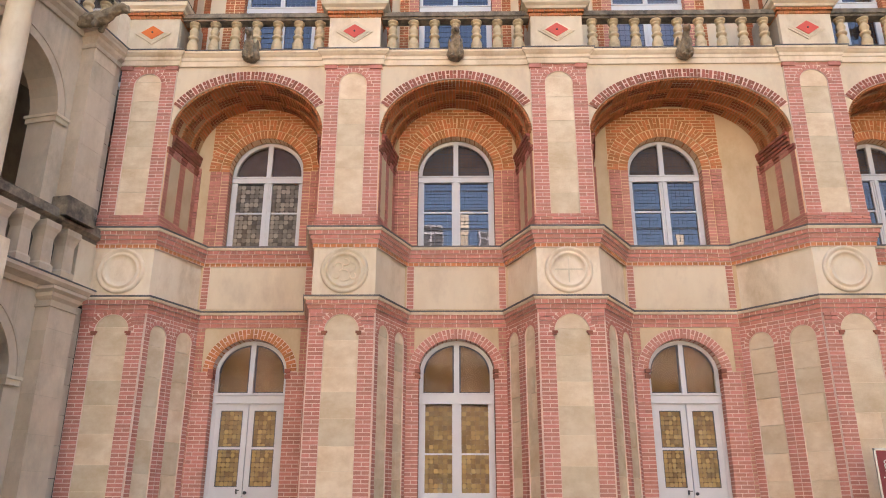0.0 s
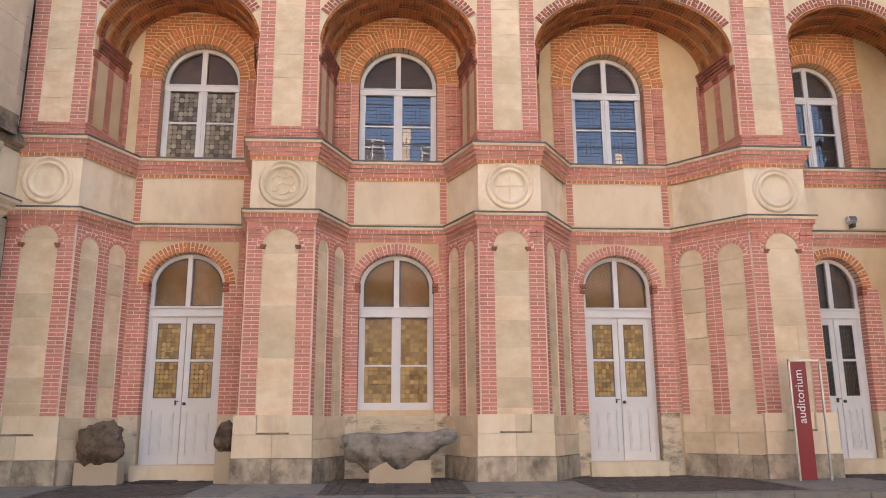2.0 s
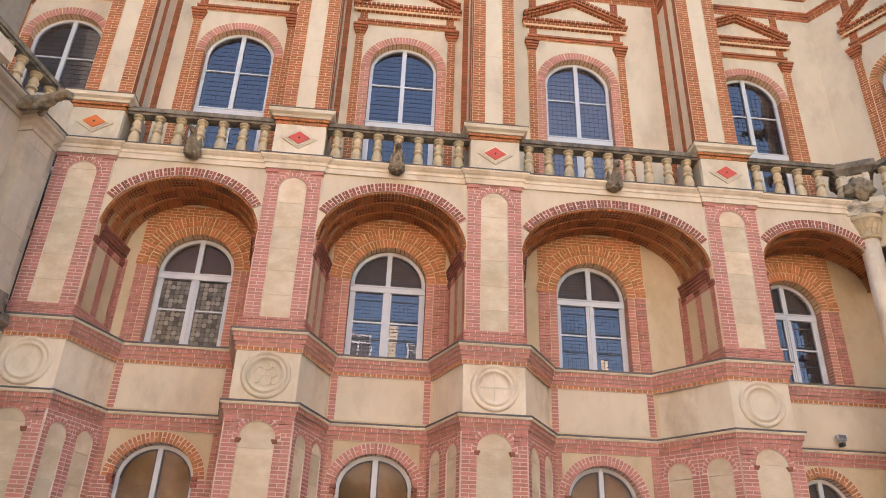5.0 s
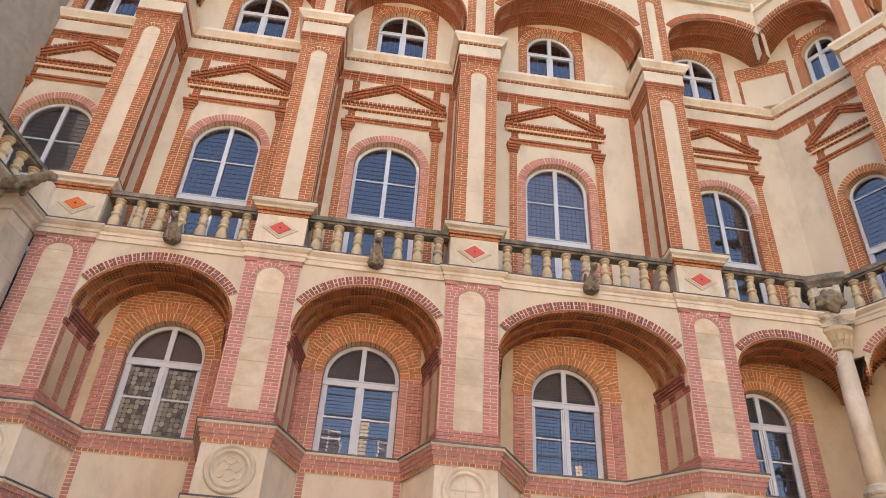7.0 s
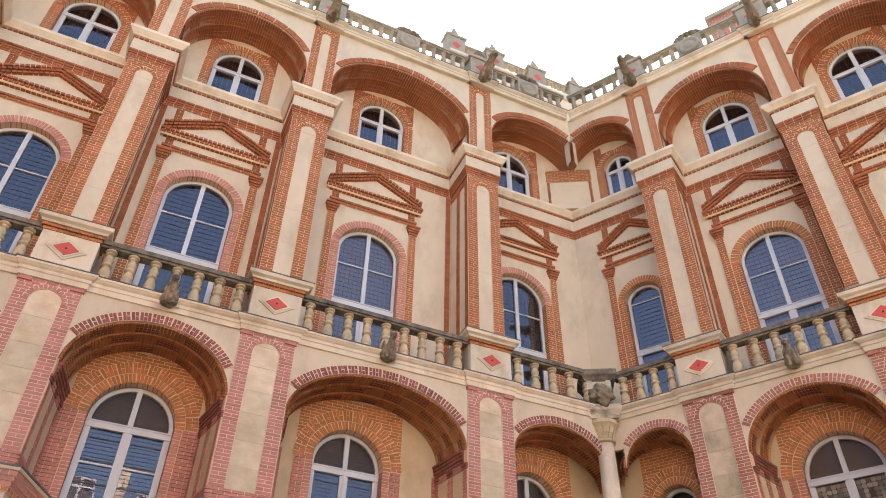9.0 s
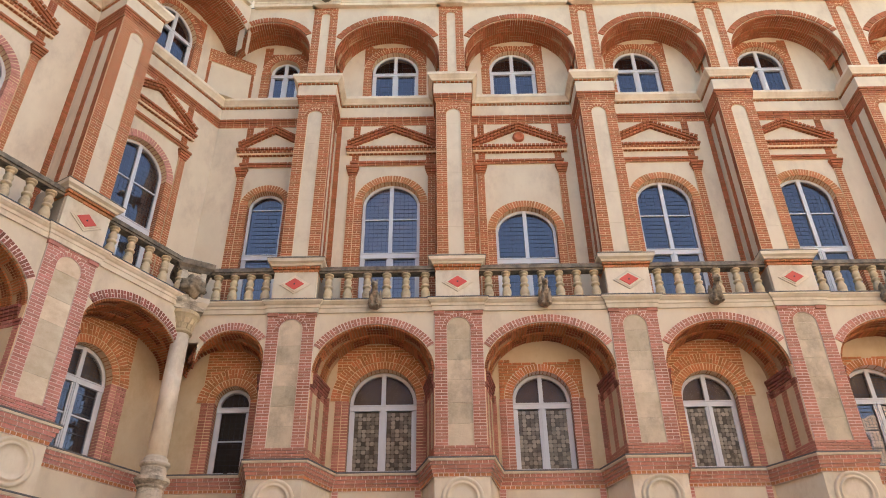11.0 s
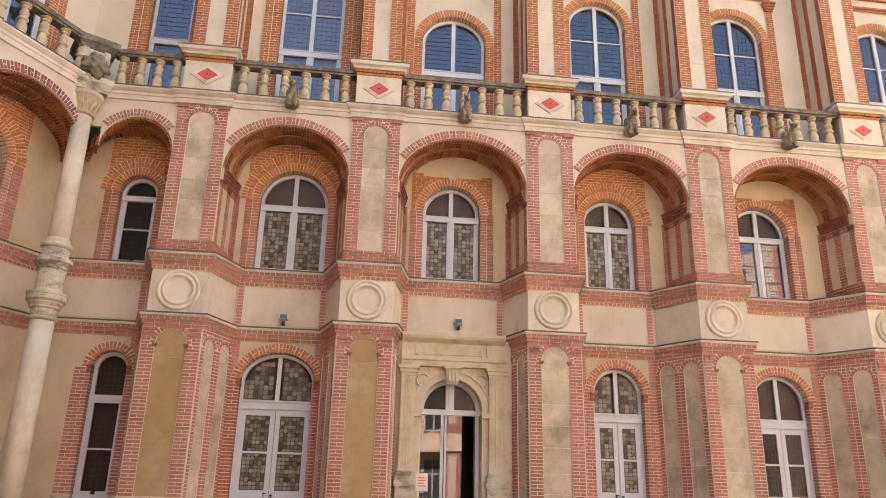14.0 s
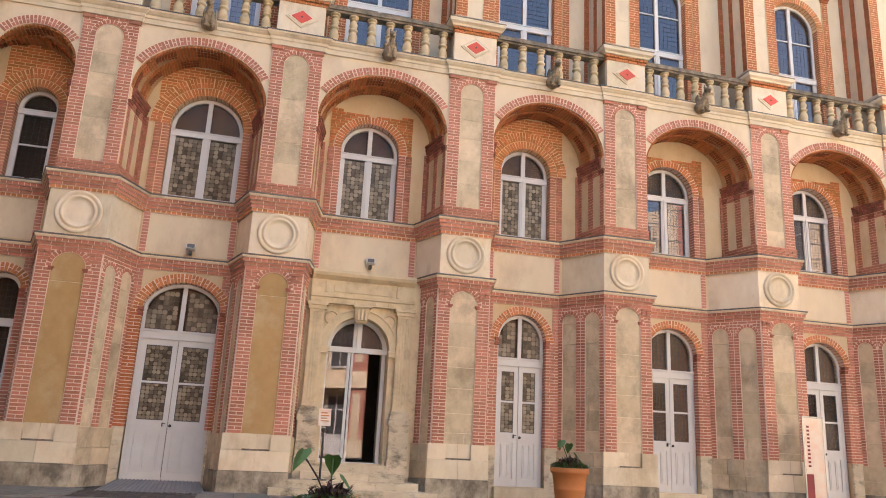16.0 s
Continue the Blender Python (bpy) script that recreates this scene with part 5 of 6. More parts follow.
BEAST = [beast_mesh(k) for k in range(3)]


def gargoyle(F, s, z, k, y=-.08, scale=1.05, tilt=.25, label="brown weathered stone gargoyle seated on the balcony cornice", shapes=GARG):
    ob = new("gargoyle", shapes[k % 3])
    ob.matrix_basis = Matrix((F["M"] @ T(s, y, z) @ RX(tilt) @ SC(scale, scale, scale)).tolist())
    tagged(ob, label, "gargoyle", "gargoyles")
    return ob


# ================= build both facades =================
for F in (A, B):
    cl = plan_line(F, .57, 0.0, straight)
    brick_cornice(F, cl, Z_C1, 1)
    brick_cornice(F, cl, Z_C2, 2)
    for i in range(len(F["piers"])):
        buttress(F, i)
    for k, b in enumerate(F["bays"]):
        bay(F, b, k)
    if "upper" in F:
        bay(F, F["upper"], 9)
    left, right = (-6.62, 10.1) if F is A else (-2.29, 21.5)
    ashlar_cornice(F, front_line(F, HP1 + .03, .05, left, right), Z_BALC, "cream moulded stone cornice of the balcony")
    for i, c in enumerate(F["piers"]):
        pedestal(F, c, .51, TILE_OR if F is A and i == 0 else TILE_RED)
        pilaster(F, c)
        if i:
            balustrade(F, F["piers"][i - 1] + .53, c - .53, Z_FLOOR2, .1, BAL, .70, LICHEN, "cream stone balustrade with turned balusters and blackened rail")
            gargoyle(F, (F["piers"][i - 1] + c) / 2, 9.44, i, -.14, .88, .2, shapes=BEAST)
    c3 = plan_line(F, HP2 + .02, .06, inner_of(F, HP2 + .02, 0.0), True)
    attic_cornice(F, c3, Z_C3)
balustrade(A, 7.5, 9.85, Z_FLOOR2, .1, BAL, .70, LICHEN, "cream stone balustrade with turned balusters and blackened rail")
balustrade(B, -2.05, -.5, Z_FLOOR2, .1, BAL, .70, LICHEN, "cream stone balustrade with turned balusters and blackened rail")


# ================= corner pier of the attic =================
pc = thing("corner_pier", world_at(MA, 10.3, 1.0, Z_F3 + .6), "pale plaster corner pier with a brick cap under the meeting vaults", "pier", kind="structure")
pa, pb, pk = world_at(MA, 9.78, A["D"] + .05, 0), world_at(MB, -2.12, B["D"] + .05, 0), world_at(MA, 10.63, A["D"] + .3, 0)
S, L = face(I4, pa[:2], pb[:2])
g = Geo()
g.prism([pa[:2], pb[:2], pk[:2]], Z_F3 - .05, 18.55)
part("core", g, PLASTER_HI, pc)
pieces("brick", courses(0, L, 18.1, 18.6, .03) + courses(0, .16, Z_F3, 18.1, .02) + courses(L - .16, L, Z_F3, 18.1, .02), S, BRICK_RED, pc, False)
g = Geo(S)
g.box(0, L, -.024, .0, 18.1, 18.6)
part("mortar", g, MORTAR_DK, pc)

# ================= roof edge =================
def roof_edge(F, left, right):
    M = F["M"]
    ashlar_cornice(F, front_line(F, HP3 + .03, .05, left, right), Z_TOP, "cream moulded stone cornice below the roof", .9)
    z = Z_TOP + .30
    for i, c in enumerate(F["piers"]):
        top = thing("pedestal", world_at(M, c, .1, z), "grey weathered stone roof pedestal with a carved finial", "pedestal", "pedestals of the roof edge")
        g = Geo(M)
        g.box(c - .4, c + .4, -.1, .35, z, z + .86)
        g.box(c - .46, c + .46, -.16, .4, z + .86, z + .98)
        part("block", g, STONE_GREY, top)
        g = Geo(M)
        g.lathe([(.2, z + .98), (.16, z + 1.02), (.1, z + 1.08), (.22, z + 1.2), (.24, z + 1.3), (.15, z + 1.42), (.1, z + 1.46), (.12, z + 1.54), (.02, z + 1.65)], (c, .12))
        part("finial", g, LICHEN, top, "blackened carved finial", smooth=True)
        g = Geo(M)
        g.add([(c - .22, -.115, z + .45), (c, -.115, z + .27), (c + .22, -.115, z + .45), (c, -.115, z + .63), (c - .22, -.09, z + .45), (c, -.09, z + .27), (c + .22, -.09, z + .45), (c, -.09, z + .63)], [[0, 1, 2, 3], [0, 4, 5, 1], [1, 5, 6, 2], [2, 6, 7, 3], [3, 7, 4, 0]])
        part("tile", g, TILE_RED, top, "faded coral diamond tile")
        gargoyle(F, c, z - .05, i, -.2, 1.25, -.12, "long blackened stone gargoyle under the roof edge")
    edges = [left] + [x for c in F["piers"] for x in (c - .42, c + .42)] + [right]
    for a, b in zip(edges[::2], edges[1::2]):
        if b - a < .5:
            continue
        m = (a + b) / 2
        if b - a > 2.2:
            balustrade(F, a, m - .38, z, .12, BAL_TOP, .72, STONE_GREY, "grey stone balustrade at the roof edge", .36)
            balustrade(F, m + .38, b, z, .12, BAL_TOP, .72, STONE_GREY, "grey stone balustrade at the roof edge", .36)
            top = thing("carved_crest", world_at(M, m, .1, z), "grey carved stone crest in a wreath on the roof edge", "carving", "crests of the roof edge")
            g = Geo(M)
            g.box(m - .38, m + .38, .02, .24, z, z + .94)
            part("block", g, STONE_GREY, top)
            g = Geo(M)
            g.disc_prof([(.34, .03), (.33, -.05), (.27, -.09), (.22, -.05), (.2, -.02), (.14, -.06), (.08, -.09), (.02, -.07)], m, z + .5, 20)
            part("wreath", g, STONE_GREY, top, smooth=True)
            g = Geo(M)
            for q in range(7):
                an = math.pi * (q + .5) / 7
                g.lathe([(.03, 0), (.1, .06), (.11, .12), (.05, .19), (.01, .21)], seg=8, M=M @ T(m - .36 * math.cos(an), .12, z + .9 + .22 * math.sin(an)) @ RX(0))
            part("crown", g, LICHEN, top, smooth=True)
        else:
            balustrade(F, a, b, z, .12, BAL_TOP, .72, STONE_GREY, "grey stone balustrade at the roof edge", .36)


roof_edge(A, -10.4, 10.05)
roof_edge(B, -2.2, 21.5)

# ================= upper terrace and chimney behind the corner =================
ut = thing("upper_terrace", world_at(MA, 10, 2.7, 20.7), "pale hazy stone upper terrace wall with coral diamond tiles", "terrace")
g = Geo(MA)
g.box(7.0, 14.0, 2.6, 3.2, 20.6, 25.1)
part("wall", g, STONE, ut)
g = Geo(MA)
g.sweep([(7.0, 2.6), (14.0, 2.6)], [(-.1, 25.0), (.1, 25.02), (.18, 25.15), (.18, 25.25), (-.4, 25.3)])
part("cornice", g, STONE, ut)
for c in (7.3, 9.0, 10.9, 12.8):
    g = Geo(MA)
    g.box(c - .38, c + .38, 2.55, 3.0, 25.25, 26.25)
    g.box(c - .44, c + .44, 2.5, 3.05, 26.25, 26.38)
    g.lathe([(.2, 26.38), (.12, 26.5), (.2, 26.62), (.16, 26.8), (.05, 26.95), (.08, 27.05), (.01, 27.2)], (c, 2.78))
    part("pedestal", g, STONE_GREY, ut)
    g = Geo(MA)
    g.add([(c - .2, 2.53, 25.75), (c, 2.53, 25.55), (c + .2, 2.53, 25.75), (c, 2.53, 25.95)], [[0, 1, 2, 3]])
    part("tile", g, TILE_RED, ut, "coral diamond tile")
for a, b in ((7.7, 8.6), (9.4, 10.5), (11.3, 12.4)):
    balustrade(A, a, b, 25.25, 2.78, BAL_TOP, .72, STONE_GREY, "grey stone balustrade of the upper terrace", .3)
ch = thing("chimney", world_at(MB, 3.0, 2.6, 20.7), "rose brick chimney stack with a stone cap behind the roof edge", "chimney")
g = Geo(MB)
g.box(2.55, 3.6, 2.4, 3.3, 20.6, 24.7)
part("core", g, MORTAR, ch)
pieces("brick", courses(2.55, 3.6, 22.6, 24.7, .01), MB @ T(0, 2.4, 0), BRICK, ch, False)
pieces("brick", courses(0, .9, 22.6, 24.7, .01), MB @ T(2.55, 3.3, 0) @ RZ(-math.pi / 2), BRICK, ch, False)
g = Geo(MB)
g.box(2.45, 3.7, 2.3, 3.4, 24.7, 24.9)
part("cap", g, STONE_GREY, ch)

# ================= unseen shell that keeps light out behind the facades ===
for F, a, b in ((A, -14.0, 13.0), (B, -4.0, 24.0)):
    sh = thing("wall_%s_rear" % F["name"], world_at(F["M"], a, 6, 0), "unseen dark shell with a slate roof that shuts light out behind the facade", "building", kind="structure")
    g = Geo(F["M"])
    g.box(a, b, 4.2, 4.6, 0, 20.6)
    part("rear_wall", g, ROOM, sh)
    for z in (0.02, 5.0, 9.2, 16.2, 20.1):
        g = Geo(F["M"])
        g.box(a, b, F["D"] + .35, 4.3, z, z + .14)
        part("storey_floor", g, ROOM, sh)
    # added slab that closes the shell against the sky's light
    g = Geo(F["M"])
    g.box(a, b, .6, 4.8, 20.5, 20.75)
    part("roof", g, SLATE, sh)

# ================= corner column =================
col = thing("column", (10.1, 12.9, 0), "slender cream stone corner column with a carved capital", "column")
CX, CY = 9.92, 12.97
g = Geo()
g.lathe([(.33, 0), (.33, .35), (.30, .4), (.32, .47), (.27, .55), (.26, .62)], (CX, CY), 20)
part("base", g, STONE, col, smooth=False)
g = Geo()
g.lathe([(.235, .6), (.232, 2.4), (.222, 4.32)], (CX, CY), 24)
part("shaft", g, STONE, col, smooth=True)
g = Geo()
g.lathe([(.235, 4.28), (.27, 4.31), (.27, 4.34), (.245, 4.36), (.245, 4.50), (.28, 4.53), (.28, 4.56), (.32, 4.62), (.32, 4.64), (.37, 4.68), (.37, 4.77), (.38, 4.78), (.38, 4.83), (.27, 4.85), (.255, 4.9), (.25, 5.30), (.28, 5.33), (.28, 5.37), (.33, 5.43), (.35, 5.45), (.35, 5.52), (.27, 5.54), (.255, 5.58), (.255, 5.74), (.29, 5.77), (.305, 5.81), (.29, 5.85), (.24, 5.87), (.24, 5.93), (.205, 5.97)], (CX, CY), 24)
part("ring_moulding", g, STONE_WET, col, smooth=False)
g = Geo()
g.lathe([(.205, 5.95), (.20, 7.2), (.185, 8.76)], (CX, CY), 24)
part("shaft", g, STONE, col, smooth=True)
g = Geo()
g.lathe([(.19, 8.74), (.24, 8.77), (.24, 8.81), (.2, 8.84), (.22, 8.95), (.26, 9.05), (.31, 9.14), (.34, 9.18), (.34, 9.26), (.3, 9.28)], (CX, CY), 20)
for q in range(12):
    a = math.pi * q / 6
    for zz, rr in ((8.84, .22), (8.97, .25)):
        g.unit(T(CX + rr * math.cos(a + zz), CY + rr * math.sin(a + zz), zz + .06) @ RZ(a + zz) @ RY(.35) @ SC(.045, .08, .12))
part("capital", g, STONE_BAL, col, "carved leaf capital")
cp = thing("corner_pedestal", (10.1, 12.95, Z_FLOOR2), "dark weathered stone corner pedestal with a carved lion mask", "pedestal")
MC = T(CX + .06, CY + .1, 0) @ RZ(-.512)
ring_ = [(-.3, .45), (-.3, -.3), (.3, -.3), (.3, .45)]
g = Geo(MC)
g.box(-.29, .29, -.29, .45, 9.28, 10.4)
part("block", g, STONE_WET, cp)
for sx in (-1, 1):
    g = Geo(MC)
    g.box(sx * .22 - .06, sx * .22 + .06, -.33, -.29, 9.7, 10.3)
    part("side_strip", g, STONE_WET, cp)
g = Geo(MC)
g.sweep(ring_, [(-.05, 9.28), (.06, 9.3), (.08, 9.4), (.13, 9.5), (.14, 9.62), (-.05, 9.66)])
part("base_moulding", g, STONE_WET, cp)
g = Geo(MC)
g.sweep(ring_, [(-.05, 10.28), (.03, 10.3), (.06, 10.36), (.13, 10.42), (.14, 10.54), (.10, 10.58), (-.4, 10.62)])
part("cap", g, LICHEN, cp, "blackened moulded cap")
# ================= ground =================
gr = thing("ground", (0, 0, -.16), "dark worn courtyard paving with a stone kerb", "ground", kind="structure")
g = Geo()
g.box(-400, 400, -400, 400, -.4, -.16)
part("paving", g, PAVE, gr)


def terrace_poly(off):
    """The raised strip along both facades, bounded by a kerb."""
    ya = 12.9 - off
    n = np.array([.856, .517])
    p = np.array([11.3, 11.0]) - n * off
    # where both kerb lines meet
    s = (p[1] - ya) / .856
    corner = (p[0] + .517 * s, ya)
    far = p + np.array([.517, -.856]) * 30
    return (-30, ya), corner, tuple(far)


KA, KC, KB = terrace_poly(2.2)
g = Geo()
g.add([(*KA, -.005), (*KC, -.005), (*KB, -.005), (40, -10, -.005), (40, 20, -.005), (-30, 20, -.005)], [[0, 1, 2, 3, 4, 5]])
tr = part("pavement", g, SETT, None, "dark sett pavement along the facades")
tagged(tr, category="pavement", kind="structure")
kerb = thing("kerb", (KC[0], KC[1], -.16), "worn grey stone kerb along the pavement", "kerb", kind="structure")
for p, q in ((KA, KC), (KC, KB)):
    S, L = face(I4, p, q)
    n = int(L / 1.1)
    pieces("kerb_stone", [T(L * (k + .5) / n, .15, -.09) @ SC(L / n - .012, .32, .2 + .004 * (k % 3)) for k in range(n)], S, KERB, kerb, True)
st_ = thing("setts", (0, 12, 0), "small dark stone setts of the pavement", "setts", kind="stuff")
for F, a0_, a1_ in ((A, -9.0, 9.6), (B, -1.6, 21.0)):
    rs = random.Random(7)
    L = []
    for i in range(int((a1_ - a0_) / .13)):
        for j in range(18):
            L.append(T(a0_ + (i + .5) * .13, -1.84 + j * .155 + .077 * (i % 2), -.002 + rs.uniform(-.004, .004)) @ SC(.115, .138, .02))
    g = Geo(F["M"])
    g.units(L)
    part("sett_rows", g, SETT, st_, kind="stuff")
flag = thing("flagstones", (0, 12.2, 0), "pale worn stone slabs before the buttresses", "paving", kind="structure")
for F in (A, B):
    for c in F["piers"]:
        pieces("slab", [T(c - .62 + .62 * k, -.95, .0) @ SC(.61, 1.75 if k != 1 else 1.9, .05) for k in range(3)], F["M"], KERB, flag, True)

# ================= enclosing walls of the courtyard =================
def far_wall(name, p, q, h=20.5):
    S, L = face(I4, p, q)
    w = thing(name, ((p[0] + q[0]) / 2, (p[1] + q[1]) / 2, 0), "sunlit plaster and brick wall across the courtyard", "wall", kind="structure")
    n = int(L / 4)
    dx = L / n
    g = Geo(S)
    g.box(0, L, 0, .5, 0, h)
    part("wall_face", g, PLASTER_HI, w)
    g = Geo(S)
    for k in range(n + 1):
        g.box(k * dx - .6, k * dx + .6, -.8, 0, 0, h)
    part("brick_piers", g, BRICK, w, kind="stuff")
    g = Geo(S)
    for k in range(n + 1):
        for z0, z1 in ((0, 1.1), (4.7, 5.5)):
            g.box(k * dx - .63, k * dx + .63, -.83, 0, z0, z1)
        for z0, z1 in ((1.1, 4.1), (6.1, 9.1), (10.6, 15.6), (17.2, 20)):
            g.box(k * dx - .3, k * dx + .3, -.82, -.78, z0, z1)
        g.disc_prof([(.43, -.83), (.41, -.88), (.37, -.87), (.33, -.84), (.3, -.87), (.02, -.85)], k * dx, 5.1, 20)
    part("stone_panels", g, STONE, w, kind="stuff")
    g = Geo(S)
    for k in range(n):
        x = k * dx + dx / 2
        for z0, z1 in ((1.3, 4), (5.8, 8.4), (10.8, 14.2), (17.3, 19)):
            for u in (-.8, -.05, .7):
                g.box(x + u, x + u + .1, -.07, .1, z0, z1)
            for z in (z0, z0 + (z1 - z0) * .62, z1 - .1):
                g.box(x - .8, x + .8, -.08, .1, z, z + .1)
        g.box(x - .8, x + .8, -.06, .1, .1, 1.4)
    part("white_frames", g, PAINT, w, kind="stuff")
    g = Geo(S)
    g.box(0, L, -.9, 0, 4.4, 4.8)
    g.box(0, L, -.9, 0, 9.4, 10.4)
    g.box(0, L, -.9, 0, 16.4, 17.0)
    part("ledges", g, STONE, w, kind="stuff")
    g = Geo(S)
    for k in range(n):
        for z0, z1 in ((1, 4), (5.8, 8.4), (10.8, 14.2), (17.3, 19)):
            g.box(k * dx + dx / 2 - .75, k * dx + dx / 2 + .75, -.03, .1, z0, z1)
    part("dark_windows", g, CAME, w, kind="stuff")


far_wall("wall_west", (-15.5, -16), (-10.5, 2), 18)
far_wall("wall_south", (28, -28), (-15.5, -14.5), 15)


# ================= stone portal =================
def portal():
    F, M, D, c = B, B["M"], B["D"], 5.76
    y = .62
    top = thing("portal", world_at(M, c, y, .6), "carved cream stone doorway with fluted pilasters and keystone", "doorway", kind="structure")
    z0, zs, hw, rise = .62, 2.95, .66, .68
    g = Geo(M)
    g.arched(4.42, 7.15, 0, 4.5, c, hw, z0, zs, rise, y, D - y + .1)
    part("stone_face", g, STONE_PORTAL, top)
    pieces("block", stones(4.66, c - .97, 1.55, 3.9, 0, .006, .4, .4, 3) + stones(c + .97, 6.9, 1.55, 3.9, 0, .006, .4, .4, 4), M @ T(0, y, 0), STONE_PORTAL, top, True)
    g = Geo(M)
    g.ring(c, zs, hw, rise, .15, y - .05, y)
    g.ring(c, zs, hw + .15, rise + .15, .04, y - .075, y)
    part("archivolt", g, STONE_PORTAL, top)
    for k in (-1, 1):
        x = c + k * .94
        g = Geo(M)
        g.box(x - .15, x + .15, y - .12, y, 1.72, 3.72)
        for q in range(5):
            g.box(x - .13 + q * .056, x - .10 + q * .056, y - .135, y - .12, 1.85, 3.66)
        part("fluted_pilaster", g, STONE_PORTAL, top)
        g = Geo(M)
        g.box(x - .2, x + .2, y - .2, y, .3, 1.42)
        g.box(x - .23, x + .23, y - .23, y, 1.42, 1.55)
        g.box(x - .2, x + .2, y - .18, y, 1.55, 1.66)
        g.box(x - .17, x + .17, y - .15, y, 1.66, 1.72)
        g.box(x - .22, x + .22, y - .22, y, .3, .72)
        part("pilaster_base", g, STONE_WET, top)
        g = Geo(M)
        g.box(x - .16, x + .16, y - .14, y, 3.66, 3.72)
        g.box(x - .19, x + .19, y - .17, y, 3.72, 3.80)
        g.box(x - .22, x + .22, y - .2, y, 3.80, 3.87)
        part("pilaster_capital", g, STONE_PORTAL, top)
        g = Geo(M)
        g.disc_prof([(.15, y), (.15, y - .035), (.13, y - .045), (.115, y - .02), (.02, y - .022)], c + k * .62, 3.58, 20)
        part("roundel", g, STONE_PORTAL, top)
        g = Geo(M)
        g.box(c + k * (hw + .09) - .11, c + k * (hw + .09) + .11, y - .1, y, zs - .13, zs)
        g.box(c + k * (hw + .09) - .13, c + k * (hw + .09) + .13, y - .12, y, zs - .04, zs)
        part("impost", g, STONE_PORTAL, top)
    g = Geo(M)
    pts = [(c - .12, y - .1, 3.5), (c + .12, y - .1, 3.5), (c + .17, y - .22, 3.86), (c - .17, y - .22, 3.86), (c - .12, y, 3.5), (c + .12, y, 3.5), (c + .17, y, 3.86), (c - .17, y, 3.86)]
    g.add(pts, [[0, 1, 2, 3], [0, 4, 5, 1], [1, 5, 6, 2], [2, 6, 7, 3], [3, 7, 4, 0]])
    g.box(c - .19, c + .19, y - .25, y, 3.82, 3.88)
    for q in range(3):
        g.box(c - .09 + q * .075, c - .05 + q * .075, y - .2, y - .1, 3.55, 3.82)
    part("keystone", g, STONE_PORTAL, top, "carved scroll keystone")
    g = Geo(M)
    g.sweep([(4.66, y), (6.90, y)], [(-.05, 3.87), (.12, 3.87), (.13, 3.98), (.16, 4.0), (.17, 4.06), (.05, 4.08), (.05, 4.38), (.09, 4.41), (.17, 4.46), (.2, 4.52), (.2, 4.58), (-.1, 4.6)])
    part("entablature", g, STONE_PORTAL, top)
    g = Geo(M)
    g.box(c - .62, c + .62, y - .075, y - .04, 4.13, 4.34)
    g.box(c - .8, c - .74, y - .09, y - .04, 4.11, 4.36)
    g.box(c + .74, c + .8, y - .09, y - .04, 4.11, 4.36)
    for q in range(6):
        for r in range(4):
            g.box(c - 1.0 + q * .39 + r * .035, c - .98 + q * .39 + r * .035, y - .15, y - .1, 3.9, 3.955)
    part("inscription_panel", g, STONE_PORTAL, top)
    # door set
    d = thing("door_90", world_at(M, c, D, .6), "open glazed sliding door below a white fanlight", "door", kind="structure")
    Y = y + .25
    g = Geo(M)
    g.ring(c, zs + .02, hw - .1, rise - .1, .1, Y, Y + .08)
    g.box(c - hw, c + hw, Y - .02, Y + .08, zs - .05, zs + .06)
    g.box(c - .09, c + .09, Y, Y + .08, zs, zs + rise - .03)
    g.box(c - .02, c + .02, Y - .03, Y, zs, zs + rise - .03)
    part("fanlight_frame", g, PAINT, d)
    g = Geo(M)
    arch_sheet(g, c, hw - .08, zs + .05, zs + .05, rise - .1, Y + .05)
    part("fanlight_pane", g, GLASS_OLD, d).visible_shadow = False
    cames(M, d, c, hw - .1, zs + .05, zs + .05, rise - .12, Y + .04, .1, .11)
    g = Geo(M)
    for x0, x1 in ((c - hw, c - hw + .05), (c - .18, c - .12), (c - .1, c - .06), (c + hw - .1, c + hw - .02)):
        g.box(x0, x1, Y + .02, Y + .07, z0, zs - .04)
    g.box(c - hw, c - .1, Y + .02, Y + .07, z0, z0 + .07)
    g.box(c - hw, c + hw, Y + .0, Y + .1, z0 - .02, z0 + .02)
    part("door_frame", g, PAINT, d)
    for x0, x1 in ((c - hw + .05, c - .18), (c - .06, c + .28)):
        g = Geo(M)
        g.box(x0, x1, Y + .04, Y + .048, z0 + .07, zs - .05)
        part("pane", g, GLASS_CLEAR, d).visible_shadow = False
    g = Geo(M)
    g.box(c - 1.0, c + 1.2, D + .5, D + 3.0, z0 - .14, z0 - .03)
    part("sill_floor", g, KERB, d)
    # steps
    st = thing("steps", world_at(M, c, 0, 0), "worn pale stone steps before the doorway", "steps")
    for k, (y0, z, w) in enumerate(((-.42, .0, 1.62), (-.12, .15, 1.3), (.16, .30, 1.02), (.38, .45, .75))):
        g = Geo(M)
        L = 2 * w
        for q in range(3):
            g.box(c - w + L * q / 3 + .003, c - w + L * (q + 1) / 3 - .003, y0, y + .35, z, z + .15)
        part("step", g, STONE_WET, st)


portal()

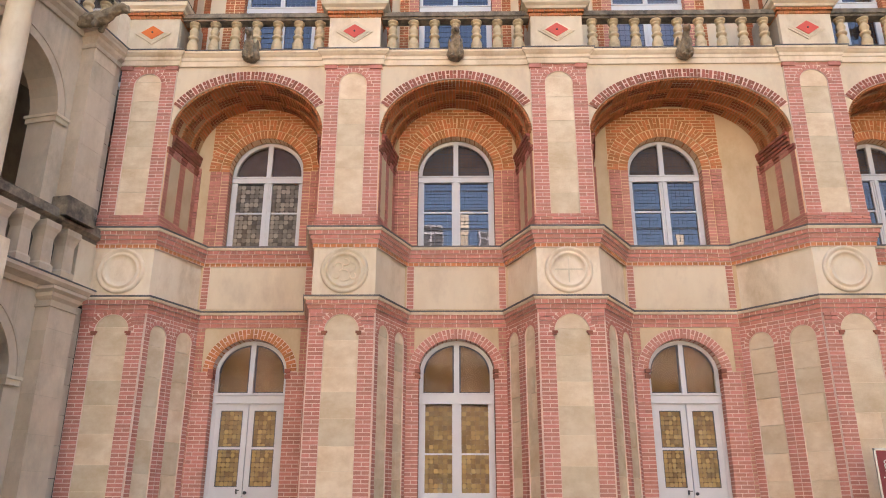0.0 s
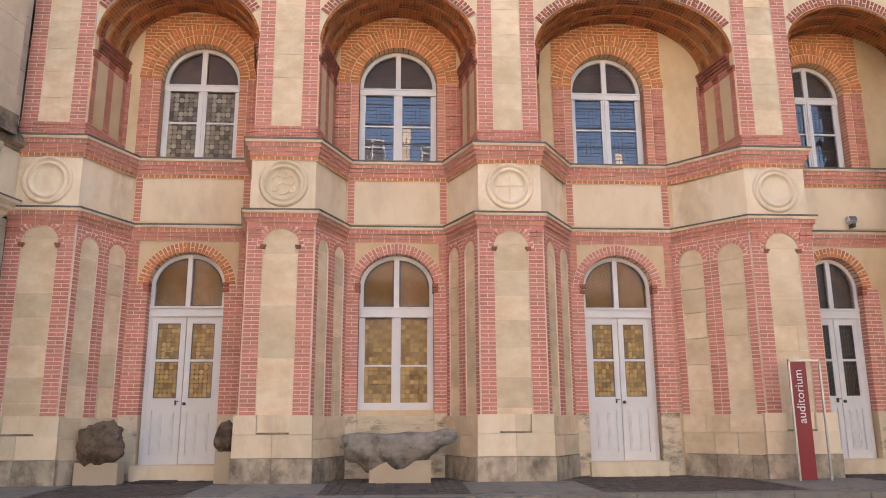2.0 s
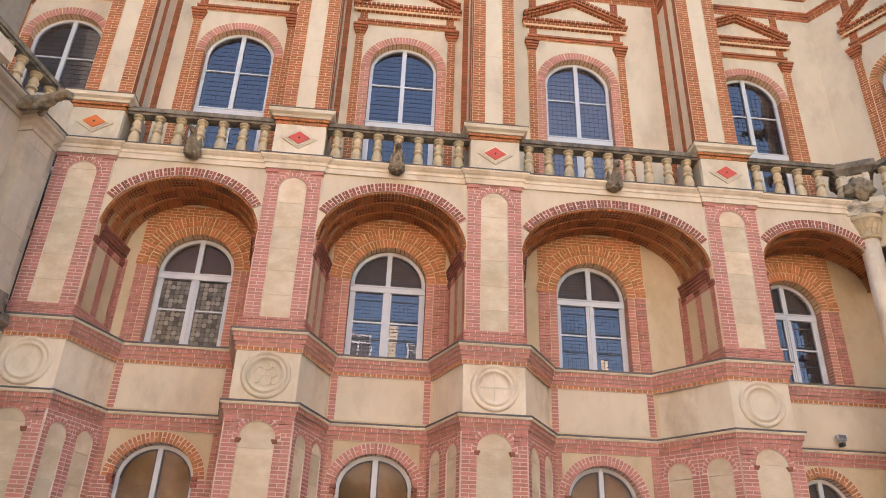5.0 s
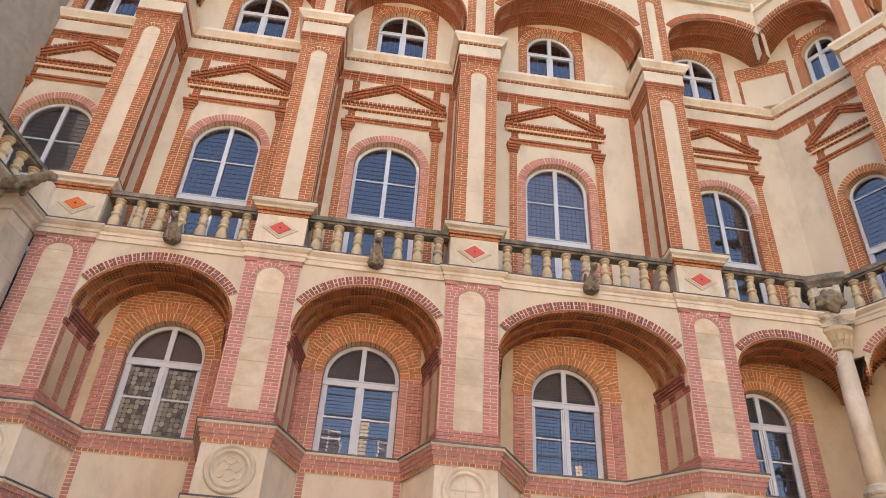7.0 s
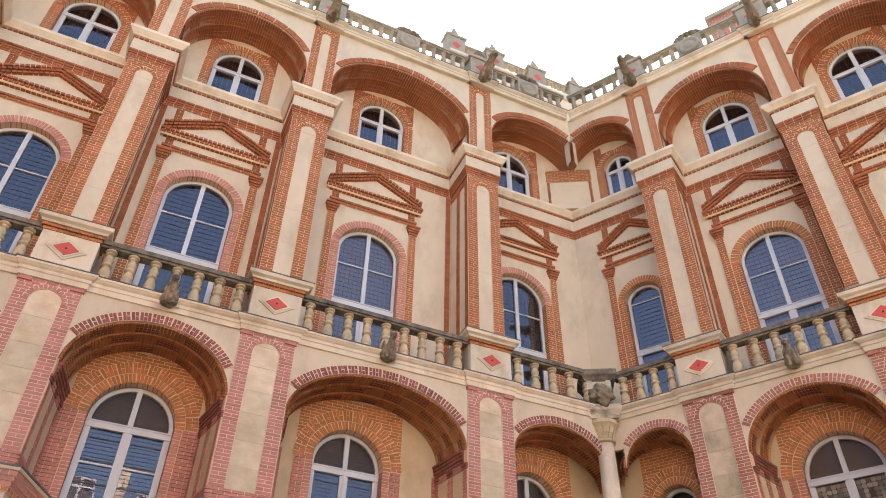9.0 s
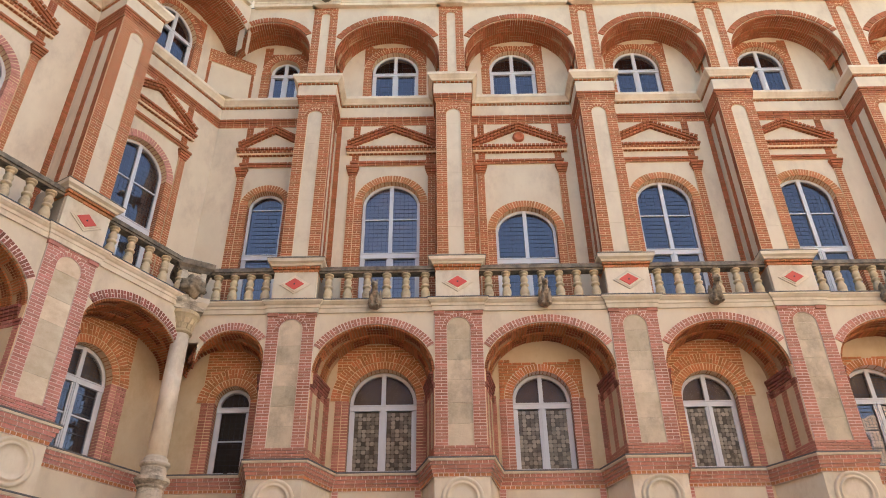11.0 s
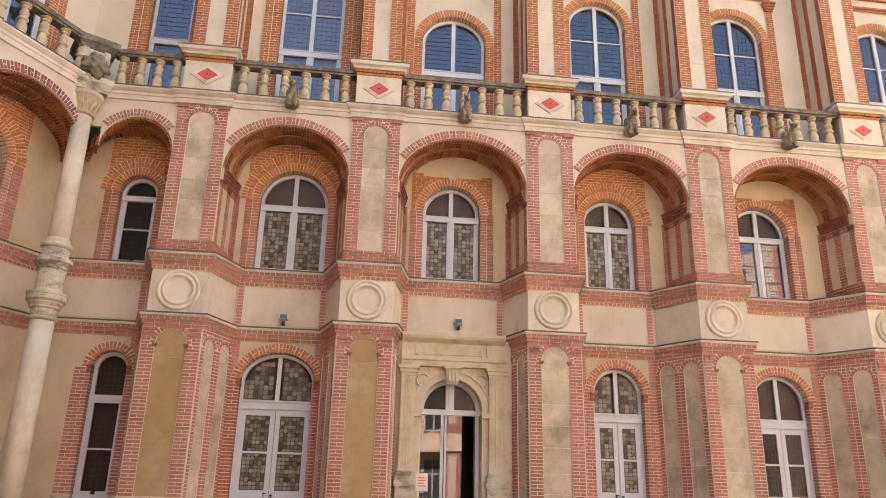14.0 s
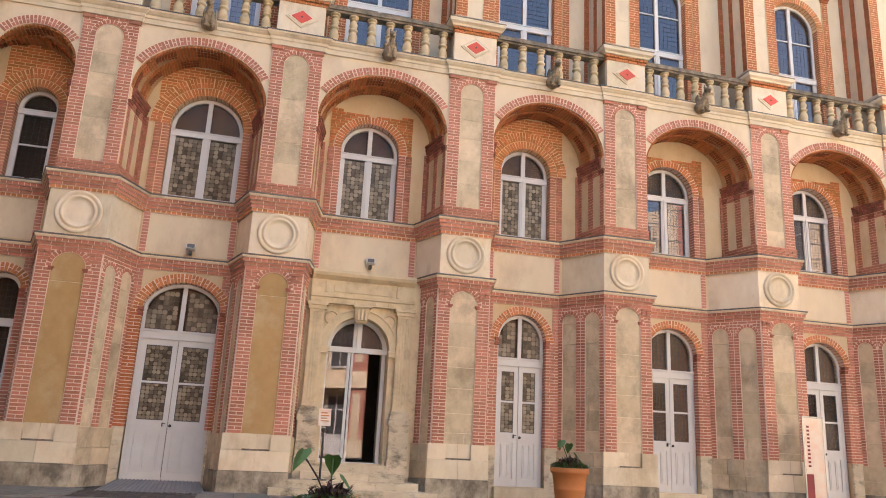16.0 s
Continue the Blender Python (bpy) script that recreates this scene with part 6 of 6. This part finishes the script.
# ================= loggia wing =================
MW = T(-6.66, 12.86, 0) @ RZ(math.atan2(.97, .22))
W = dict(M=MW, D=1.0, name="loggia")
lw = thing("loggia_wing", world_at(MW, -2, .3, 0), "weathered stone loggia wing with two tiers of open arches", "wing", kind="structure")
for z0, z1, zb, zs, r in ((0, 4.5, 0, 3.0, 1.06), (5.75, 9.4, 5.75, 7.55, 1.06)):
    for c in (-2.42, -5.92, -9.4):
        g = Geo(MW)
        g.arched(c - 1.75, c + 1.75 + (.5 if c > -3 else 0), z0, z1, c, 1.06, zb, zs, r, .0, .55)
        part("arcade", g, STONE_LOGGIA, lw)
        g = Geo(MW)
        g.ring(c, zs, 1.06, r, .16, -.03, .0)
        g.ring(c, zs, 1.22, r + .16, .04, -.05, .0)
        part("archivolt", g, STONE_LOGGIA, lw)
        for k in (-1, 1):
            x = c + k * 1.17
            g = Geo(MW)
            g.box(x - .14, x + .14, -.05, .58, zs - .14, zs - .03)
            g.box(x - .17, x + .17, -.08, .6, zs - .05, zs + .0)
            part("impost", g, STONE, lw)
    for x in (-.72, -4.17, -7.66):
        g = Geo(MW)
        g.box(x - .3, x + .3, -.28, .0, z0, z1 - .22)
        part("pilaster", g, STONE_LOGGIA, lw)
        pieces("block", stones(x - .3, x + .3, z0 + (.35 if z0 else 1.1), z1 - .3, -.28, .004, .55, .9, 21), MW, STONE_LOGGIA, lw, True)
        E_, Le = face(MW, (x - .3, .0), (x - .3, -.28))
        pieces("block", stones(.01, Le, z0 + (.35 if z0 else 1.1), z1 - .3, 0, .004, .55, .6, 23), E_, STONE_LOGGIA, lw, True)
        g = Geo(MW)
        ln = [(x - .3, 0), (x - .3, -.28), (x + .3, -.28), (x + .3, 0)]
        g.sweep(ln, [(0, z1 - .34), (.03, z1 - .33), (.03, z1 - .29), (0, z1 - .28)])
        g.sweep(ln, [(0, z1 - .22), (.04, z1 - .16), (.05, z1 - .1), (.1, z1 - .05), (.1, z1), (0, z1)])
        part("pilaster_capital", g, STONE_LOGGIA, lw)
        g = Geo(MW)
        g.box(x - .36, x + .36, -.33, 0, z0, z0 + (.35 if z0 else 1.1))
        part("pilaster_base", g, STONE_WET if not z0 else LICHEN, lw)
pieces("block", stones(-.30, .04, 0, 4.4, 0, .01, .5, .4, 5) + stones(-.30, .04, 6.1, 9.3, 0, .01, .5, .4, 6), MW, STONE_LOGGIA, lw, True)
line = [(-10, 0), (.05, 0)]
g = Geo(MW)
g.sweep(line, [(-.3, 4.45), (.05, 4.45), (.08, 4.52), (.2, 4.58), (.24, 4.64), (.24, 4.70), (-.3, 4.74)])
part("lower_cornice", g, STONE_LOGGIA, lw)
g = Geo(MW)
g.sweep(line, [(-.3, 4.69), (.25, 4.695), (.25, 4.72), (-.3, 4.76)])
part("flashing", g, LEAD, lw)
g = Geo(MW)
g.sweep(line, [(-.2, 5.58), (.1, 5.58), (.12, 5.64), (.2, 5.7), (.2, 5.86), (.12, 5.9), (-.2, 5.92)])
part("parapet_rail", g, LICHEN, lw, "blackened stone rail")
for k in range(18):
    x = -.68 - k * .5
    g = Geo(MW)
    g.add([(x + dx * w, -.06 + dy * w, z) for w, z in ((.15, 4.74), (.15, 4.84), (.12, 4.88), (.11, 5.3), (.14, 5.42), (.17, 5.48), (.17, 5.58)) for dx, dy in ((-1, -1), (1, -1), (1, 1), (-1, 1))],
          [[4 * i + q, 4 * i + (q + 1) % 4, 4 * i + 4 + (q + 1) % 4, 4 * i + 4 + q] for i in range(6) for q in range(4)])
    part("square_baluster", g, STONE_LOGGIA, lw)
g = Geo(MW)
g.box(-.4, .05, -.1, .4, 4.72, 5.6)
part("end_pier", g, STONE, lw)
g = Geo(MW)
g.sweep(line, [(-.3, 9.3), (.04, 9.3), (.06, 9.38), (.12, 9.44), (.13, 9.5), (.2, 9.56), (.22, 9.6), (.22, 9.65), (-.3, 9.68)])
part("upper_cornice", g, STONE_LOGGIA, lw)
g = Geo(MW)
g.sweep(line, [(-.3, 9.645), (.235, 9.645), (.235, 9.67), (-.3, 9.7)])
part("flashing", g, LEAD, lw)
g = Geo(MW)
g.box(-12, .3, .5, 3.4, 4.5, 4.74)
g.box(-12, .3, .2, 3.4, 9.35, 9.66)
part("gallery_floor", g, STONE_LOGGIA, lw)
g = Geo(MW)
g.box(-12, .6, 2.4, 2.8, 0, 20.5)
# darker stone colour stands in for the shade inside the gallery
part("gallery_rear_wall", g, STONE_GREY, lw)
pieces("brick", courses(-2.2, -1.75, 4.74, 9.3, .03), MW @ T(0, 2.4, 0), BRICK_RED, lw, False)
g = Geo(MW)
g.box(-.35, .05, -.12, .3, 9.66, 10.42)
part("end_pedestal", g, STONE, lw)
balustrade(W, -6.0, -.36, 9.66, .05, BAL, .70, LICHEN, "cream stone balustrade with blackened rail above the loggia")
wg = gargoyle(W, -1.25, 9.50, 1, -.35, 1.0, -.05, "stone gargoyle jutting from the loggia cornice")
wg.data = GARG[1].copy()
wg.data.materials.clear()
wg.data.materials.append(STONE_BEAST)
g = Geo(MW)
g.lathe([(.3, 4.75), (.3, 5.0), (.24, 5.1), (.22, 5.2), (.21, 7.5), (.19, 8.9), (.24, 8.95), (.22, 9.05), (.3, 9.3)], (-2.9, -.42), 20)
lc = part("column", g, STONE, None, "round cream stone column before the loggia", smooth=True)
tagged(lc, category="column")
g = Geo(MW)
g.box(-3.3, -2.5, -.8, .0, 9.3, 9.6)
part("entablature_block", g, STONE, lw)
g = Geo(MW)
g.box(-3.25, -2.55, -.78, .0, 0, 4.75)
part("column_pier", g, STONE, lw)

# ================= small things by the walls =================
def rock(name, label, M, size, seed, material, shape=None, rough=1.0):
    bm = bmesh.new()
    bmesh.ops.create_icosphere(bm, subdivisions=4, radius=1.0)
    for v in bm.verts:
        p = v.co.copy()
        if shape:
            p = shape(p)
        d = noise.noise(p * 1.5 + Vector((seed, 0, 0))) * .30 + noise.noise(p * 3.3 + Vector((0, seed, 0))) * .20 + noise.noise(p * 7 + Vector((seed, seed, 0))) * .07 + noise.noise(p * 17) * .05 - max(0, noise.noise(p * 2.3 + Vector((seed * 3, 1, 2)))) * .22
        p *= 1 + d * rough
        v.co = Vector((p.x * size[0], p.y * size[1], p.z * size[2]))
    me = bpy.data.meshes.new(name)
    bm.to_mesh(me)
    bm.free()
    me.polygons.foreach_set("use_smooth", [True] * len(me.polygons))
    me.materials.append(material)
    ob = new(name, me)
    ob.matrix_basis = Matrix(M.tolist())
    return tagged(ob, label, "sculpture", "stone fragments")


def block(name, label, x0, x1, y0, y1, z1):
    bm = bmesh.new()
    bmesh.ops.create_cube(bm, size=1)
    bmesh.ops.transform(bm, matrix=Matrix.Translation(((x0 + x1) / 2, (y0 + y1) / 2, z1 / 2)) @ Matrix.Diagonal((x1 - x0, y1 - y0, z1, 1)), verts=bm.verts)
    bmesh.ops.bevel(bm, geom=bm.edges[:], offset=.008, segments=2, affect='EDGES')
    me = bpy.data.meshes.new(name)
    bm.to_mesh(me)
    bm.free()
    me.materials.append(PLINTH)
    return tagged(new(name, me), label, "plinth", "display plinths")


def lump(p):
    return p * (1 + .25 * abs(math.sin(p.x * 5) * math.sin(p.z * 5)))


mk = rock("mask", "carved lion mask", T(CX - .13, CY - .27, 9.86) @ RZ(-.5), (.23, .17, .24), 4, STONE_BEAST, lump)
for key in ("category", "group"):
    del mk[key]
mk.parent = cp
mk.matrix_parent_inverse = Matrix.Translation(-cp.location)
block("display_plinth", "low beige plinth under a dark stone fragment", -5.22, -4.52, 13.1, 13.45, .36)
rock("stone_fragment", "dark broken round stone fragment on a plinth", T(-4.86, 13.2, .66), (.40, .24, .36), 3, ROCK)
block("display_plinth", "narrow beige plinth under a dark stone fragment", -2.98, -2.72, 13.15, 13.6, .52)
rock("stone_fragment", "dark carved stone fragment on a narrow plinth", T(-2.84, 13.3, .74), (.19, .22, .25), 8, ROCK)
block("display_plinth", "wide beige plinth under a large carved stone", -.42, .60, 12.95, 13.5, .36)


def muzzle(p):
    """A flat-topped head that tapers to the nose, with hanging folds below the jaw."""
    q = p.copy()
    x = q.x
    keep = 1.0 if x < -.1 else max(.2, 1 - (x + .1) * .78)
    if q.z > 0:
        q.z = min(q.z * 1.4, .55) + .05 * math.sin(x * 9)
    else:
        q.z *= keep * (1.05 + .16 * math.sin(x * 13 + 1))
        q.y *= 1 + .14 * math.sin(x * 16 + q.z * 5)
    if x > .2:
        q.y *= max(.45, 1 - (x - .2) * .6)
        q.z += (x - .2) * .22
    return q


rock("carved_stone_head", "large weathered grey stone gargoyle head on a plinth", T(.06, 13.15, .58), (.98, .34, .40), 14, ROCK_GREY, muzzle, .45)
g = Geo(MA)
for q in range(9):
    g.box(-4.3 + q * .07, -4.25 + q * .07, .35, .75, .01, .036)
g.box(-4.33, -3.69, .33, .36, .01, .038)
g.box(-4.33, -3.69, .74, .77, .01, .038)
tagged(part("drain_grating", g, RUST, None, "rusty iron grating in the pavement before a door"), category="grating")
for F, b in ((A, A["bays"][0]), (A, A["bays"][2]), (A, A["bays"][3]), (B, B["bays"][3]), (B, B["bays"][4]), (B, B["bays"][5])):
    g = Geo(F["M"])
    y = F["D"]
    c = b["c"]
    g.box(c - b["g"] - .04, c + b["g"] + .04, y - .16, y + .2, 0, .252)
    tagged(part("door_step", g, STONE, None, "pale worn stone doorstep"), category="step", group="doorsteps")
g = Geo(MB)
c = 2.09
g.add([(c - .95, -.45, .0), (c + .95, -.45, .0), (c + .78, 1.0, .13), (c - .78, 1.0, .13), (c - .95, -.45, -.02), (c + .95, -.45, -.02)], [[0, 1, 2, 3], [0, 4, 5, 1]])
rp = thing("ramp", world_at(MB, c, .3, 0), "ribbed grey metal ramp up to a door", "ramp")
part("ramp_plate", g, RAMP, rp)
for q in range(22):
    f = (q + .5) / 22
    x0, x1 = c - .95 + 1.9 * f, c - .78 + 1.56 * f
    g = Geo(MB)
    g.add([(x0 - .02, -.44, .004), (x0 + .02, -.44, .004), (x1 + .017, .99, .134), (x1 - .017, .99, .134), (x0 - .012, -.44, .016), (x0 + .012, -.44, .016), (x1 + .01, .99, .146), (x1 - .01, .99, .146)], [[4, 5, 6, 7], [0, 4, 7, 3], [1, 5, 6, 2], [0, 1, 5, 4]])
    part("rib", g, RAMP, rp)
g = Geo(MB)
g.box(-2.6, -.62, .35, 1.02, 0, .2)
g.box(-2.6, -.7, .6, 1.02, .2, .32)
tagged(part("stone_bench", g, STONE_WET, None, "low worn stone ledge at the foot of the wall"), category="ledge")


def floodlight(F, s, z, d):
    top = thing("floodlight", world_at(F["M"], s, d, z), "small grey wall floodlight on a bracket", "floodlight", "floodlights")
    M = F["M"] @ T(s, d, z)
    g = Geo(M @ RX(-.3))
    g.box(-.09, .09, -.17, -.06, .06, .17)
    part("housing", g, PAINT, top)
    g = Geo(M @ RX(-.3))
    g.box(-.075, .075, -.176, -.17, .072, .158)
    part("lens", g, LEAD, top)
    g = Geo(M)
    g.box(-.03, .03, -.14, .0, -.02, .05)
    part("bracket", g, IRON, top)


floodlight(A, 9.0, 4.70, 1.1)
floodlight(B, 2.1, 4.70, .95)
floodlight(B, 5.92, 4.80, .97)


def sign(F, s, d, h, label, writing, wide=.56, red=.30):
    M = F["M"] @ T(s, d, 0)
    top = thing("sign", world_at(F["M"], s, d, 0), label, "sign", "signs")
    g = Geo(M)
    for x in (0, wide - .03):
        g.box(x, x + .03, -.015, .015, 0, h)
    g.box(0, wide, -.015, .015, h - .03, h)
    g.box(-.02, wide + .02, -.15, .15, 0, .02)
    part("frame", g, STEEL, top)
    g = Geo(M)
    g.box(.035, red, -.012, .012, .04, h - .035)
    part("panel", g, MAROON, top)
    if not writing:
        g = Geo(M)
        g.box(red + .004, wide - .034, -.010, .010, .04, h - .035)
        part("picture_panel", g, NOTICE, top, "pale printed panel")
        g = Geo(M)
        g.box(.036, red - .001, -.0135, .0135, .85, h - .036)
        part("upper_panel", g, NOTICE, top, "pale pink upper panel")
        g = Geo(M)
        for q in range(11):
            g.box(.10, .17, -.0155, -.0135, 1.0 + q * .085, 1.045 + q * .085)
        part("writing_bars", g, MAROON, top)
    if writing:
        cu = bpy.data.curves.new("lettering", 'FONT')
        cu.body = writing
        cu.size = .2
        cu.extrude = .001
        tmp = bpy.data.objects.new("tmp", cu)
        me = bpy.data.meshes.new_from_object(tmp)
        bpy.data.objects.remove(tmp)
        ob = part("lettering", me, WHITE, top)
        ob.matrix_basis = Matrix((M @ T(.215, -.016, .93) @ RY(-math.pi / 2) @ RX(math.pi / 2)).tolist())


sign(A, 6.57, -.52, 1.98, "maroon sign panel in a steel frame lettered auditorium", "auditorium")
sign(B, 15.66, -.6, 2.1, "maroon and pale sign panel in a steel frame on the pavement", "", .56, .22)

np_ = thing("notice_stand", world_at(MB, 5.12, -.28, .15), "black stand with a small printed notice", "notice stand")
Mn = MB @ T(5.12, .05, .30) @ SC(1, 1, 1.05)
g = Geo(Mn)
g.lathe([(.14, 0), (.14, .015), (.03, .025), (.022, .05), (.022, .95)], seg=12)
part("pole", g, IRON, np_)
g = Geo(Mn)
g.lathe([(.02, .86), (.045, .88), (.045, .93), (.02, .95)], seg=10)
part("clamp", g, IRON, np_)
g = Geo(Mn @ T(0, -.03, 1.0) @ RX(-.15))
g.box(-.12, .12, -.008, .008, -.02, .30)
part("notice", g, NOTICE, np_, "small pale printed notice")
g = Geo(Mn @ T(0, -.03, 1.0) @ RX(-.15))
for q in range(4):
    g.box(-.08, .08 - .03 * (q % 2), -.011, -.009, .06 + q * .05, .08 + q * .05)
part("print_bars", g, TERRA, np_)


def planter(x, y, z, r, h, seed, label):
    rnd = random.Random(seed)
    top = thing("planter", (x, y, z), label, "planter", "planters")
    g = Geo()
    g.lathe([(r * .68, z), (r * .7, z + h * .03), (r * .80, z + h * .42), (r * .82, z + h * .44), (r * .82, z + h * .48), (r * .81, z + h * .5), (r * .90, z + h * .84), (r * .98, z + h * .86), (r, z + h * .9), (r, z + h * .98), (r * .95, z + h), (r * .86, z + h), (r * .84, z + h * .9)], (x, y), 36)
    part("pot", g, TERRA, top, "terracotta pot with a rolled rim", smooth=True)
    g = Geo()
    g.lathe([(.01, z + h * .9), (r * .86, z + h * .9), (r * .86, z + h * .905)], (x, y), 24)
    part("soil", g, SOIL, top)

    def leaves(n, mat_, size, lo, hi, spread, name):
        g = Geo()
        for _ in range(n):
            a, q = rnd.uniform(0, 2 * math.pi), r * spread * math.sqrt(rnd.random())
            zz = z + h * .9 + rnd.uniform(lo, hi) * (1.15 - q / r * .5)
            s = size * rnd.uniform(.6, 1.3)
            M = T(x + q * math.cos(a), y + q * math.sin(a), zz) @ RZ(a + rnd.uniform(-.8, .8)) @ RY(rnd.uniform(-1.2, .6))
            g.add([(-s, 0, 0), (-.3 * s, .35 * s, .06 * s), (s, 0, -.15 * s), (-.3 * s, -.35 * s, .06 * s)], [[0, 1, 2], [0, 2, 3]], M)
            if rnd.random() < .5:
                g.add([(0, -.003, -.0), (0, .003, 0), (.0, 0, -(zz - z - h * .9))], [[0, 1, 2]], M)
        part(name, g, mat_, top, kind="stuff")

    leaves(900, LEAF, .045, .02, .22, 1.0, "foliage")
    leaves(250, LEAF_DK, .06, .05, .28, .6, "purple_foliage")
    leaves(60, FLOWER, .022, .10, .24, .9, "flowers")
    for k, (a, L, lean) in enumerate(((.4, .52, .15), (2.9, .62, .75), (5.0, .35, .4))):
        g = Geo()
        dx, dy = math.cos(a) * lean, math.sin(a) * lean
        pts = [(x + dx * L * f ** 1.5, y + dy * L * f ** 1.5, z + h * .9 + L * f * (1 - .12 * lean * f)) for f in (0, .3, .6, .85, 1)]
        for p, q in zip(pts, pts[1:]):
            v = Vector(q) - Vector(p)
            R = v.to_track_quat('Z', 'Y').to_matrix().to_4x4()
            g.lathe([(.009, 0), (.007, v.length)], seg=6, M=np.array(Matrix.Translation(p) @ R))
        part("stalk", g, LEAF_DK if k == 1 else LEAF, top)
        g = Geo()
        M = T(*pts[-1]) @ RZ(a) @ RY(.9)
        s = .17
        out = [(-.25, 0), (-.45, .3), (-.2, .5), (.3, .42), (.75, .2), (1.15, 0), (.75, -.2), (.3, -.42), (-.2, -.5), (-.45, -.3)]
        P = [(0.1 * s, 0, 0)] + [(u * s, w * s, -.25 * abs(w) * s - .1 * u * u * s) for u, w in out]
        g.add(P, [[0, i + 1, (i + 1) % 10 + 1] for i in range(10)], M)
        part("large_leaf", g, LEAF, top, "broad heart-shaped green leaf")


planter(7.0, 3.2, -.16, .36, .60, 5, "terracotta planter with green and purple foliage on the court")
planter(15.85, 2.05, 0, .385, .76, 9, "terracotta planter with mixed green plants by the wall")
